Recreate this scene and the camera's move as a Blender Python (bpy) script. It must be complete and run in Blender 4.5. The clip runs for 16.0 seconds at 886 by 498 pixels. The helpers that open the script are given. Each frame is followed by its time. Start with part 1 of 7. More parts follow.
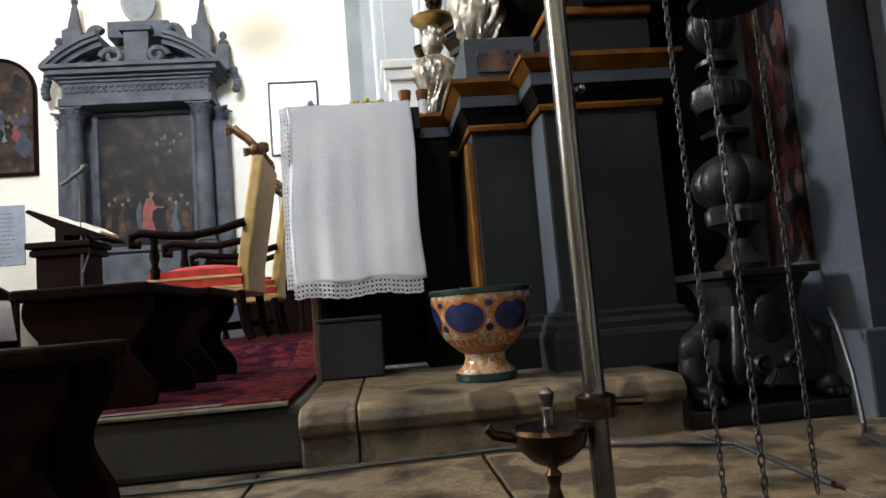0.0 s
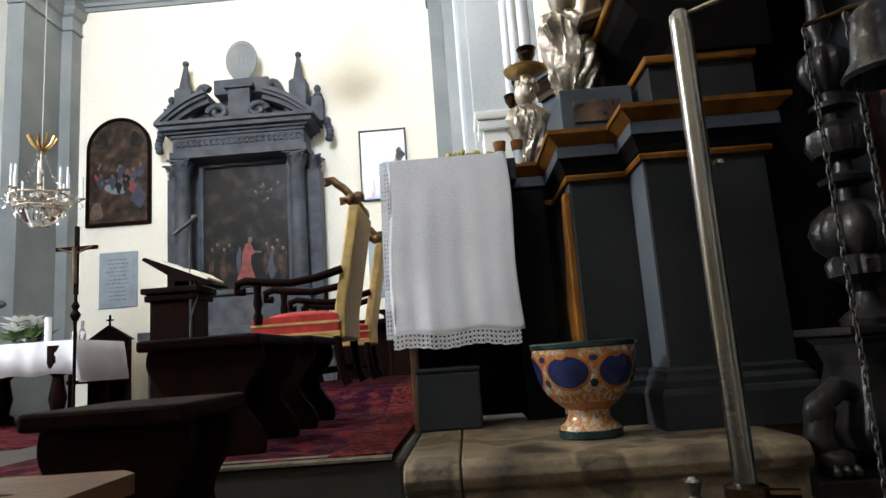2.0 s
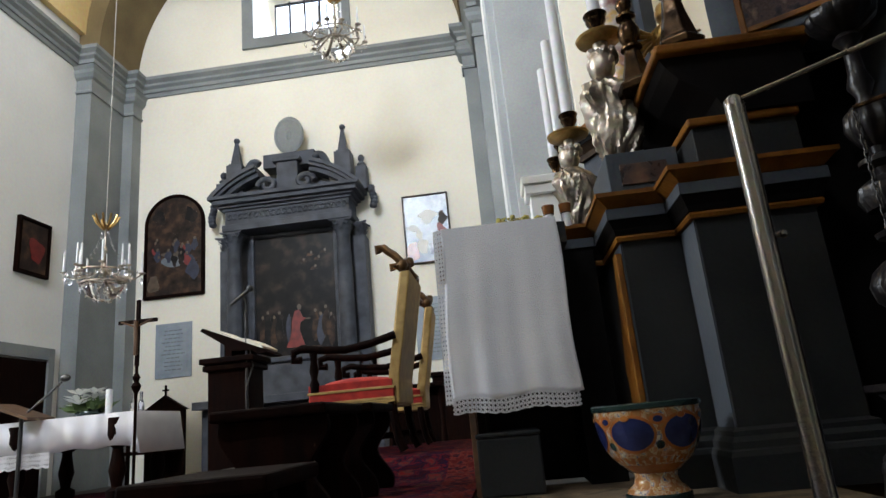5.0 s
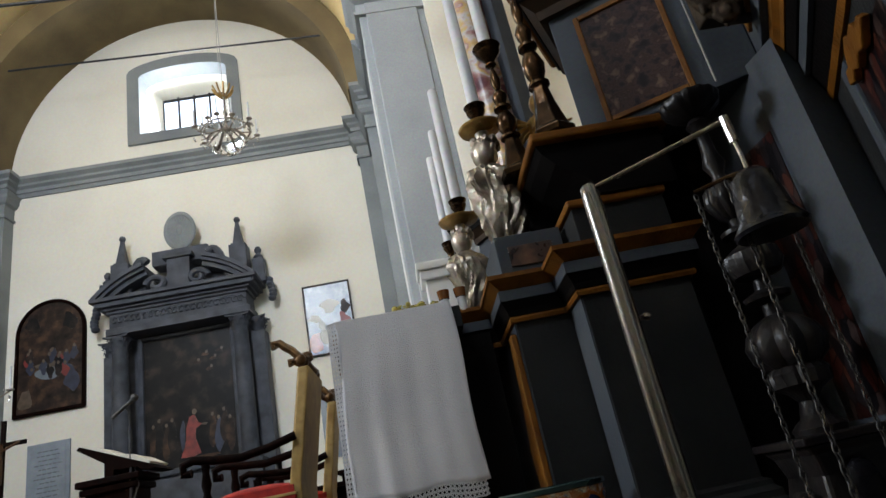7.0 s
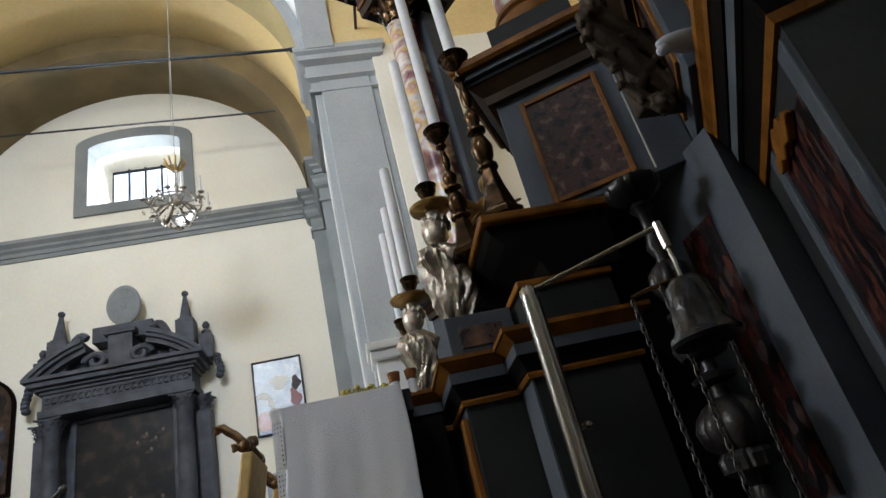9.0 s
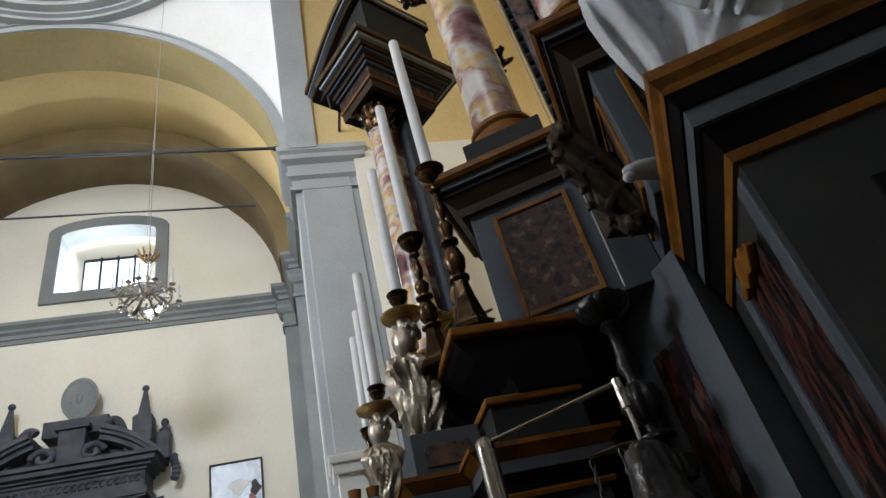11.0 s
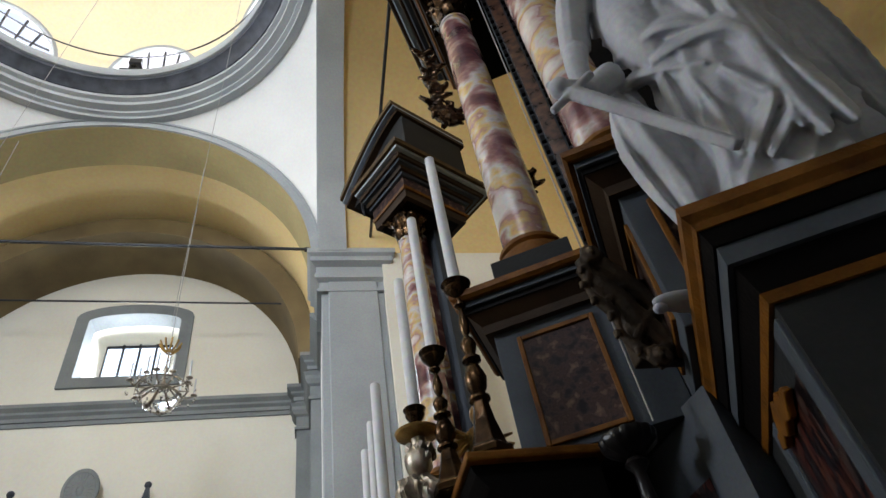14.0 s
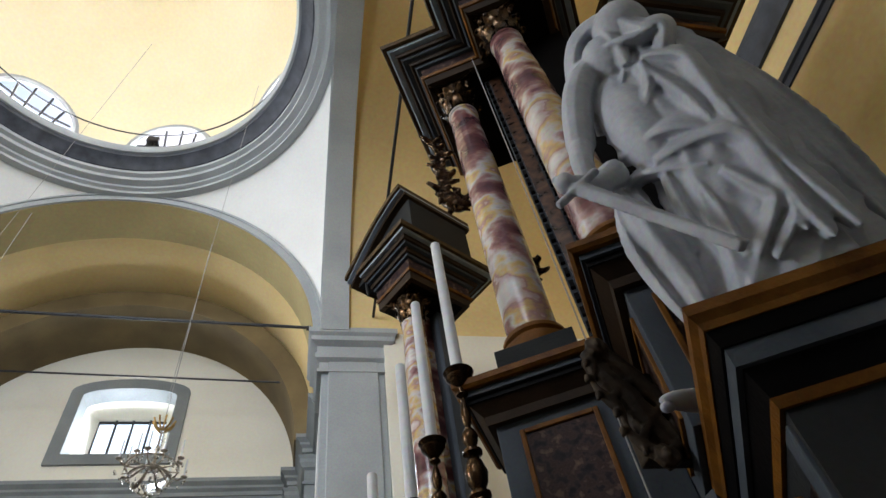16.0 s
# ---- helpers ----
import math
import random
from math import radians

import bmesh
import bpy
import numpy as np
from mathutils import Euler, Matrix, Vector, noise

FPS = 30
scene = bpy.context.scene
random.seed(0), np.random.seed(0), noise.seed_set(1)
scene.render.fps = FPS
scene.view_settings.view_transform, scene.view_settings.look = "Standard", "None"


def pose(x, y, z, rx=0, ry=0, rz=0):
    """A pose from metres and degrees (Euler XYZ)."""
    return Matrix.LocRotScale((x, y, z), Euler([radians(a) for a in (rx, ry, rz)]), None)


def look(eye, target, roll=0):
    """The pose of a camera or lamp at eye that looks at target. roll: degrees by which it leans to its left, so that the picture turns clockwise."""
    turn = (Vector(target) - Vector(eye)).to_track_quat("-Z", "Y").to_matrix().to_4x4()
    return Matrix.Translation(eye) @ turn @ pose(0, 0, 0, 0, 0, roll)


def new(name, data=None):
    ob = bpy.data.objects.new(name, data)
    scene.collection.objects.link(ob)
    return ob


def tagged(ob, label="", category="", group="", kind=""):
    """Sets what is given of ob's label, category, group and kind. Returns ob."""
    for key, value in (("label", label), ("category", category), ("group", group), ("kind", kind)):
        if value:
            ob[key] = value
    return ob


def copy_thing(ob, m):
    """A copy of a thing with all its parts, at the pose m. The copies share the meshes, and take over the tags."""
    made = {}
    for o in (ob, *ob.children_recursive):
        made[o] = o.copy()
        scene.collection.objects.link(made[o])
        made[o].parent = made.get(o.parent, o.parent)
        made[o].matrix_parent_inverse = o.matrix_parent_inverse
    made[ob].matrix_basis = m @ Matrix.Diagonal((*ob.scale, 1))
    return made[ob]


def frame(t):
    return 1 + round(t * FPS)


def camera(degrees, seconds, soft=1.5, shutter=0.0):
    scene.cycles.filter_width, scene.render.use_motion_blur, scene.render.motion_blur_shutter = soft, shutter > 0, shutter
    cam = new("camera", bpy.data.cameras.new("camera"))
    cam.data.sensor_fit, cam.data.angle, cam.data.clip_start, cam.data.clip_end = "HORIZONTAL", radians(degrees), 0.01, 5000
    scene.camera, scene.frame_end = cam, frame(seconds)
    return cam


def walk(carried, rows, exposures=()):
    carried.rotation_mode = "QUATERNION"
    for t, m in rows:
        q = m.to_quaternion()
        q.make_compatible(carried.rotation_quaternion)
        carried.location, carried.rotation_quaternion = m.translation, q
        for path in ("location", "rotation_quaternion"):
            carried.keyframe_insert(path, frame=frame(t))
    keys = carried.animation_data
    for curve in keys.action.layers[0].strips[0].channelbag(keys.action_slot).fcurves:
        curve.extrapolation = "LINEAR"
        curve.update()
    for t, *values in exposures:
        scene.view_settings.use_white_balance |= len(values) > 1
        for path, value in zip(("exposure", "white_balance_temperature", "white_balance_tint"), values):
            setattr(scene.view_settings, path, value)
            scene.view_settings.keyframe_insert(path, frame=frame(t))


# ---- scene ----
cam = camera(69.5, 16.0)
PATH = [
    (0, (-0.1669, 0.1029, 0.2245), (0.0316, 2.0843, 0.4102), -4.72),
    (0.5, (-0.1769, 0.1068, 0.2493), (-0.0254, 2.0877, 0.4795), -4.53),
    (1, (-0.1883, 0.1049, 0.2623), (-0.1047, 2.0819, 0.5530), -4.42),
    (1.5, (-0.2011, 0.0996, 0.2657), (-0.1782, 2.0745, 0.5809), -4.27),
    (2, (-0.2167, 0.0947, 0.2674), (-0.2667, 2.0671, 0.5948), -4.13),
    (2.5, (-0.2318, 0.0885, 0.2668), (-0.3545, 2.0582, 0.5910), -4.04),
    (3, (-0.2484, 0.0805, 0.2682), (-0.4523, 2.0430, 0.5957), -4.17),
    (3.2, (-0.2530, 0.0773, 0.2690), (-0.4868, 2.0349, 0.6053), -4.24),
    (5.3, (-0.2583, 0.0251, 0.2784), (-0.3833, 1.9461, 0.8208), -6.34),
    (5.5, (-0.2546, 0.0252, 0.2789), (-0.3452, 1.9450, 0.8323), -6.88),
    (6, (-0.2380, 0.0375, 0.2845), (-0.2339, 1.9416, 0.8962), -8.33),
    (6.5, (-0.2237, 0.0517, 0.2917), (-0.1365, 1.9351, 0.9588), -10.10),
    (7, (-0.2134, 0.0514, 0.2959), (-0.0440, 1.9077, 1.0208), -12.12),
    (7.5, (-0.2034, 0.0522, 0.3014), (0.0272, 1.8873, 1.0627), -13.18),
    (8, (-0.1966, 0.0545, 0.3121), (0.0765, 1.8654, 1.1159), -13.88),
    (8.5, (-0.1895, 0.0542, 0.3221), (0.1164, 1.8416, 1.1656), -14.49),
    (9, (-0.1830, 0.0528, 0.3335), (0.1585, 1.8101, 1.2253), -14.66),
    (11.5, (-0.1482, 0.0326, 0.3925), (0.3181, 1.5765, 1.5752), -15.55),
    (12, (-0.1483, 0.0325, 0.3998), (0.2995, 1.5412, 1.6340), -14.93),
    (12.5, (-0.1450, 0.0356, 0.4063), (0.2926, 1.5244, 1.6680), -14.43),
    (13, (-0.1428, 0.0399, 0.4101), (0.2836, 1.5026, 1.7058), -13.62),
    (13.5, (-0.1420, 0.0384, 0.4149), (0.2790, 1.4700, 1.7466), -12.80),
    (14, (-0.1474, 0.0322, 0.4179), (0.2489, 1.4099, 1.8125), -11.49),
    (14.5, (-0.1494, 0.0254, 0.4226), (0.2415, 1.3522, 1.8672), -11.14),
    (15, (-0.1494, 0.0227, 0.4267), (0.2421, 1.3037, 1.9118), -11.08),
    (15.5, (-0.1481, 0.0182, 0.4339), (0.2378, 1.2572, 1.9558), -10.94),
    (16, (-0.1524, 0.0114, 0.4380), (0.2269, 1.2030, 1.9988), -11.08),
]
walk(cam, [(t, look(eye, target, roll)) for t, eye, target, roll in PATH], exposures=[(0, 2.45), (1.5, 2.3), (3, 1.95), (5.5, 1.45), (7, 1.2), (9, 1.15), (12.5, 1.0), (16, 0.85)])

# ---- world and light ----
world = bpy.data.worlds.new("sky")
scene.world = world
world.use_nodes = True
wn = world.node_tree
sky = wn.nodes.new("ShaderNodeTexSky")
sky.sky_type, sky.sun_disc = "NISHITA", False
sky.sun_elevation, sky.sun_rotation = radians(54), radians(0)
wn.links.new(sky.outputs[0], wn.nodes["Background"].inputs[0])
wn.nodes["Background"].inputs[1].default_value = 0.15
sun = new("sun", bpy.data.lights.new("sun", "SUN"))
sun.data.energy, sun.data.angle, sun.data.color = 3.0, radians(0.6), (1, 0.95, 0.86)
sun.matrix_world = look((-3, 22, 34), (-3, 3, 8))


# Area lamps added in the wall and dome openings in place of skylight.
def fill_lamp(x, y, z, target, w, h, watts, color=(0.80, 0.88, 1.0)):
    lamp = new("fill_lamp", bpy.data.lights.new("fill_lamp", "AREA"))
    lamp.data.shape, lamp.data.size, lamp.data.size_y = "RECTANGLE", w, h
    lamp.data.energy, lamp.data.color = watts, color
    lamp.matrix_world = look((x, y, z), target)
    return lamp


fill_lamp(-3.32, 10.1, 7.72, (-3.32, 5, 6.6), 0.9, 0.6, 30)
# Added lamps in two unseen openings, to brighten the end wall and altar.
fill_lamp(-3.25, -3.3, 7.6, (-3.9, 9.4, 4.0), 2.2, 1.7, 125).data.spread = radians(105)
fill_lamp(-14.1, 3.3, 7.4, (-3.4, 4.6, 2.6), 2.5, 2.7, 600)
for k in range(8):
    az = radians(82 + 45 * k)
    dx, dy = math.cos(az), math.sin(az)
    fill_lamp(-3.25 + 2.98 * dx, 3.3 + 2.98 * dy, 11.15, (-3.25, 3.3, 11.3), 1.2, 0.55, 31, (0.91, 0.93, 1.0))


# ---- materials ----
def mat(name, a, b, rough=0.6, metal=0.0, scale=6.0, bump=0.15, stretch=(1, 1, 1), detail=6, contrast=(0.3, 0.7), fine=60.0, extra=None, spec=0.5):
    m = bpy.data.materials.new(name)
    m.use_nodes = True
    t = m.node_tree
    n, l = t.nodes, t.links
    p = n["Principled BSDF"]
    p.inputs["Metallic"].default_value = metal
    p.inputs["Specular IOR Level"].default_value = spec
    co = n.new("ShaderNodeTexCoord")
    mp = n.new("ShaderNodeMapping")
    mp.inputs["Scale"].default_value = stretch
    l.new(co.outputs["Object"], mp.inputs[0])
    no = n.new("ShaderNodeTexNoise")
    no.inputs["Scale"].default_value, no.inputs["Detail"].default_value = scale, detail
    l.new(mp.outputs[0], no.inputs[0])
    r = n.new("ShaderNodeValToRGB")
    r.color_ramp.elements[0].position, r.color_ramp.elements[1].position = contrast
    r.color_ramp.elements[0].color, r.color_ramp.elements[1].color = (*a, 1), (*b, 1)
    for pos, col in extra or ():
        e = r.color_ramp.elements.new(pos)
        e.color = (*col, 1)
    l.new(no.outputs[0], r.inputs[0])
    f = n.new("ShaderNodeTexNoise")
    f.inputs["Scale"].default_value, f.inputs["Detail"].default_value = fine, 4
    l.new(co.outputs["Object"], f.inputs[0])
    mix = n.new("ShaderNodeMix")
    mix.data_type, mix.blend_type = "RGBA", "OVERLAY"
    mix.inputs[0].default_value = 0.25
    l.new(r.outputs[0], mix.inputs[6]), l.new(f.outputs[1], mix.inputs[7])
    l.new(mix.outputs[2], p.inputs["Base Color"])
    rr = n.new("ShaderNodeMapRange")
    rr.inputs[3].default_value, rr.inputs[4].default_value = max(0.04, rough - 0.12), min(1, rough + 0.12)
    l.new(no.outputs[0], rr.inputs[0]), l.new(rr.outputs[0], p.inputs["Roughness"])
    bp = n.new("ShaderNodeBump")
    bp.inputs["Strength"].default_value, bp.inputs["Distance"].default_value = bump, 0.01
    l.new(f.outputs[0], bp.inputs["Height"]), l.new(bp.outputs[0], p.inputs["Normal"])
    return m


PLASTER = mat("plaster_cream", (0.72, 0.68, 0.58), (0.80, 0.77, 0.67), 0.85, scale=0.7, fine=25)
PLASTER_WHITE = mat("plaster_white", (0.68, 0.68, 0.66), (0.76, 0.76, 0.74), 0.85, scale=0.8, fine=25)
PLASTER_YELLOW = mat("plaster_yellow", (0.60, 0.44, 0.20), (0.74, 0.58, 0.31), 0.8, scale=0.5, fine=18, extra=[(0.5, (0.72, 0.54, 0.25))])
DOME_YELLOW = mat("plaster_dome", (0.78, 0.66, 0.42), (0.84, 0.75, 0.54), 0.85, scale=0.5, fine=18)
GREY_STONE = mat("grey_stone", (0.17, 0.185, 0.19), (0.25, 0.265, 0.265), 0.75, scale=1.5, fine=40)
GREY_STONE_LIGHT = mat("grey_stone_light", (0.29, 0.31, 0.32), (0.38, 0.40, 0.405), 0.75, scale=1.2, fine=40)
# Stone deepened and yellowed for the bounce-lit shade on the end wall arch.
BROWN_STONE = mat("brown_stone", (0.115, 0.080, 0.034), (0.20, 0.145, 0.065), 0.75, scale=1.5, fine=40)
DARK_STONE = mat("dark_carved_stone", (0.038, 0.041, 0.050), (0.082, 0.089, 0.105), 0.5, scale=5, fine=80, bump=0.3, spec=0.16)
FLOOR_STONE = mat("worn_sandstone", (0.018, 0.013, 0.009), (0.085, 0.063, 0.040), 0.55, scale=4.5, detail=10, fine=60, bump=0.5, contrast=(0.34, 0.66), extra=[(0.45, (0.10, 0.074, 0.046)), (0.53, (0.16, 0.12, 0.075)), (0.58, (0.05, 0.037, 0.024))], spec=0.25)
PAVING = mat("paving_stone", (0.020, 0.017, 0.014), (0.048, 0.042, 0.034), 0.5, scale=2.2, fine=35, spec=0.16)
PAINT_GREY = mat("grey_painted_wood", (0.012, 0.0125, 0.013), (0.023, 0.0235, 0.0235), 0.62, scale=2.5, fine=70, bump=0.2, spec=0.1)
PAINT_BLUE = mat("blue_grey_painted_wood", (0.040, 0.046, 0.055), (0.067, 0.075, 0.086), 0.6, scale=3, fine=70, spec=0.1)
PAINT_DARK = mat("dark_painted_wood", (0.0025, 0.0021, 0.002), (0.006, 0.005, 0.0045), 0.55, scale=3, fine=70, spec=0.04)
OCHRE = mat("ochre_gilt_edge", (0.075, 0.025, 0.0025), (0.18, 0.070, 0.008), 0.5, scale=9, fine=90, bump=0.3, spec=0.16)
GOLD = mat("gilding", (0.20, 0.11, 0.03), (0.50, 0.33, 0.12), 0.35, 0.9, scale=12, fine=60, bump=0.4)
GOLD_DARK = mat("old_gilding", (0.03, 0.013, 0.004), (0.15, 0.075, 0.022), 0.4, 0.6, scale=14, fine=60, bump=0.4)
BRONZE = mat("dark_bronze", (0.012, 0.0065, 0.0035), (0.085, 0.046, 0.020), 0.24, 0.9, scale=10, fine=60)
SILVER = mat("embossed_silver", (0.13, 0.10, 0.07), (0.50, 0.45, 0.38), 0.4, 0.85, scale=14, fine=40, bump=0.5)
STEEL = mat("polished_steel_pole", (0.10, 0.09, 0.08), (0.22, 0.205, 0.19), 0.25, 1.0, scale=30, fine=120, bump=0.05, stretch=(1, 1, 0.1))
BLACK_METAL = mat("black_cast_metal", (0.002, 0.002, 0.003), (0.014, 0.013, 0.016), 0.28, 0.3, scale=9, fine=50, bump=0.25, spec=0.25)
BLACK_WOOD = mat("ebonised_wood", (0.004, 0.0035, 0.0035), (0.018, 0.015, 0.014), 0.34, 0.0, scale=8, fine=40, bump=0.3, spec=0.2)
PAINT_BROWN = mat("brown_painted_wood", (0.016, 0.009, 0.005), (0.040, 0.023, 0.012), 0.55, scale=4, fine=70, bump=0.2, spec=0.12)
CARVED_WOOD = mat("weathered_carved_wood", (0.014, 0.009, 0.005), (0.060, 0.040, 0.024), 0.6, scale=9, fine=70, bump=0.4, spec=0.15)
CHAIN_METAL = mat("dull_chain_metal", (0.012, 0.010, 0.010), (0.040, 0.035, 0.032), 0.5, 0.5, scale=40, fine=90)
FRINGE = mat("worn_tan_binding", (0.065, 0.055, 0.038), (0.13, 0.11, 0.08), 0.9, scale=30, fine=120, spec=0.05)
OCHRE_DARK = mat("dark_ochre_edge", (0.035, 0.019, 0.007), (0.085, 0.050, 0.020), 0.55, scale=9, fine=90, bump=0.3, spec=0.12)
WALNUT = mat("dark_walnut", (0.002, 0.0006, 0.0004), (0.010, 0.0026, 0.0012), 0.68, scale=5, stretch=(6, 6, 0.8), fine=60, spec=0.04)
OAK = mat("honey_wood", (0.045, 0.018, 0.006), (0.10, 0.045, 0.016), 0.4, scale=5, stretch=(1, 8, 8), fine=60)
LINEN = mat("white_linen", (0.57, 0.575, 0.62), (0.65, 0.655, 0.69), 0.9, scale=5, fine=220, bump=0.35)
LACE = mat("white_lace", (0.56, 0.57, 0.60), (0.68, 0.68, 0.70), 0.9, scale=60, fine=260, bump=0.9)
RED_VELVET = mat("red_damask", (0.24, 0.006, 0.005), (0.44, 0.025, 0.014), 0.8, scale=16, fine=150, bump=0.3)
GOLD_CLOTH = mat("gold_brocade", (0.30, 0.18, 0.05), (0.46, 0.31, 0.10), 0.6, scale=14, fine=160, bump=0.3)
RUG = mat("red_oriental_rug", (0.030, 0.002, 0.004), (0.11, 0.006, 0.008), 0.95, scale=11, fine=120, bump=0.9, contrast=(0.36, 0.64), extra=[(0.45, (0.006, 0.004, 0.016)), (0.49, (0.080, 0.004, 0.007)), (0.535, (0.008, 0.005, 0.018)), (0.57, (0.07, 0.026, 0.018))], spec=0.03)
RUG_BORDER = mat("red_rug_border", (0.045, 0.004, 0.004), (0.11, 0.012, 0.010), 0.95, scale=24, fine=140, bump=0.9, extra=[(0.44, (0.012, 0.006, 0.016)), (0.5, (0.13, 0.03, 0.02)), (0.56, (0.05, 0.004, 0.006))], spec=0.03)
WAX = mat("white_wax", (0.50, 0.51, 0.53), (0.58, 0.585, 0.59), 0.45, scale=4, fine=30, bump=0.05)
MARBLE_RED = mat("mottled_red_marble", (0.060, 0.022, 0.028), (0.50, 0.48, 0.46), 0.25, scale=2.3, detail=7, fine=38, bump=0.03, contrast=(0.32, 0.68), stretch=(1, 1, 1.35), extra=[(0.42, (0.13, 0.05, 0.055)), (0.47, (0.27, 0.15, 0.135)), (0.515, (0.42, 0.39, 0.375)), (0.555, (0.46, 0.31, 0.12)), (0.59, (0.30, 0.17, 0.15))])
MARBLE_DARK = mat("dark_red_marble", (0.014, 0.006, 0.003), (0.13, 0.065, 0.03), 0.3, scale=16, fine=50, bump=0.05, extra=[(0.46, (0.04, 0.016, 0.009)), (0.56, (0.085, 0.036, 0.018))])
MARBLE_PANEL = mat("red_brown_faux_marble", (0.008, 0.005, 0.006), (0.13, 0.085, 0.06), 0.5, scale=22, detail=12, fine=150, bump=0.1, contrast=(0.32, 0.70), extra=[(0.43, (0.022, 0.014, 0.016)), (0.49, (0.050, 0.028, 0.024)), (0.54, (0.030, 0.016, 0.014)), (0.60, (0.075, 0.046, 0.036))], spec=0.1)


def shards(name, colours, scale, stretch, vein, rough=0.35):
    """Brecciated stone: long angular shards of several colours set in dark veins."""
    m = mat(name, (0.5, 0.5, 0.5), (0.9, 0.9, 0.9), rough, scale=30, fine=120, bump=0.1, spec=0.2)
    n, l = m.node_tree.nodes, m.node_tree.links
    p = n["Principled BSDF"]
    tone = p.inputs["Base Color"].links[0].from_socket
    co, mp = n.new("ShaderNodeTexCoord"), n.new("ShaderNodeMapping")
    mp.inputs["Scale"].default_value = stretch
    l.new(co.outputs["Object"], mp.inputs[0])
    cell, edge = n.new("ShaderNodeTexVoronoi"), n.new("ShaderNodeTexVoronoi")
    edge.feature = "DISTANCE_TO_EDGE"
    for v in (cell, edge):
        v.inputs["Scale"].default_value = scale
        l.new(mp.outputs[0], v.inputs["Vector"])
    pick = n.new("ShaderNodeSeparateColor")
    l.new(cell.outputs["Color"], pick.inputs[0])
    r = n.new("ShaderNodeValToRGB")
    r.color_ramp.interpolation = "CONSTANT"
    r.color_ramp.elements[0].color = (*colours[0], 1)
    r.color_ramp.elements[1].position, r.color_ramp.elements[1].color = 1 / len(colours), (*colours[1], 1)
    for k, c in enumerate(colours[2:], 2):
        e = r.color_ramp.elements.new(k / len(colours))
        e.color = (*c, 1)
    l.new(pick.outputs[0], r.inputs[0])
    gap = n.new("ShaderNodeMapRange")
    gap.inputs[1].default_value, gap.inputs[2].default_value = 0.01, 0.06
    l.new(edge.outputs["Distance"], gap.inputs[0])
    veined = n.new("ShaderNodeMix")
    veined.data_type = "RGBA"
    veined.inputs[6].default_value = (*vein, 1)
    l.new(gap.outputs[0], veined.inputs[0]), l.new(r.outputs[0], veined.inputs[7])
    mul = n.new("ShaderNodeMix")
    mul.data_type, mul.blend_type = "RGBA", "MULTIPLY"
    mul.inputs[0].default_value = 1
    l.new(veined.outputs[2], mul.inputs[6]), l.new(tone, mul.inputs[7])
    l.new(mul.outputs[2], p.inputs["Base Color"])
    return m


BRECCIA = shards("red_black_breccia", ((0.006, 0.004, 0.005), (0.060, 0.014, 0.010), (0.022, 0.016, 0.017), (0.034, 0.008, 0.006), (0.060, 0.036, 0.030), (0.008, 0.006, 0.007), (0.085, 0.026, 0.016)), 26, (1.4, 1.4, 0.55), (0.002, 0.0015, 0.0015))
STATUE = mat("white_stucco", (0.27, 0.28, 0.31), (0.43, 0.44, 0.475), 0.7, scale=6, fine=60, bump=0.12)
CANVAS = mat("darkened_canvas", (0.005, 0.005, 0.006), (0.035, 0.025, 0.020), 0.35, scale=5, fine=70, extra=[(0.5, (0.009, 0.008, 0.009))], spec=0.16)
CANVAS_BROWN = mat("brown_canvas", (0.008, 0.006, 0.006), (0.085, 0.046, 0.026), 0.4, scale=7, fine=70, extra=[(0.5, (0.028, 0.018, 0.014))], spec=0.16)
CANVAS_SKY = mat("blue_sky_canvas", (0.17, 0.23, 0.31), (0.45, 0.48, 0.52), 0.25, scale=6, fine=70)
PAINT_RED = mat("red_robe_paint", (0.10, 0.008, 0.008), (0.22, 0.02, 0.016), 0.4, scale=12)
PAINT_FLESH = mat("pale_paint", (0.05, 0.034, 0.022), (0.11, 0.078, 0.052), 0.4, scale=12)
PAINT_NAVY = mat("navy_robe_paint", (0.006, 0.010, 0.026), (0.018, 0.027, 0.06), 0.4, scale=12)
MARBLE_GREY = mat("grey_blue_marble", (0.19, 0.225, 0.265), (0.27, 0.305, 0.345), 0.4, scale=7, fine=40)
INK = mat("engraved_grey", (0.10, 0.12, 0.14), (0.15, 0.17, 0.19), 0.6, scale=10)
MAIOLICA = mat("ivory_glaze", (0.26, 0.12, 0.04), (0.44, 0.38, 0.28), 0.18, scale=42, fine=40, detail=2, contrast=(0.38, 0.62), extra=[(0.44, (0.26, 0.075, 0.018)), (0.47, (0.40, 0.31, 0.19)), (0.53, (0.30, 0.11, 0.03)), (0.56, (0.42, 0.34, 0.23)), (0.59, (0.03, 0.04, 0.12))])
COBALT = mat("cobalt_glaze", (0.006, 0.009, 0.035), (0.016, 0.022, 0.075), 0.15, scale=16)
GLAZE_ORANGE = mat("orange_glaze", (0.22, 0.06, 0.012), (0.34, 0.12, 0.03), 0.2, scale=14)
GLAZE_GREEN = mat("dark_green_glaze", (0.006, 0.016, 0.014), (0.014, 0.032, 0.028), 0.2, scale=14)
PAPER = mat("book_paper", (0.66, 0.62, 0.53), (0.76, 0.72, 0.63), 0.8, scale=20)
LEAF = mat("green_leaf", (0.03, 0.06, 0.015), (0.08, 0.13, 0.03), 0.5, scale=10)
PETAL = mat("white_petal", (0.70, 0.71, 0.68), (0.80, 0.80, 0.77), 0.6, scale=10)
MOSS = mat("yellow_moss", (0.22, 0.18, 0.03), (0.42, 0.36, 0.09), 0.8, scale=20)
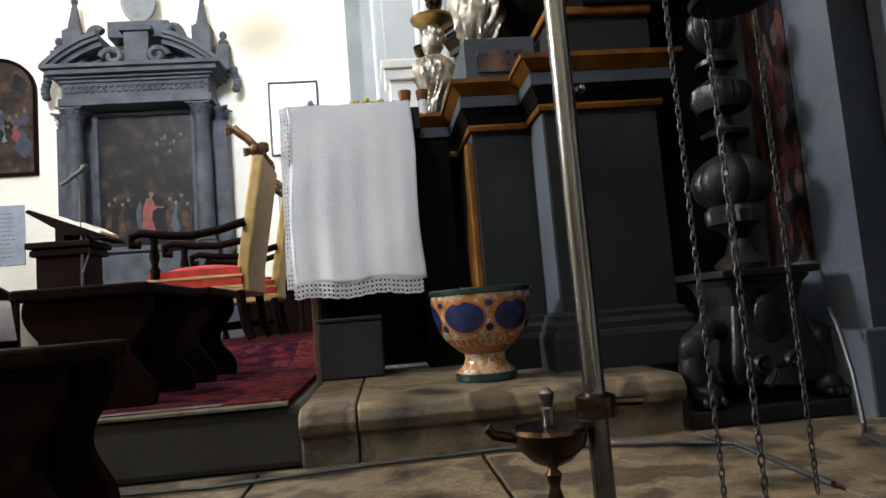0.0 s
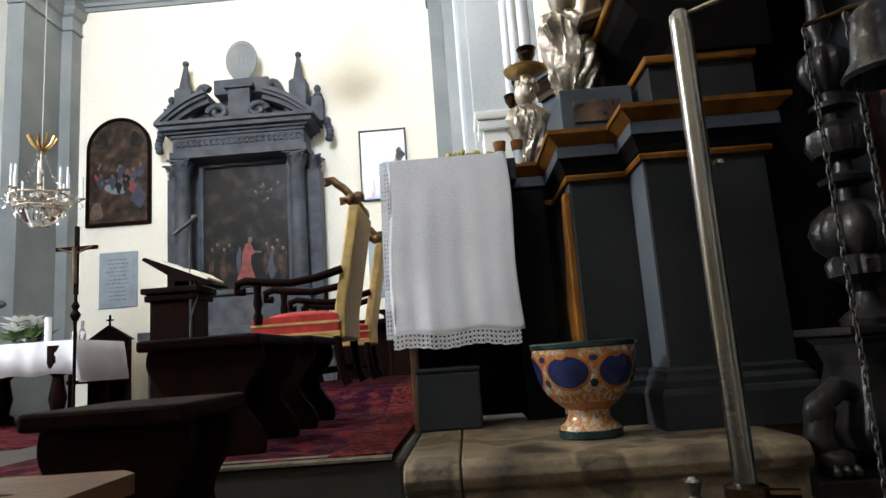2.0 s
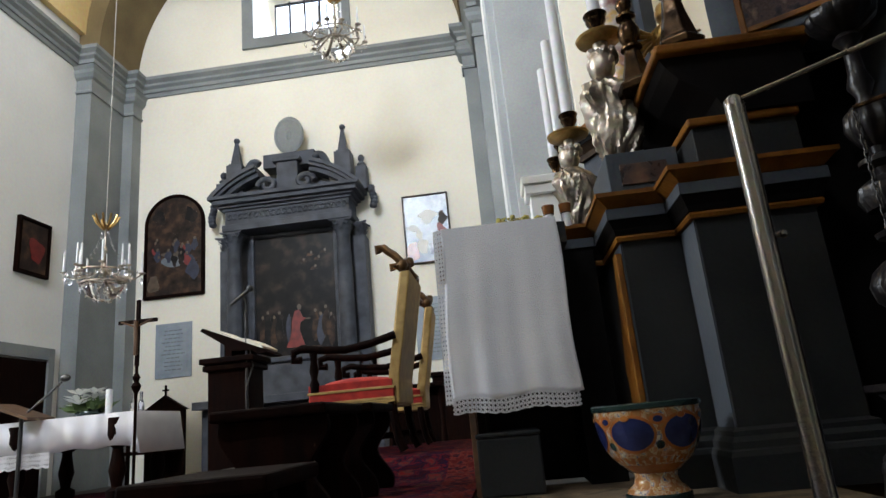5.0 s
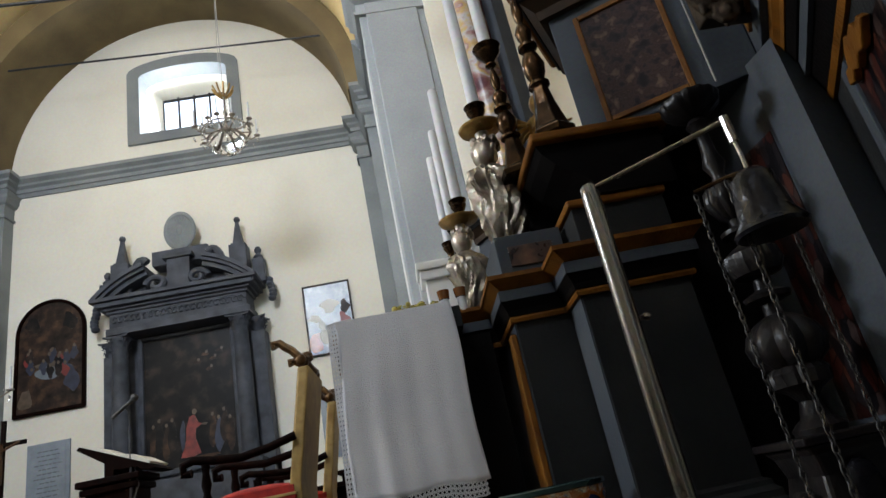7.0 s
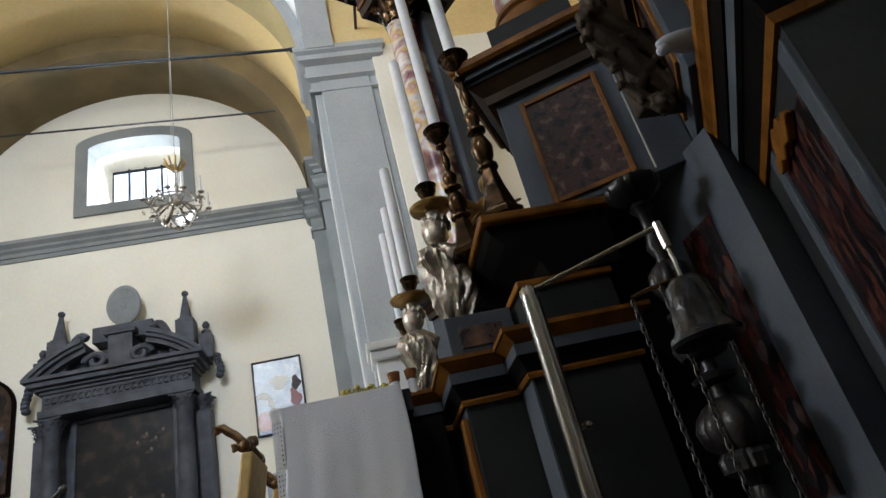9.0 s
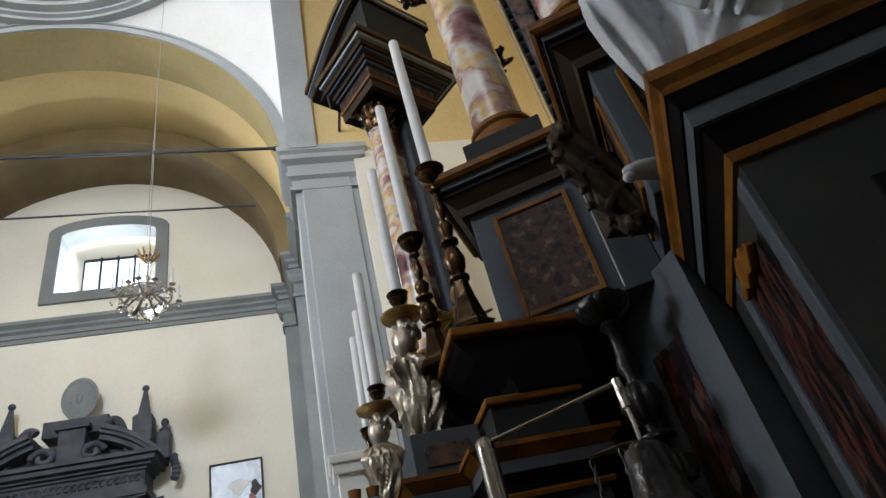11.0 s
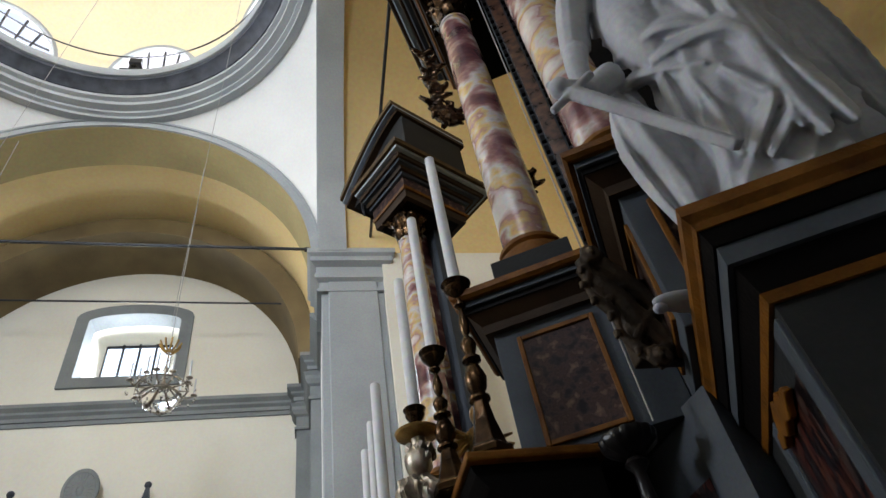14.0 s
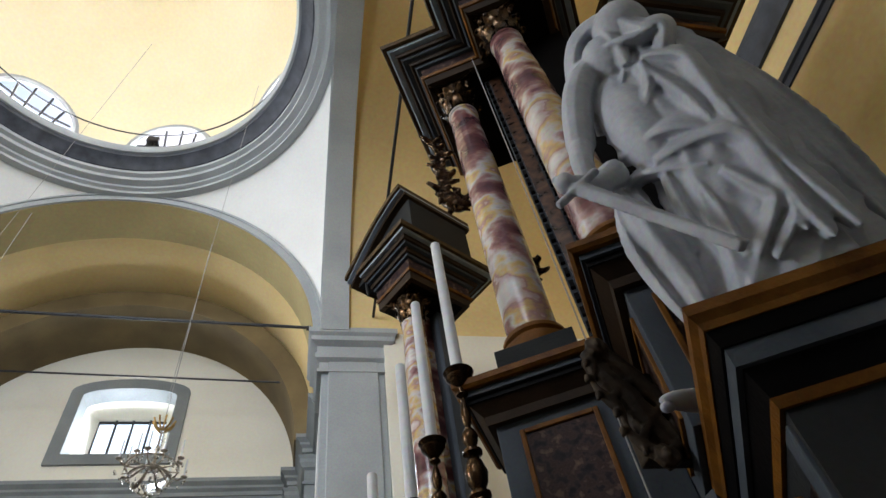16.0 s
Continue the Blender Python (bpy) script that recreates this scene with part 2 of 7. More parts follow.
BLUE_VELVET = mat("blue_velvet", (0.012, 0.012, 0.06), (0.03, 0.03, 0.13), 0.8, scale=10)
RUBBER = mat("black_cable", (0.012, 0.012, 0.012), (0.025, 0.025, 0.025), 0.5, scale=20)
CORD = mat("pale_cord", (0.26, 0.25, 0.23), (0.36, 0.345, 0.32), 0.8, scale=40)
IRON = mat("black_iron", (0.02, 0.02, 0.022), (0.05, 0.05, 0.055), 0.5, 0.6, scale=20)
AMBER = mat("amber_glass_cup", (0.10, 0.03, 0.006), (0.18, 0.06, 0.012), 0.1, scale=10)


def glass(name, color, rough=0.02, ior=1.45):
    m = bpy.data.materials.new(name)
    m.use_nodes = True
    p = m.node_tree.nodes["Principled BSDF"]
    p.inputs["Base Color"].default_value = (*color, 1)
    p.inputs["Transmission Weight"].default_value, p.inputs["Roughness"].default_value, p.inputs["IOR"].default_value = 1, rough, ior
    return m


# Darker copy of the vault's yellow plaster, for the shade under the arch.
SOFFIT_SHADED = mat("plaster_yellow_shaded", (0.30, 0.235, 0.10), (0.40, 0.32, 0.15), 0.85, scale=0.8, fine=18)
CRYSTAL = glass("crystal", (0.97, 0.97, 1.0))
PANE = glass("window_pane", (0.93, 0.96, 1.0), 0.05, 1.02)



# ---- mesh helpers ----
def bm_new():
    return bmesh.new()


def box(bm, x0, x1, y0, y1, z0, z1):
    v = [bm.verts.new(p) for p in ((x0, y0, z0), (x1, y0, z0), (x1, y1, z0), (x0, y1, z0), (x0, y0, z1), (x1, y0, z1), (x1, y1, z1), (x0, y1, z1))]
    for f in ((0, 3, 2, 1), (4, 5, 6, 7), (0, 1, 5, 4), (1, 2, 6, 5), (2, 3, 7, 6), (3, 0, 4, 7)):
        bm.faces.new([v[i] for i in f])
    return v


def prism(bm, poly, axis, a, b):
    """Extrudes a closed 2D outline along an axis; the outline's two numbers are the other two axes in order."""
    def at(p, w):
        return {"x": (w, p[0], p[1]), "y": (p[0], w, p[1]), "z": (p[0], p[1], w)}[axis]
    u = [bm.verts.new(at(p, a)) for p in poly]
    v = [bm.verts.new(at(p, b)) for p in poly]
    n = len(poly)
    for i in range(n):
        bm.faces.new((u[i], u[(i + 1) % n], v[(i + 1) % n], v[i]))
    bm.faces.new(u[::-1]), bm.faces.new(v)


def lathe(bm, prof, c=(0, 0, 0), seg=24, a0=0.0, a1=360.0, flute=None, cap=True):
    full = abs(a1 - a0) >= 359.9
    rows = []
    for r, z in prof:
        row = []
        for i in range(seg if full else seg + 1):
            a = radians(a0 + (a1 - a0) * i / seg)
            k = r * (1 + flute(a, z)) if flute else r
            row.append(bm.verts.new((c[0] + k * math.cos(a), c[1] + k * math.sin(a), c[2] + z)))
        rows.append(row)
    for p, q in zip(rows, rows[1:]):
        for i in range(seg):
            j = (i + 1) % len(p)
            bm.faces.new((p[i], p[j], q[j], q[i]))
    if full and cap:
        for row, turn in ((rows[0], -1), (rows[-1], 1)):
            if (row[0].co - row[1].co).length > 1e-5:
                bm.faces.new(row[::turn])


def tube(bm, pts, r, seg=8, taper=None):
    pts = [Vector(p) for p in pts]
    rows = []
    side = None
    for i, p in enumerate(pts):
        d = (pts[min(i + 1, len(pts) - 1)] - pts[max(i - 1, 0)]).normalized()
        if side is None:
            side = d.orthogonal().normalized()
        side = (side - d * side.dot(d)).normalized()
        up = d.cross(side)
        k = r * (taper(i / max(1, len(pts) - 1)) if taper else 1)
        rows.append([bm.verts.new(p + (side * math.cos(2 * math.pi * j / seg) + up * math.sin(2 * math.pi * j / seg)) * k) for j in range(seg)])
    for a, b in zip(rows, rows[1:]):
        for j in range(seg):
            bm.faces.new((a[j], a[(j + 1) % seg], b[(j + 1) % seg], b[j]))
    bm.faces.new(rows[0][::-1]), bm.faces.new(rows[-1])


def sweep(bm, prof, path, closed=False):
    """A moulding: the profile (out, z) run along a level path of (x, y); out is to the right of the way."""
    n = len(path)
    P = [Vector(p) for p in path]
    rows = []
    for i in range(n):
        a = (P[i] - P[i - 1]).normalized() if i or closed else None
        b = (P[(i + 1) % n] - P[i]).normalized() if i < n - 1 or closed else None
        a, b = a or b, b or a
        na, nb = Vector((a.y, -a.x)), Vector((b.y, -b.x))
        m = (na + nb).normalized()
        m = m / max(0.3, m.dot(na))
        rows.append([bm.verts.new((P[i].x + m.x * o, P[i].y + m.y * o, z)) for o, z in prof])
    k = len(prof)
    for i in range(n if closed else n - 1):
        p, q = rows[i], rows[(i + 1) % n]
        for j in range(k):
            bm.faces.new((p[j], p[(j + 1) % k], q[(j + 1) % k], q[j]))
    if not closed:
        bm.faces.new(rows[0]), bm.faces.new(rows[-1][::-1])


def blob(bm, c, r, sub=2):
    m = Matrix.Translation(c) @ Matrix.Diagonal((*(r if hasattr(r, "__len__") else (r, r, r)), 1))
    return bmesh.ops.create_icosphere(bm, subdivisions=sub, radius=1, matrix=m)["verts"]


def arc(cx, cz, r, a0, a1, n):
    return [(cx + r * math.cos(radians(a0 + (a1 - a0) * i / n)), cz + r * math.sin(radians(a0 + (a1 - a0) * i / n))) for i in range(n + 1)]


def part(name, bm, material, parent=None, label="", smooth=False, bevel=0.0, kind=""):
    bmesh.ops.recalc_face_normals(bm, faces=bm.faces)
    if smooth:
        for f in bm.faces:
            f.smooth = True
        for e in bm.edges:
            if len(e.link_faces) == 2 and e.calc_face_angle(0) > 0.7:
                e.smooth = False
    me = bpy.data.meshes.new(name)
    bm.to_mesh(me)
    bm.free()
    me.materials.append(material)
    ob = new(name, me)
    if bevel:
        b = ob.modifiers.new("edge", "BEVEL")
        b.width, b.segments, b.limit_method = bevel, 2, "ANGLE"
    if parent:
        ob.parent = parent
    if label or kind:
        tagged(ob, label, kind=kind)
    return ob


def thing(name, label, category, loc=(0, 0, 0), rz=0, group=""):
    ob = new(name)
    ob.matrix_world = pose(*loc, 0, 0, rz)
    ob.empty_display_size = 0.05
    return tagged(ob, label, category, group)


def setting(name, bm, material, label, smooth=False, bevel=0.0):
    return tagged(part(name, bm, material, None, "", smooth, bevel), label, name.split("_")[0], kind="structure")


# ---- large structure ----
CX, CY, R, SPRING = -3.25, 3.3, 3.2, 6.75
FLOOR = -0.17

bm = bm_new()
box(bm, -15, 5, -4, 11, FLOOR - 0.3, FLOOR)
setting("floor", bm, PAVING, "worn stone paving of the church floor")

bm = bm_new()
box(bm, -2.2, -0.404, 1.9, 5.6, FLOOR, -0.004)
setting("dais", bm, PAVING, "stone platform under the carpet", bevel=0.02)
slab = None
for i, (x0, x1) in enumerate(((-0.40, -0.256), (-0.252, 0.62), (0.624, 1.30))):
    bm = bm_new()
    dy = 0.34 if x0 > 0.6 else 0.0
    prof = [(1.80 + dy, FLOOR), (2.75, FLOOR), (2.75, 0.0), (1.80 + dy, 0.0), (1.772 + dy, -0.012), (1.76 + dy, -0.04), (1.772 + dy, -0.068), (1.80 + dy, -0.08)]
    prism(bm, prof, "x", x0, x1)
    ob = part("step_slab", bm, FLOOR_STONE, slab, bevel=0.006)
    if slab is None:
        slab = tagged(ob, "worn tan stone altar step with a rounded nosing", "step", kind="structure")
lower = None
for i in range(9):
    bm = bm_new()
    box(bm, -3.3 + 0.56 * i, -2.748 + 0.56 * i, 0.62 + 0.03 * (i % 3), 1.796, FLOOR + 0.004, FLOOR + 0.022)
    slab = part("paving_slab" if lower else "lower_step", bm, FLOOR_STONE, lower, bevel=0.004)
    if lower is None:
        lower = tagged(slab, "tan stone slabs in front of the altar step", "step", kind="structure")

# north wall with its splayed window
WX0, WX1, WZ0, WZ1 = -4.0, -2.47, 7.0, 8.17
bm = bm_new()
box(bm, -6.7, WX0, 9.5, 9.8, FLOOR, 10.6)
box(bm, WX1, 0.3, 9.5, 9.8, FLOOR, 10.6)
box(bm, WX0, WX1, 9.5, 9.8, FLOOR, WZ0)
top = [(WX0, 10.6), (WX0, WZ1)] + [(CX + 0.015 - 0.765 * math.cos(math.pi * i / 12), WZ1 + 0.17 * math.sin(math.pi * i / 12)) for i in range(1, 12)] + [(WX1, WZ1), (WX1, 10.6)]
prism(bm, top, "y", 9.5, 9.8)
setting("wall_north", bm, PLASTER, "cream plastered transept end wall")


def window_outline(x0, x1, z0, z1, rise, n=12):
    c, h = (x0 + x1) / 2, (x1 - x0) / 2
    return [(x0, z0), (x1, z0)] + [(c + h * math.cos(math.pi * i / n), z1 + rise * math.sin(math.pi * i / n)) for i in range(n + 1)]


def loft(bm, rings, closed=True):
    rows = [[bm.verts.new(p) for p in ring] for ring in rings]
    for p, q in zip(rows, rows[1:]):
        n = len(p)
        for i in range(n if closed else n - 1):
            bm.faces.new((p[i], p[(i + 1) % n], q[(i + 1) % n], q[i]))
    return rows


win = thing("window_1", "segmental church window with splayed reveal and barred panes", "window", (0, 0, 0))
win["kind"] = "structure"
o0, o1 = window_outline(WX0, WX1, WZ0, WZ1, 0.17), window_outline(-3.87, -2.72, 7.46, 8.19, 0.06)
bm = bm_new()
loft(bm, [[(x, 9.79, z) for x, z in o0], [(x, 10.2, z) for x, z in o1], [(x, 10.3, z) for x, z in o1]])
part("reveal", bm, PLASTER, win, "cream plastered splayed reveal")
bm = bm_new()
oo = window_outline(WX0 - 0.2, WX1 + 0.2, WZ0 - 0.18, WZ1 + 0.10, 0.27)
oi = window_outline(WX0 + 0.006, WX1 - 0.006, WZ0 + 0.006, WZ1 - 0.002, 0.166)
loft(bm, [[(x, 9.80, z) for x, z in oi], [(x, 9.45, z) for x, z in oi], [(x, 9.45, z) for x, z in oo], [(x, 9.50, z) for x, z in oo]])
part("surround", bm, GREY_STONE, win, "flat grey stone surround")
for i in range(4):
    x = -3.87 + 1.15 * i / 4
    bm = bm_new()
    box(bm, x + 0.02, x + 0.267, 10.245, 10.251, 7.48, 8.19)
    p = part("pane", bm, PANE, win)
    p.visible_shadow = False
for x in (-3.87, -3.5825, -3.295, -3.0075, -2.72):
    bm = bm_new()
    box(bm, x - 0.018, x + 0.018, 10.225, 10.265, 7.46, 8.24)
    part("glazing_bar", bm, IRON, win)
for z in (7.47, 8.19):
    bm = bm_new()
    box(bm, -3.87, -2.72, 10.22, 10.26, z - 0.018, z + 0.018)
    part("glazing_bar", bm, IRON, win)

bm = bm_new()
box(bm, -6.5, 0.0, 12.4, 12.42, 5.5, 11.5)
sky_card = setting("backdrop", bm, PLASTER_WHITE, "bright hazy sky outside the window")
glow = bpy.data.materials.new("hazy_sky")
glow.use_nodes = True
gp = glow.node_tree.nodes["Principled BSDF"]
gp.inputs["Base Color"].default_value = (0.8, 0.88, 1.0, 1)
gp.inputs["Emission Color"].default_value = (0.80, 0.90, 1.0, 1)
gp.inputs["Emission Strength"].default_value = 0.75
sky_card.data.materials[0] = glow

bm = bm_new()
lathe(bm, [(4.6, 10.3), (4.6, 13.5)], (-3.25, 3.3, 0), 48, cap=False)
haze = setting("backdrop_dome", bm, PLASTER_WHITE, "bright hazy sky outside the dome windows")
haze.data.materials[0] = glow

# west and east transept walls, pilasters, cornice
bm = bm_new()
box(bm, -6.75, -6.45, 6.72, 9.5, FLOOR, 6.9)
setting("wall_west", bm, PLASTER_WHITE, "white plastered transept side wall")
bm = bm_new()
box(bm, -0.05, 0.25, 7.3, 9.5, FLOOR, 6.9)
setting("wall_east", bm, PLASTER_WHITE, "white plastered transept side wall by the pier")
for nm, boxes in (("pilaster_1", ((-6.45, -6.2, 8.4, 9.25), (-6.45, -6.03, 9.25, 9.5))), ("pilaster_2", ((-0.2, -0.05, 8.4, 9.25), (-0.42, -0.05, 9.25, 9.5)))):
    bm = bm_new()
    for a in boxes:
        box(bm, *a, FLOOR, 6.16)
    setting(nm, bm, GREY_STONE, "flat grey stone corner pilaster")
path = [(-6.45, 6.5), (-6.45, 8.4), (-6.2, 8.4), (-6.2, 9.25), (-6.03, 9.25), (-6.03, 9.5), (-0.42, 9.5), (-0.42, 9.25), (-0.2, 9.25), (-0.2, 8.4), (-0.05, 8.4), (-0.05, 7.31)]
bm = bm_new()
sweep(bm, [(0, 6.15), (0.03, 6.15), (0.03, 6.22), (0.055, 6.225), (0.055, 6.29), (0.10, 6.33), (0.10, 6.37), (0.16, 6.42), (0.16, 6.48), (0, 6.48)], path)
setting("cornice", bm, GREY_STONE, "moulded grey stone cornice")
for nm, p in (("capital_1", path[1:6]), ("capital_2", path[6:11])):
    bm = bm_new()
    sweep(bm, [(0, 5.72), (0.03, 5.72), (0.03, 5.76), (0.008, 5.78), (0.008, 5.95), (0.05, 5.98), (0.08, 6.04), (0.08, 6.10), (0.11, 6.149), (0, 6.149)], p)
    setting(nm, bm, GREY_STONE, "moulded grey pilaster capital")

# vaults and arches
def barrel(bm, axis, c, z0, r, a, b, t=0.15, n=40):
    outer = [(c + (r + t) * math.cos(math.pi * i / n), z0 + (r + t) * math.sin(math.pi * i / n)) for i in range(n + 1)]
    inner = [(c + r * math.cos(math.pi * i / n), z0 + r * math.sin(math.pi * i / n)) for i in range(n + 1)]
    prism_ring(bm, inner, outer, axis, a, b)


def prism_ring(bm, inner, outer, axis, a, b):
    def at(p, w):
        return (w, p[0], p[1]) if axis == "x" else (p[0], w, p[1])
    rows = [[bm.verts.new(at(p, w)) for p in line] for line, w in ((inner, a), (outer, a), (outer, b), (inner, b))]
    n = len(inner)
    for k in range(4):
        p, q = rows[k], rows[(k + 1) % 4]
        for i in range(n - 1):
            bm.faces.new((p[i], p[i + 1], q[i + 1], q[i]))
    for i in (0, n - 1):
        bm.faces.new([row[i] for row in rows])


for nm, axis, c, a, b, m in (("vault_north", "y", CX, 7.25, 9.5, PLASTER_YELLOW), ("vault_south", "y", CX, -3.2, 0.08, PLASTER_YELLOW), ("vault_east", "x", CY, -0.03, 4.0, PLASTER_YELLOW), ("vault_west", "x", CY, -14.0, -6.47, PLASTER_YELLOW)):
    bm = bm_new()
    barrel(bm, axis, c, 6.78, 3.1, a, b)
    setting(nm, bm, m, "warm yellow plastered barrel vault", smooth=True)
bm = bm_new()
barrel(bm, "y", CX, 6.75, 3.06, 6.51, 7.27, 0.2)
setting("arch_soffit", bm, SOFFIT_SHADED, "yellow plastered soffit of the crossing arch, its shade put into the colour", smooth=True)
bm = bm_new()
barrel(bm, "y", CX, 6.48, 2.86, 8.4, 9.495, 0.36)
setting("transverse_arch", bm, BROWN_STONE, "brown-grey stone arch band at the end wall, bounce-lit shade in its colour", smooth=True)
for nm, axis, c, w, s in (("arch_north", "y", CX, 6.5, -1), ("arch_south", "y", CX, 0.1, 1), ("arch_east", "x", CY, -0.05, -1), ("arch_west", "x", CY, -6.45, 1)):
    bm = bm_new()
    n = 48
    def line(r):
        return [(c + r * math.cos(math.pi * i / n), SPRING + r * math.sin(math.pi * i / n)) for i in range(n + 1)]
    north = nm == "arch_north"
    prism_ring(bm, line(3.07 if north else 3.0), line(3.18), axis, w + s * 0.03, w - s * (0.008 if north else 0.35))
    prism_ring(bm, line(3.18), line(3.22), axis, w + s * 0.055, w - s * 0.2)
    setting(nm, bm, GREY_STONE_LIGHT, "pale grey stone crossing arch with a moulded rim", smooth=True)

RS = R * math.sqrt(2)
NZ, NA = 26, 22
for q in range(4):
    bm = bm_new()
    rows = []
    for i in range(NZ + 1):
        h = R * i / NZ
        rho = math.sqrt(RS * RS - h * h)
        lim = math.acos(min(1, R / rho))
        rows.append([bm.verts.new((CX + rho * math.cos(a), CY + rho * math.sin(a), SPRING + h)) for a in [q * math.pi / 2 + lim + (math.pi / 2 - 2 * lim) * j / NA for j in range(NA + 1)]])
    for p, r2 in zip(rows, rows[1:]):
        for j in range(NA):
            if (p[j].co - p[j + 1].co).length > 1e-4:
                bm.faces.new((p[j], p[j + 1], r2[j + 1], r2[j]))
            else:
                bm.faces.new((p[j], r2[j + 1], r2[j]))
    setting("pendentive_%d" % (q + 1), bm, PLASTER_WHITE, "white plastered pendentive under the dome", smooth=True)

bm = bm_new()
ring = [(3.22, 9.90), (3.10, 9.90), (3.10, 9.96), (3.04, 9.98), (3.04, 10.03), (2.93, 10.05), (2.93, 10.13), (2.86, 10.15), (2.86, 10.22)]
lathe(bm, ring + [(3.4, 10.22)], (CX, CY, 0), 96, cap=False)
setting("dome_ring_moulding", bm, GREY_STONE_LIGHT, "pale grey ring moulding under the dome", smooth=True)
bm = bm_new()
lathe(bm, [(3.35, 10.22), (2.84, 10.22), (2.80, 10.26), (2.72, 10.33), (2.66, 10.36), (2.66, 10.44), (3.35, 10.44)], (CX, CY, 0), 96, cap=False)
setting("dome_cornice", bm, DARK_STONE, "dark projecting ring cornice of the dome", smooth=True)
bm = bm_new()
lathe(bm, [(3.35, 10.44), (2.62, 10.44), (2.58, 10.50), (2.58, 10.56), (3.2, 10.56)], (CX, CY, 0), 96, cap=False)
setting("dome_ledge", bm, GREY_STONE_LIGHT, "pale ledge round the foot of the dome", smooth=True)

# dome shell with eight lunette windows and an eye at the top
DR, DZ = 2.95, 10.56
bm = bm_new()
NS, NL = 192, 44
rows = []
for i in range(NL + 1):
    e = math.radians(89.5) * i / NL
    rows.append([bm.verts.new((CX + DR * math.cos(e) * math.cos(2 * math.pi * j / NS), CY + DR * math.cos(e) * math.sin(2 * math.pi * j / NS), DZ + DR * 0.95 * math.sin(e))) for j in range(NS)])
for i in range(NL):
    for j in range(NS):
        e = math.degrees(math.radians(89.5) * (i + 0.5) / NL)
        w = ((360 * (j + 0.5) / NS - 82 + 22.5) % 45) - 22.5
        if 5 < e < 24 and (w / 14) ** 2 + (max(0, e - 7) / 14) ** 2 < 1:
            continue
        bm.faces.new((rows[i][j], rows[i][(j + 1) % NS], rows[i + 1][(j + 1) % NS], rows[i + 1][j]))
setting("dome", bm, DOME_YELLOW, "bright yellow plastered dome with lunette windows", smooth=True)
for k in range(8):
    wt = thing("window_dome_%d" % (k + 1), "lunette dome window with thin glazing bars", "window")
    wt["kind"] = "structure"
    def on(az, el, r=DR):
        a, e = radians(82 + 45 * k + az), radians(el)
        return (CX + r * math.cos(e) * math.cos(a), CY + r * math.cos(e) * math.sin(a), DZ + DR * 0.95 * math.sin(e))
    bm = bm_new()
    pts = [on(-14.3, 5)] + [on(-14.3 * math.cos(math.pi * i / 16), 7 + 14.3 * math.sin(math.pi * i / 16)) for i in range(17)] + [on(14.3, 5), on(0, 5), on(-14.3, 5)]
    tube(bm, pts, 0.06, 6)
    part("surround", bm, GREY_STONE_LIGHT, wt, "pale stone surround")
    for az, top in ((-8, 18), (-3, 21), (3, 21), (8, 18)):
        bm = bm_new()
        tube(bm, [on(az * 0.75, 5, 2.98), on(az, top, 2.98)], 0.022, 5)
        part("glazing_bar", bm, IRON, wt)
    bm = bm_new()
    tube(bm, [on(a, 12, 2.98) for a in (-12, -5, 0, 5, 12)], 0.02, 5)
    part("glazing_bar", bm, IRON, wt)
bm = bm_new()
tube(bm, [(CX + 2.72 * math.cos(2 * math.pi * i / 96), CY + 2.72 * math.sin(2 * math.pi * i / 96), 11.22) for i in range(97)], 0.014, 5)
setting("dome_cable", bm, IRON, "thin black cable round the dome's foot")

# piers
for nm, x0, x1, y0, y1 in (("pier_northeast", -0.05, 0.78, 6.5, 7.3), ("pier_northwest", -7.2, -6.455, 6.402, 6.718), ("pier_southwest", -7.2, -6.46, -0.69, 0.098)):
    bm = bm_new()
    box(bm, x0, x1, y0, y1, FLOOR, 6.75)
    if nm == "pier_northeast":
        box(bm, x0 + 0.09, x1 - 0.09, y0 - 0.05, y0 + 0.01, FLOOR, 6.3)
    setting(nm, bm, GREY_STONE_LIGHT, "tall pale grey stone crossing pier", bevel=0.01)
bm = bm_new()
sweep(bm, [(0, 6.12), (0.06, 6.12), (0.06, 6.17), (0.03, 6.19), (0.03, 6.30), (0.09, 6.34), (0.09, 6.42), (0.07, 6.43), (0.07, 6.55), (0.15, 6.60), (0.15, 6.68), (0.19, 6.72), (0.19, 6.80), (0, 6.80)], [(-0.05, 7.3), (-0.05, 6.5), (0.78, 6.5), (0.78, 7.3)])
setting("pier_capital", bm, GREY_STONE_LIGHT, "stepped pale grey pier capital")
bm = bm_new()
box(bm, 0.45, 1.2, -1.2, -0.4, FLOOR, 6.75)
setting("pier_southeast", bm, GREY_STONE_LIGHT, "tall pale grey stone crossing pier")

# closing walls of chancel, nave and south arm; two unseen openings hold added lamps
bm = bm_new()
box(bm, 0.78, 4.3, 6.4, 6.7, FLOOR, 6.9)
setting("wall_chancel_north", bm, PLASTER, "cream plastered chancel wall")
bm = bm_new()
box(bm, 1.2, 4.3, -0.4, 0.1, FLOOR, 6.9)
setting("wall_chancel_south", bm, PLASTER, "cream plastered chancel wall")
bm = bm_new()
box(bm, 4.0, 4.3, 0.1, 6.4, FLOOR, 10.2)
setting("wall_chancel_east", bm, PLASTER_YELLOW, "yellow plastered chancel end wall")
bm = bm_new()
box(bm, -14.4, -7.2, 6.4, 6.7, FLOOR, 6.9)
box(bm, -14.4, -7.2, -0.1, 0.1, FLOOR, 6.9)
setting("wall_nave", bm, PLASTER, "cream plastered nave walls")
bm = bm_new()
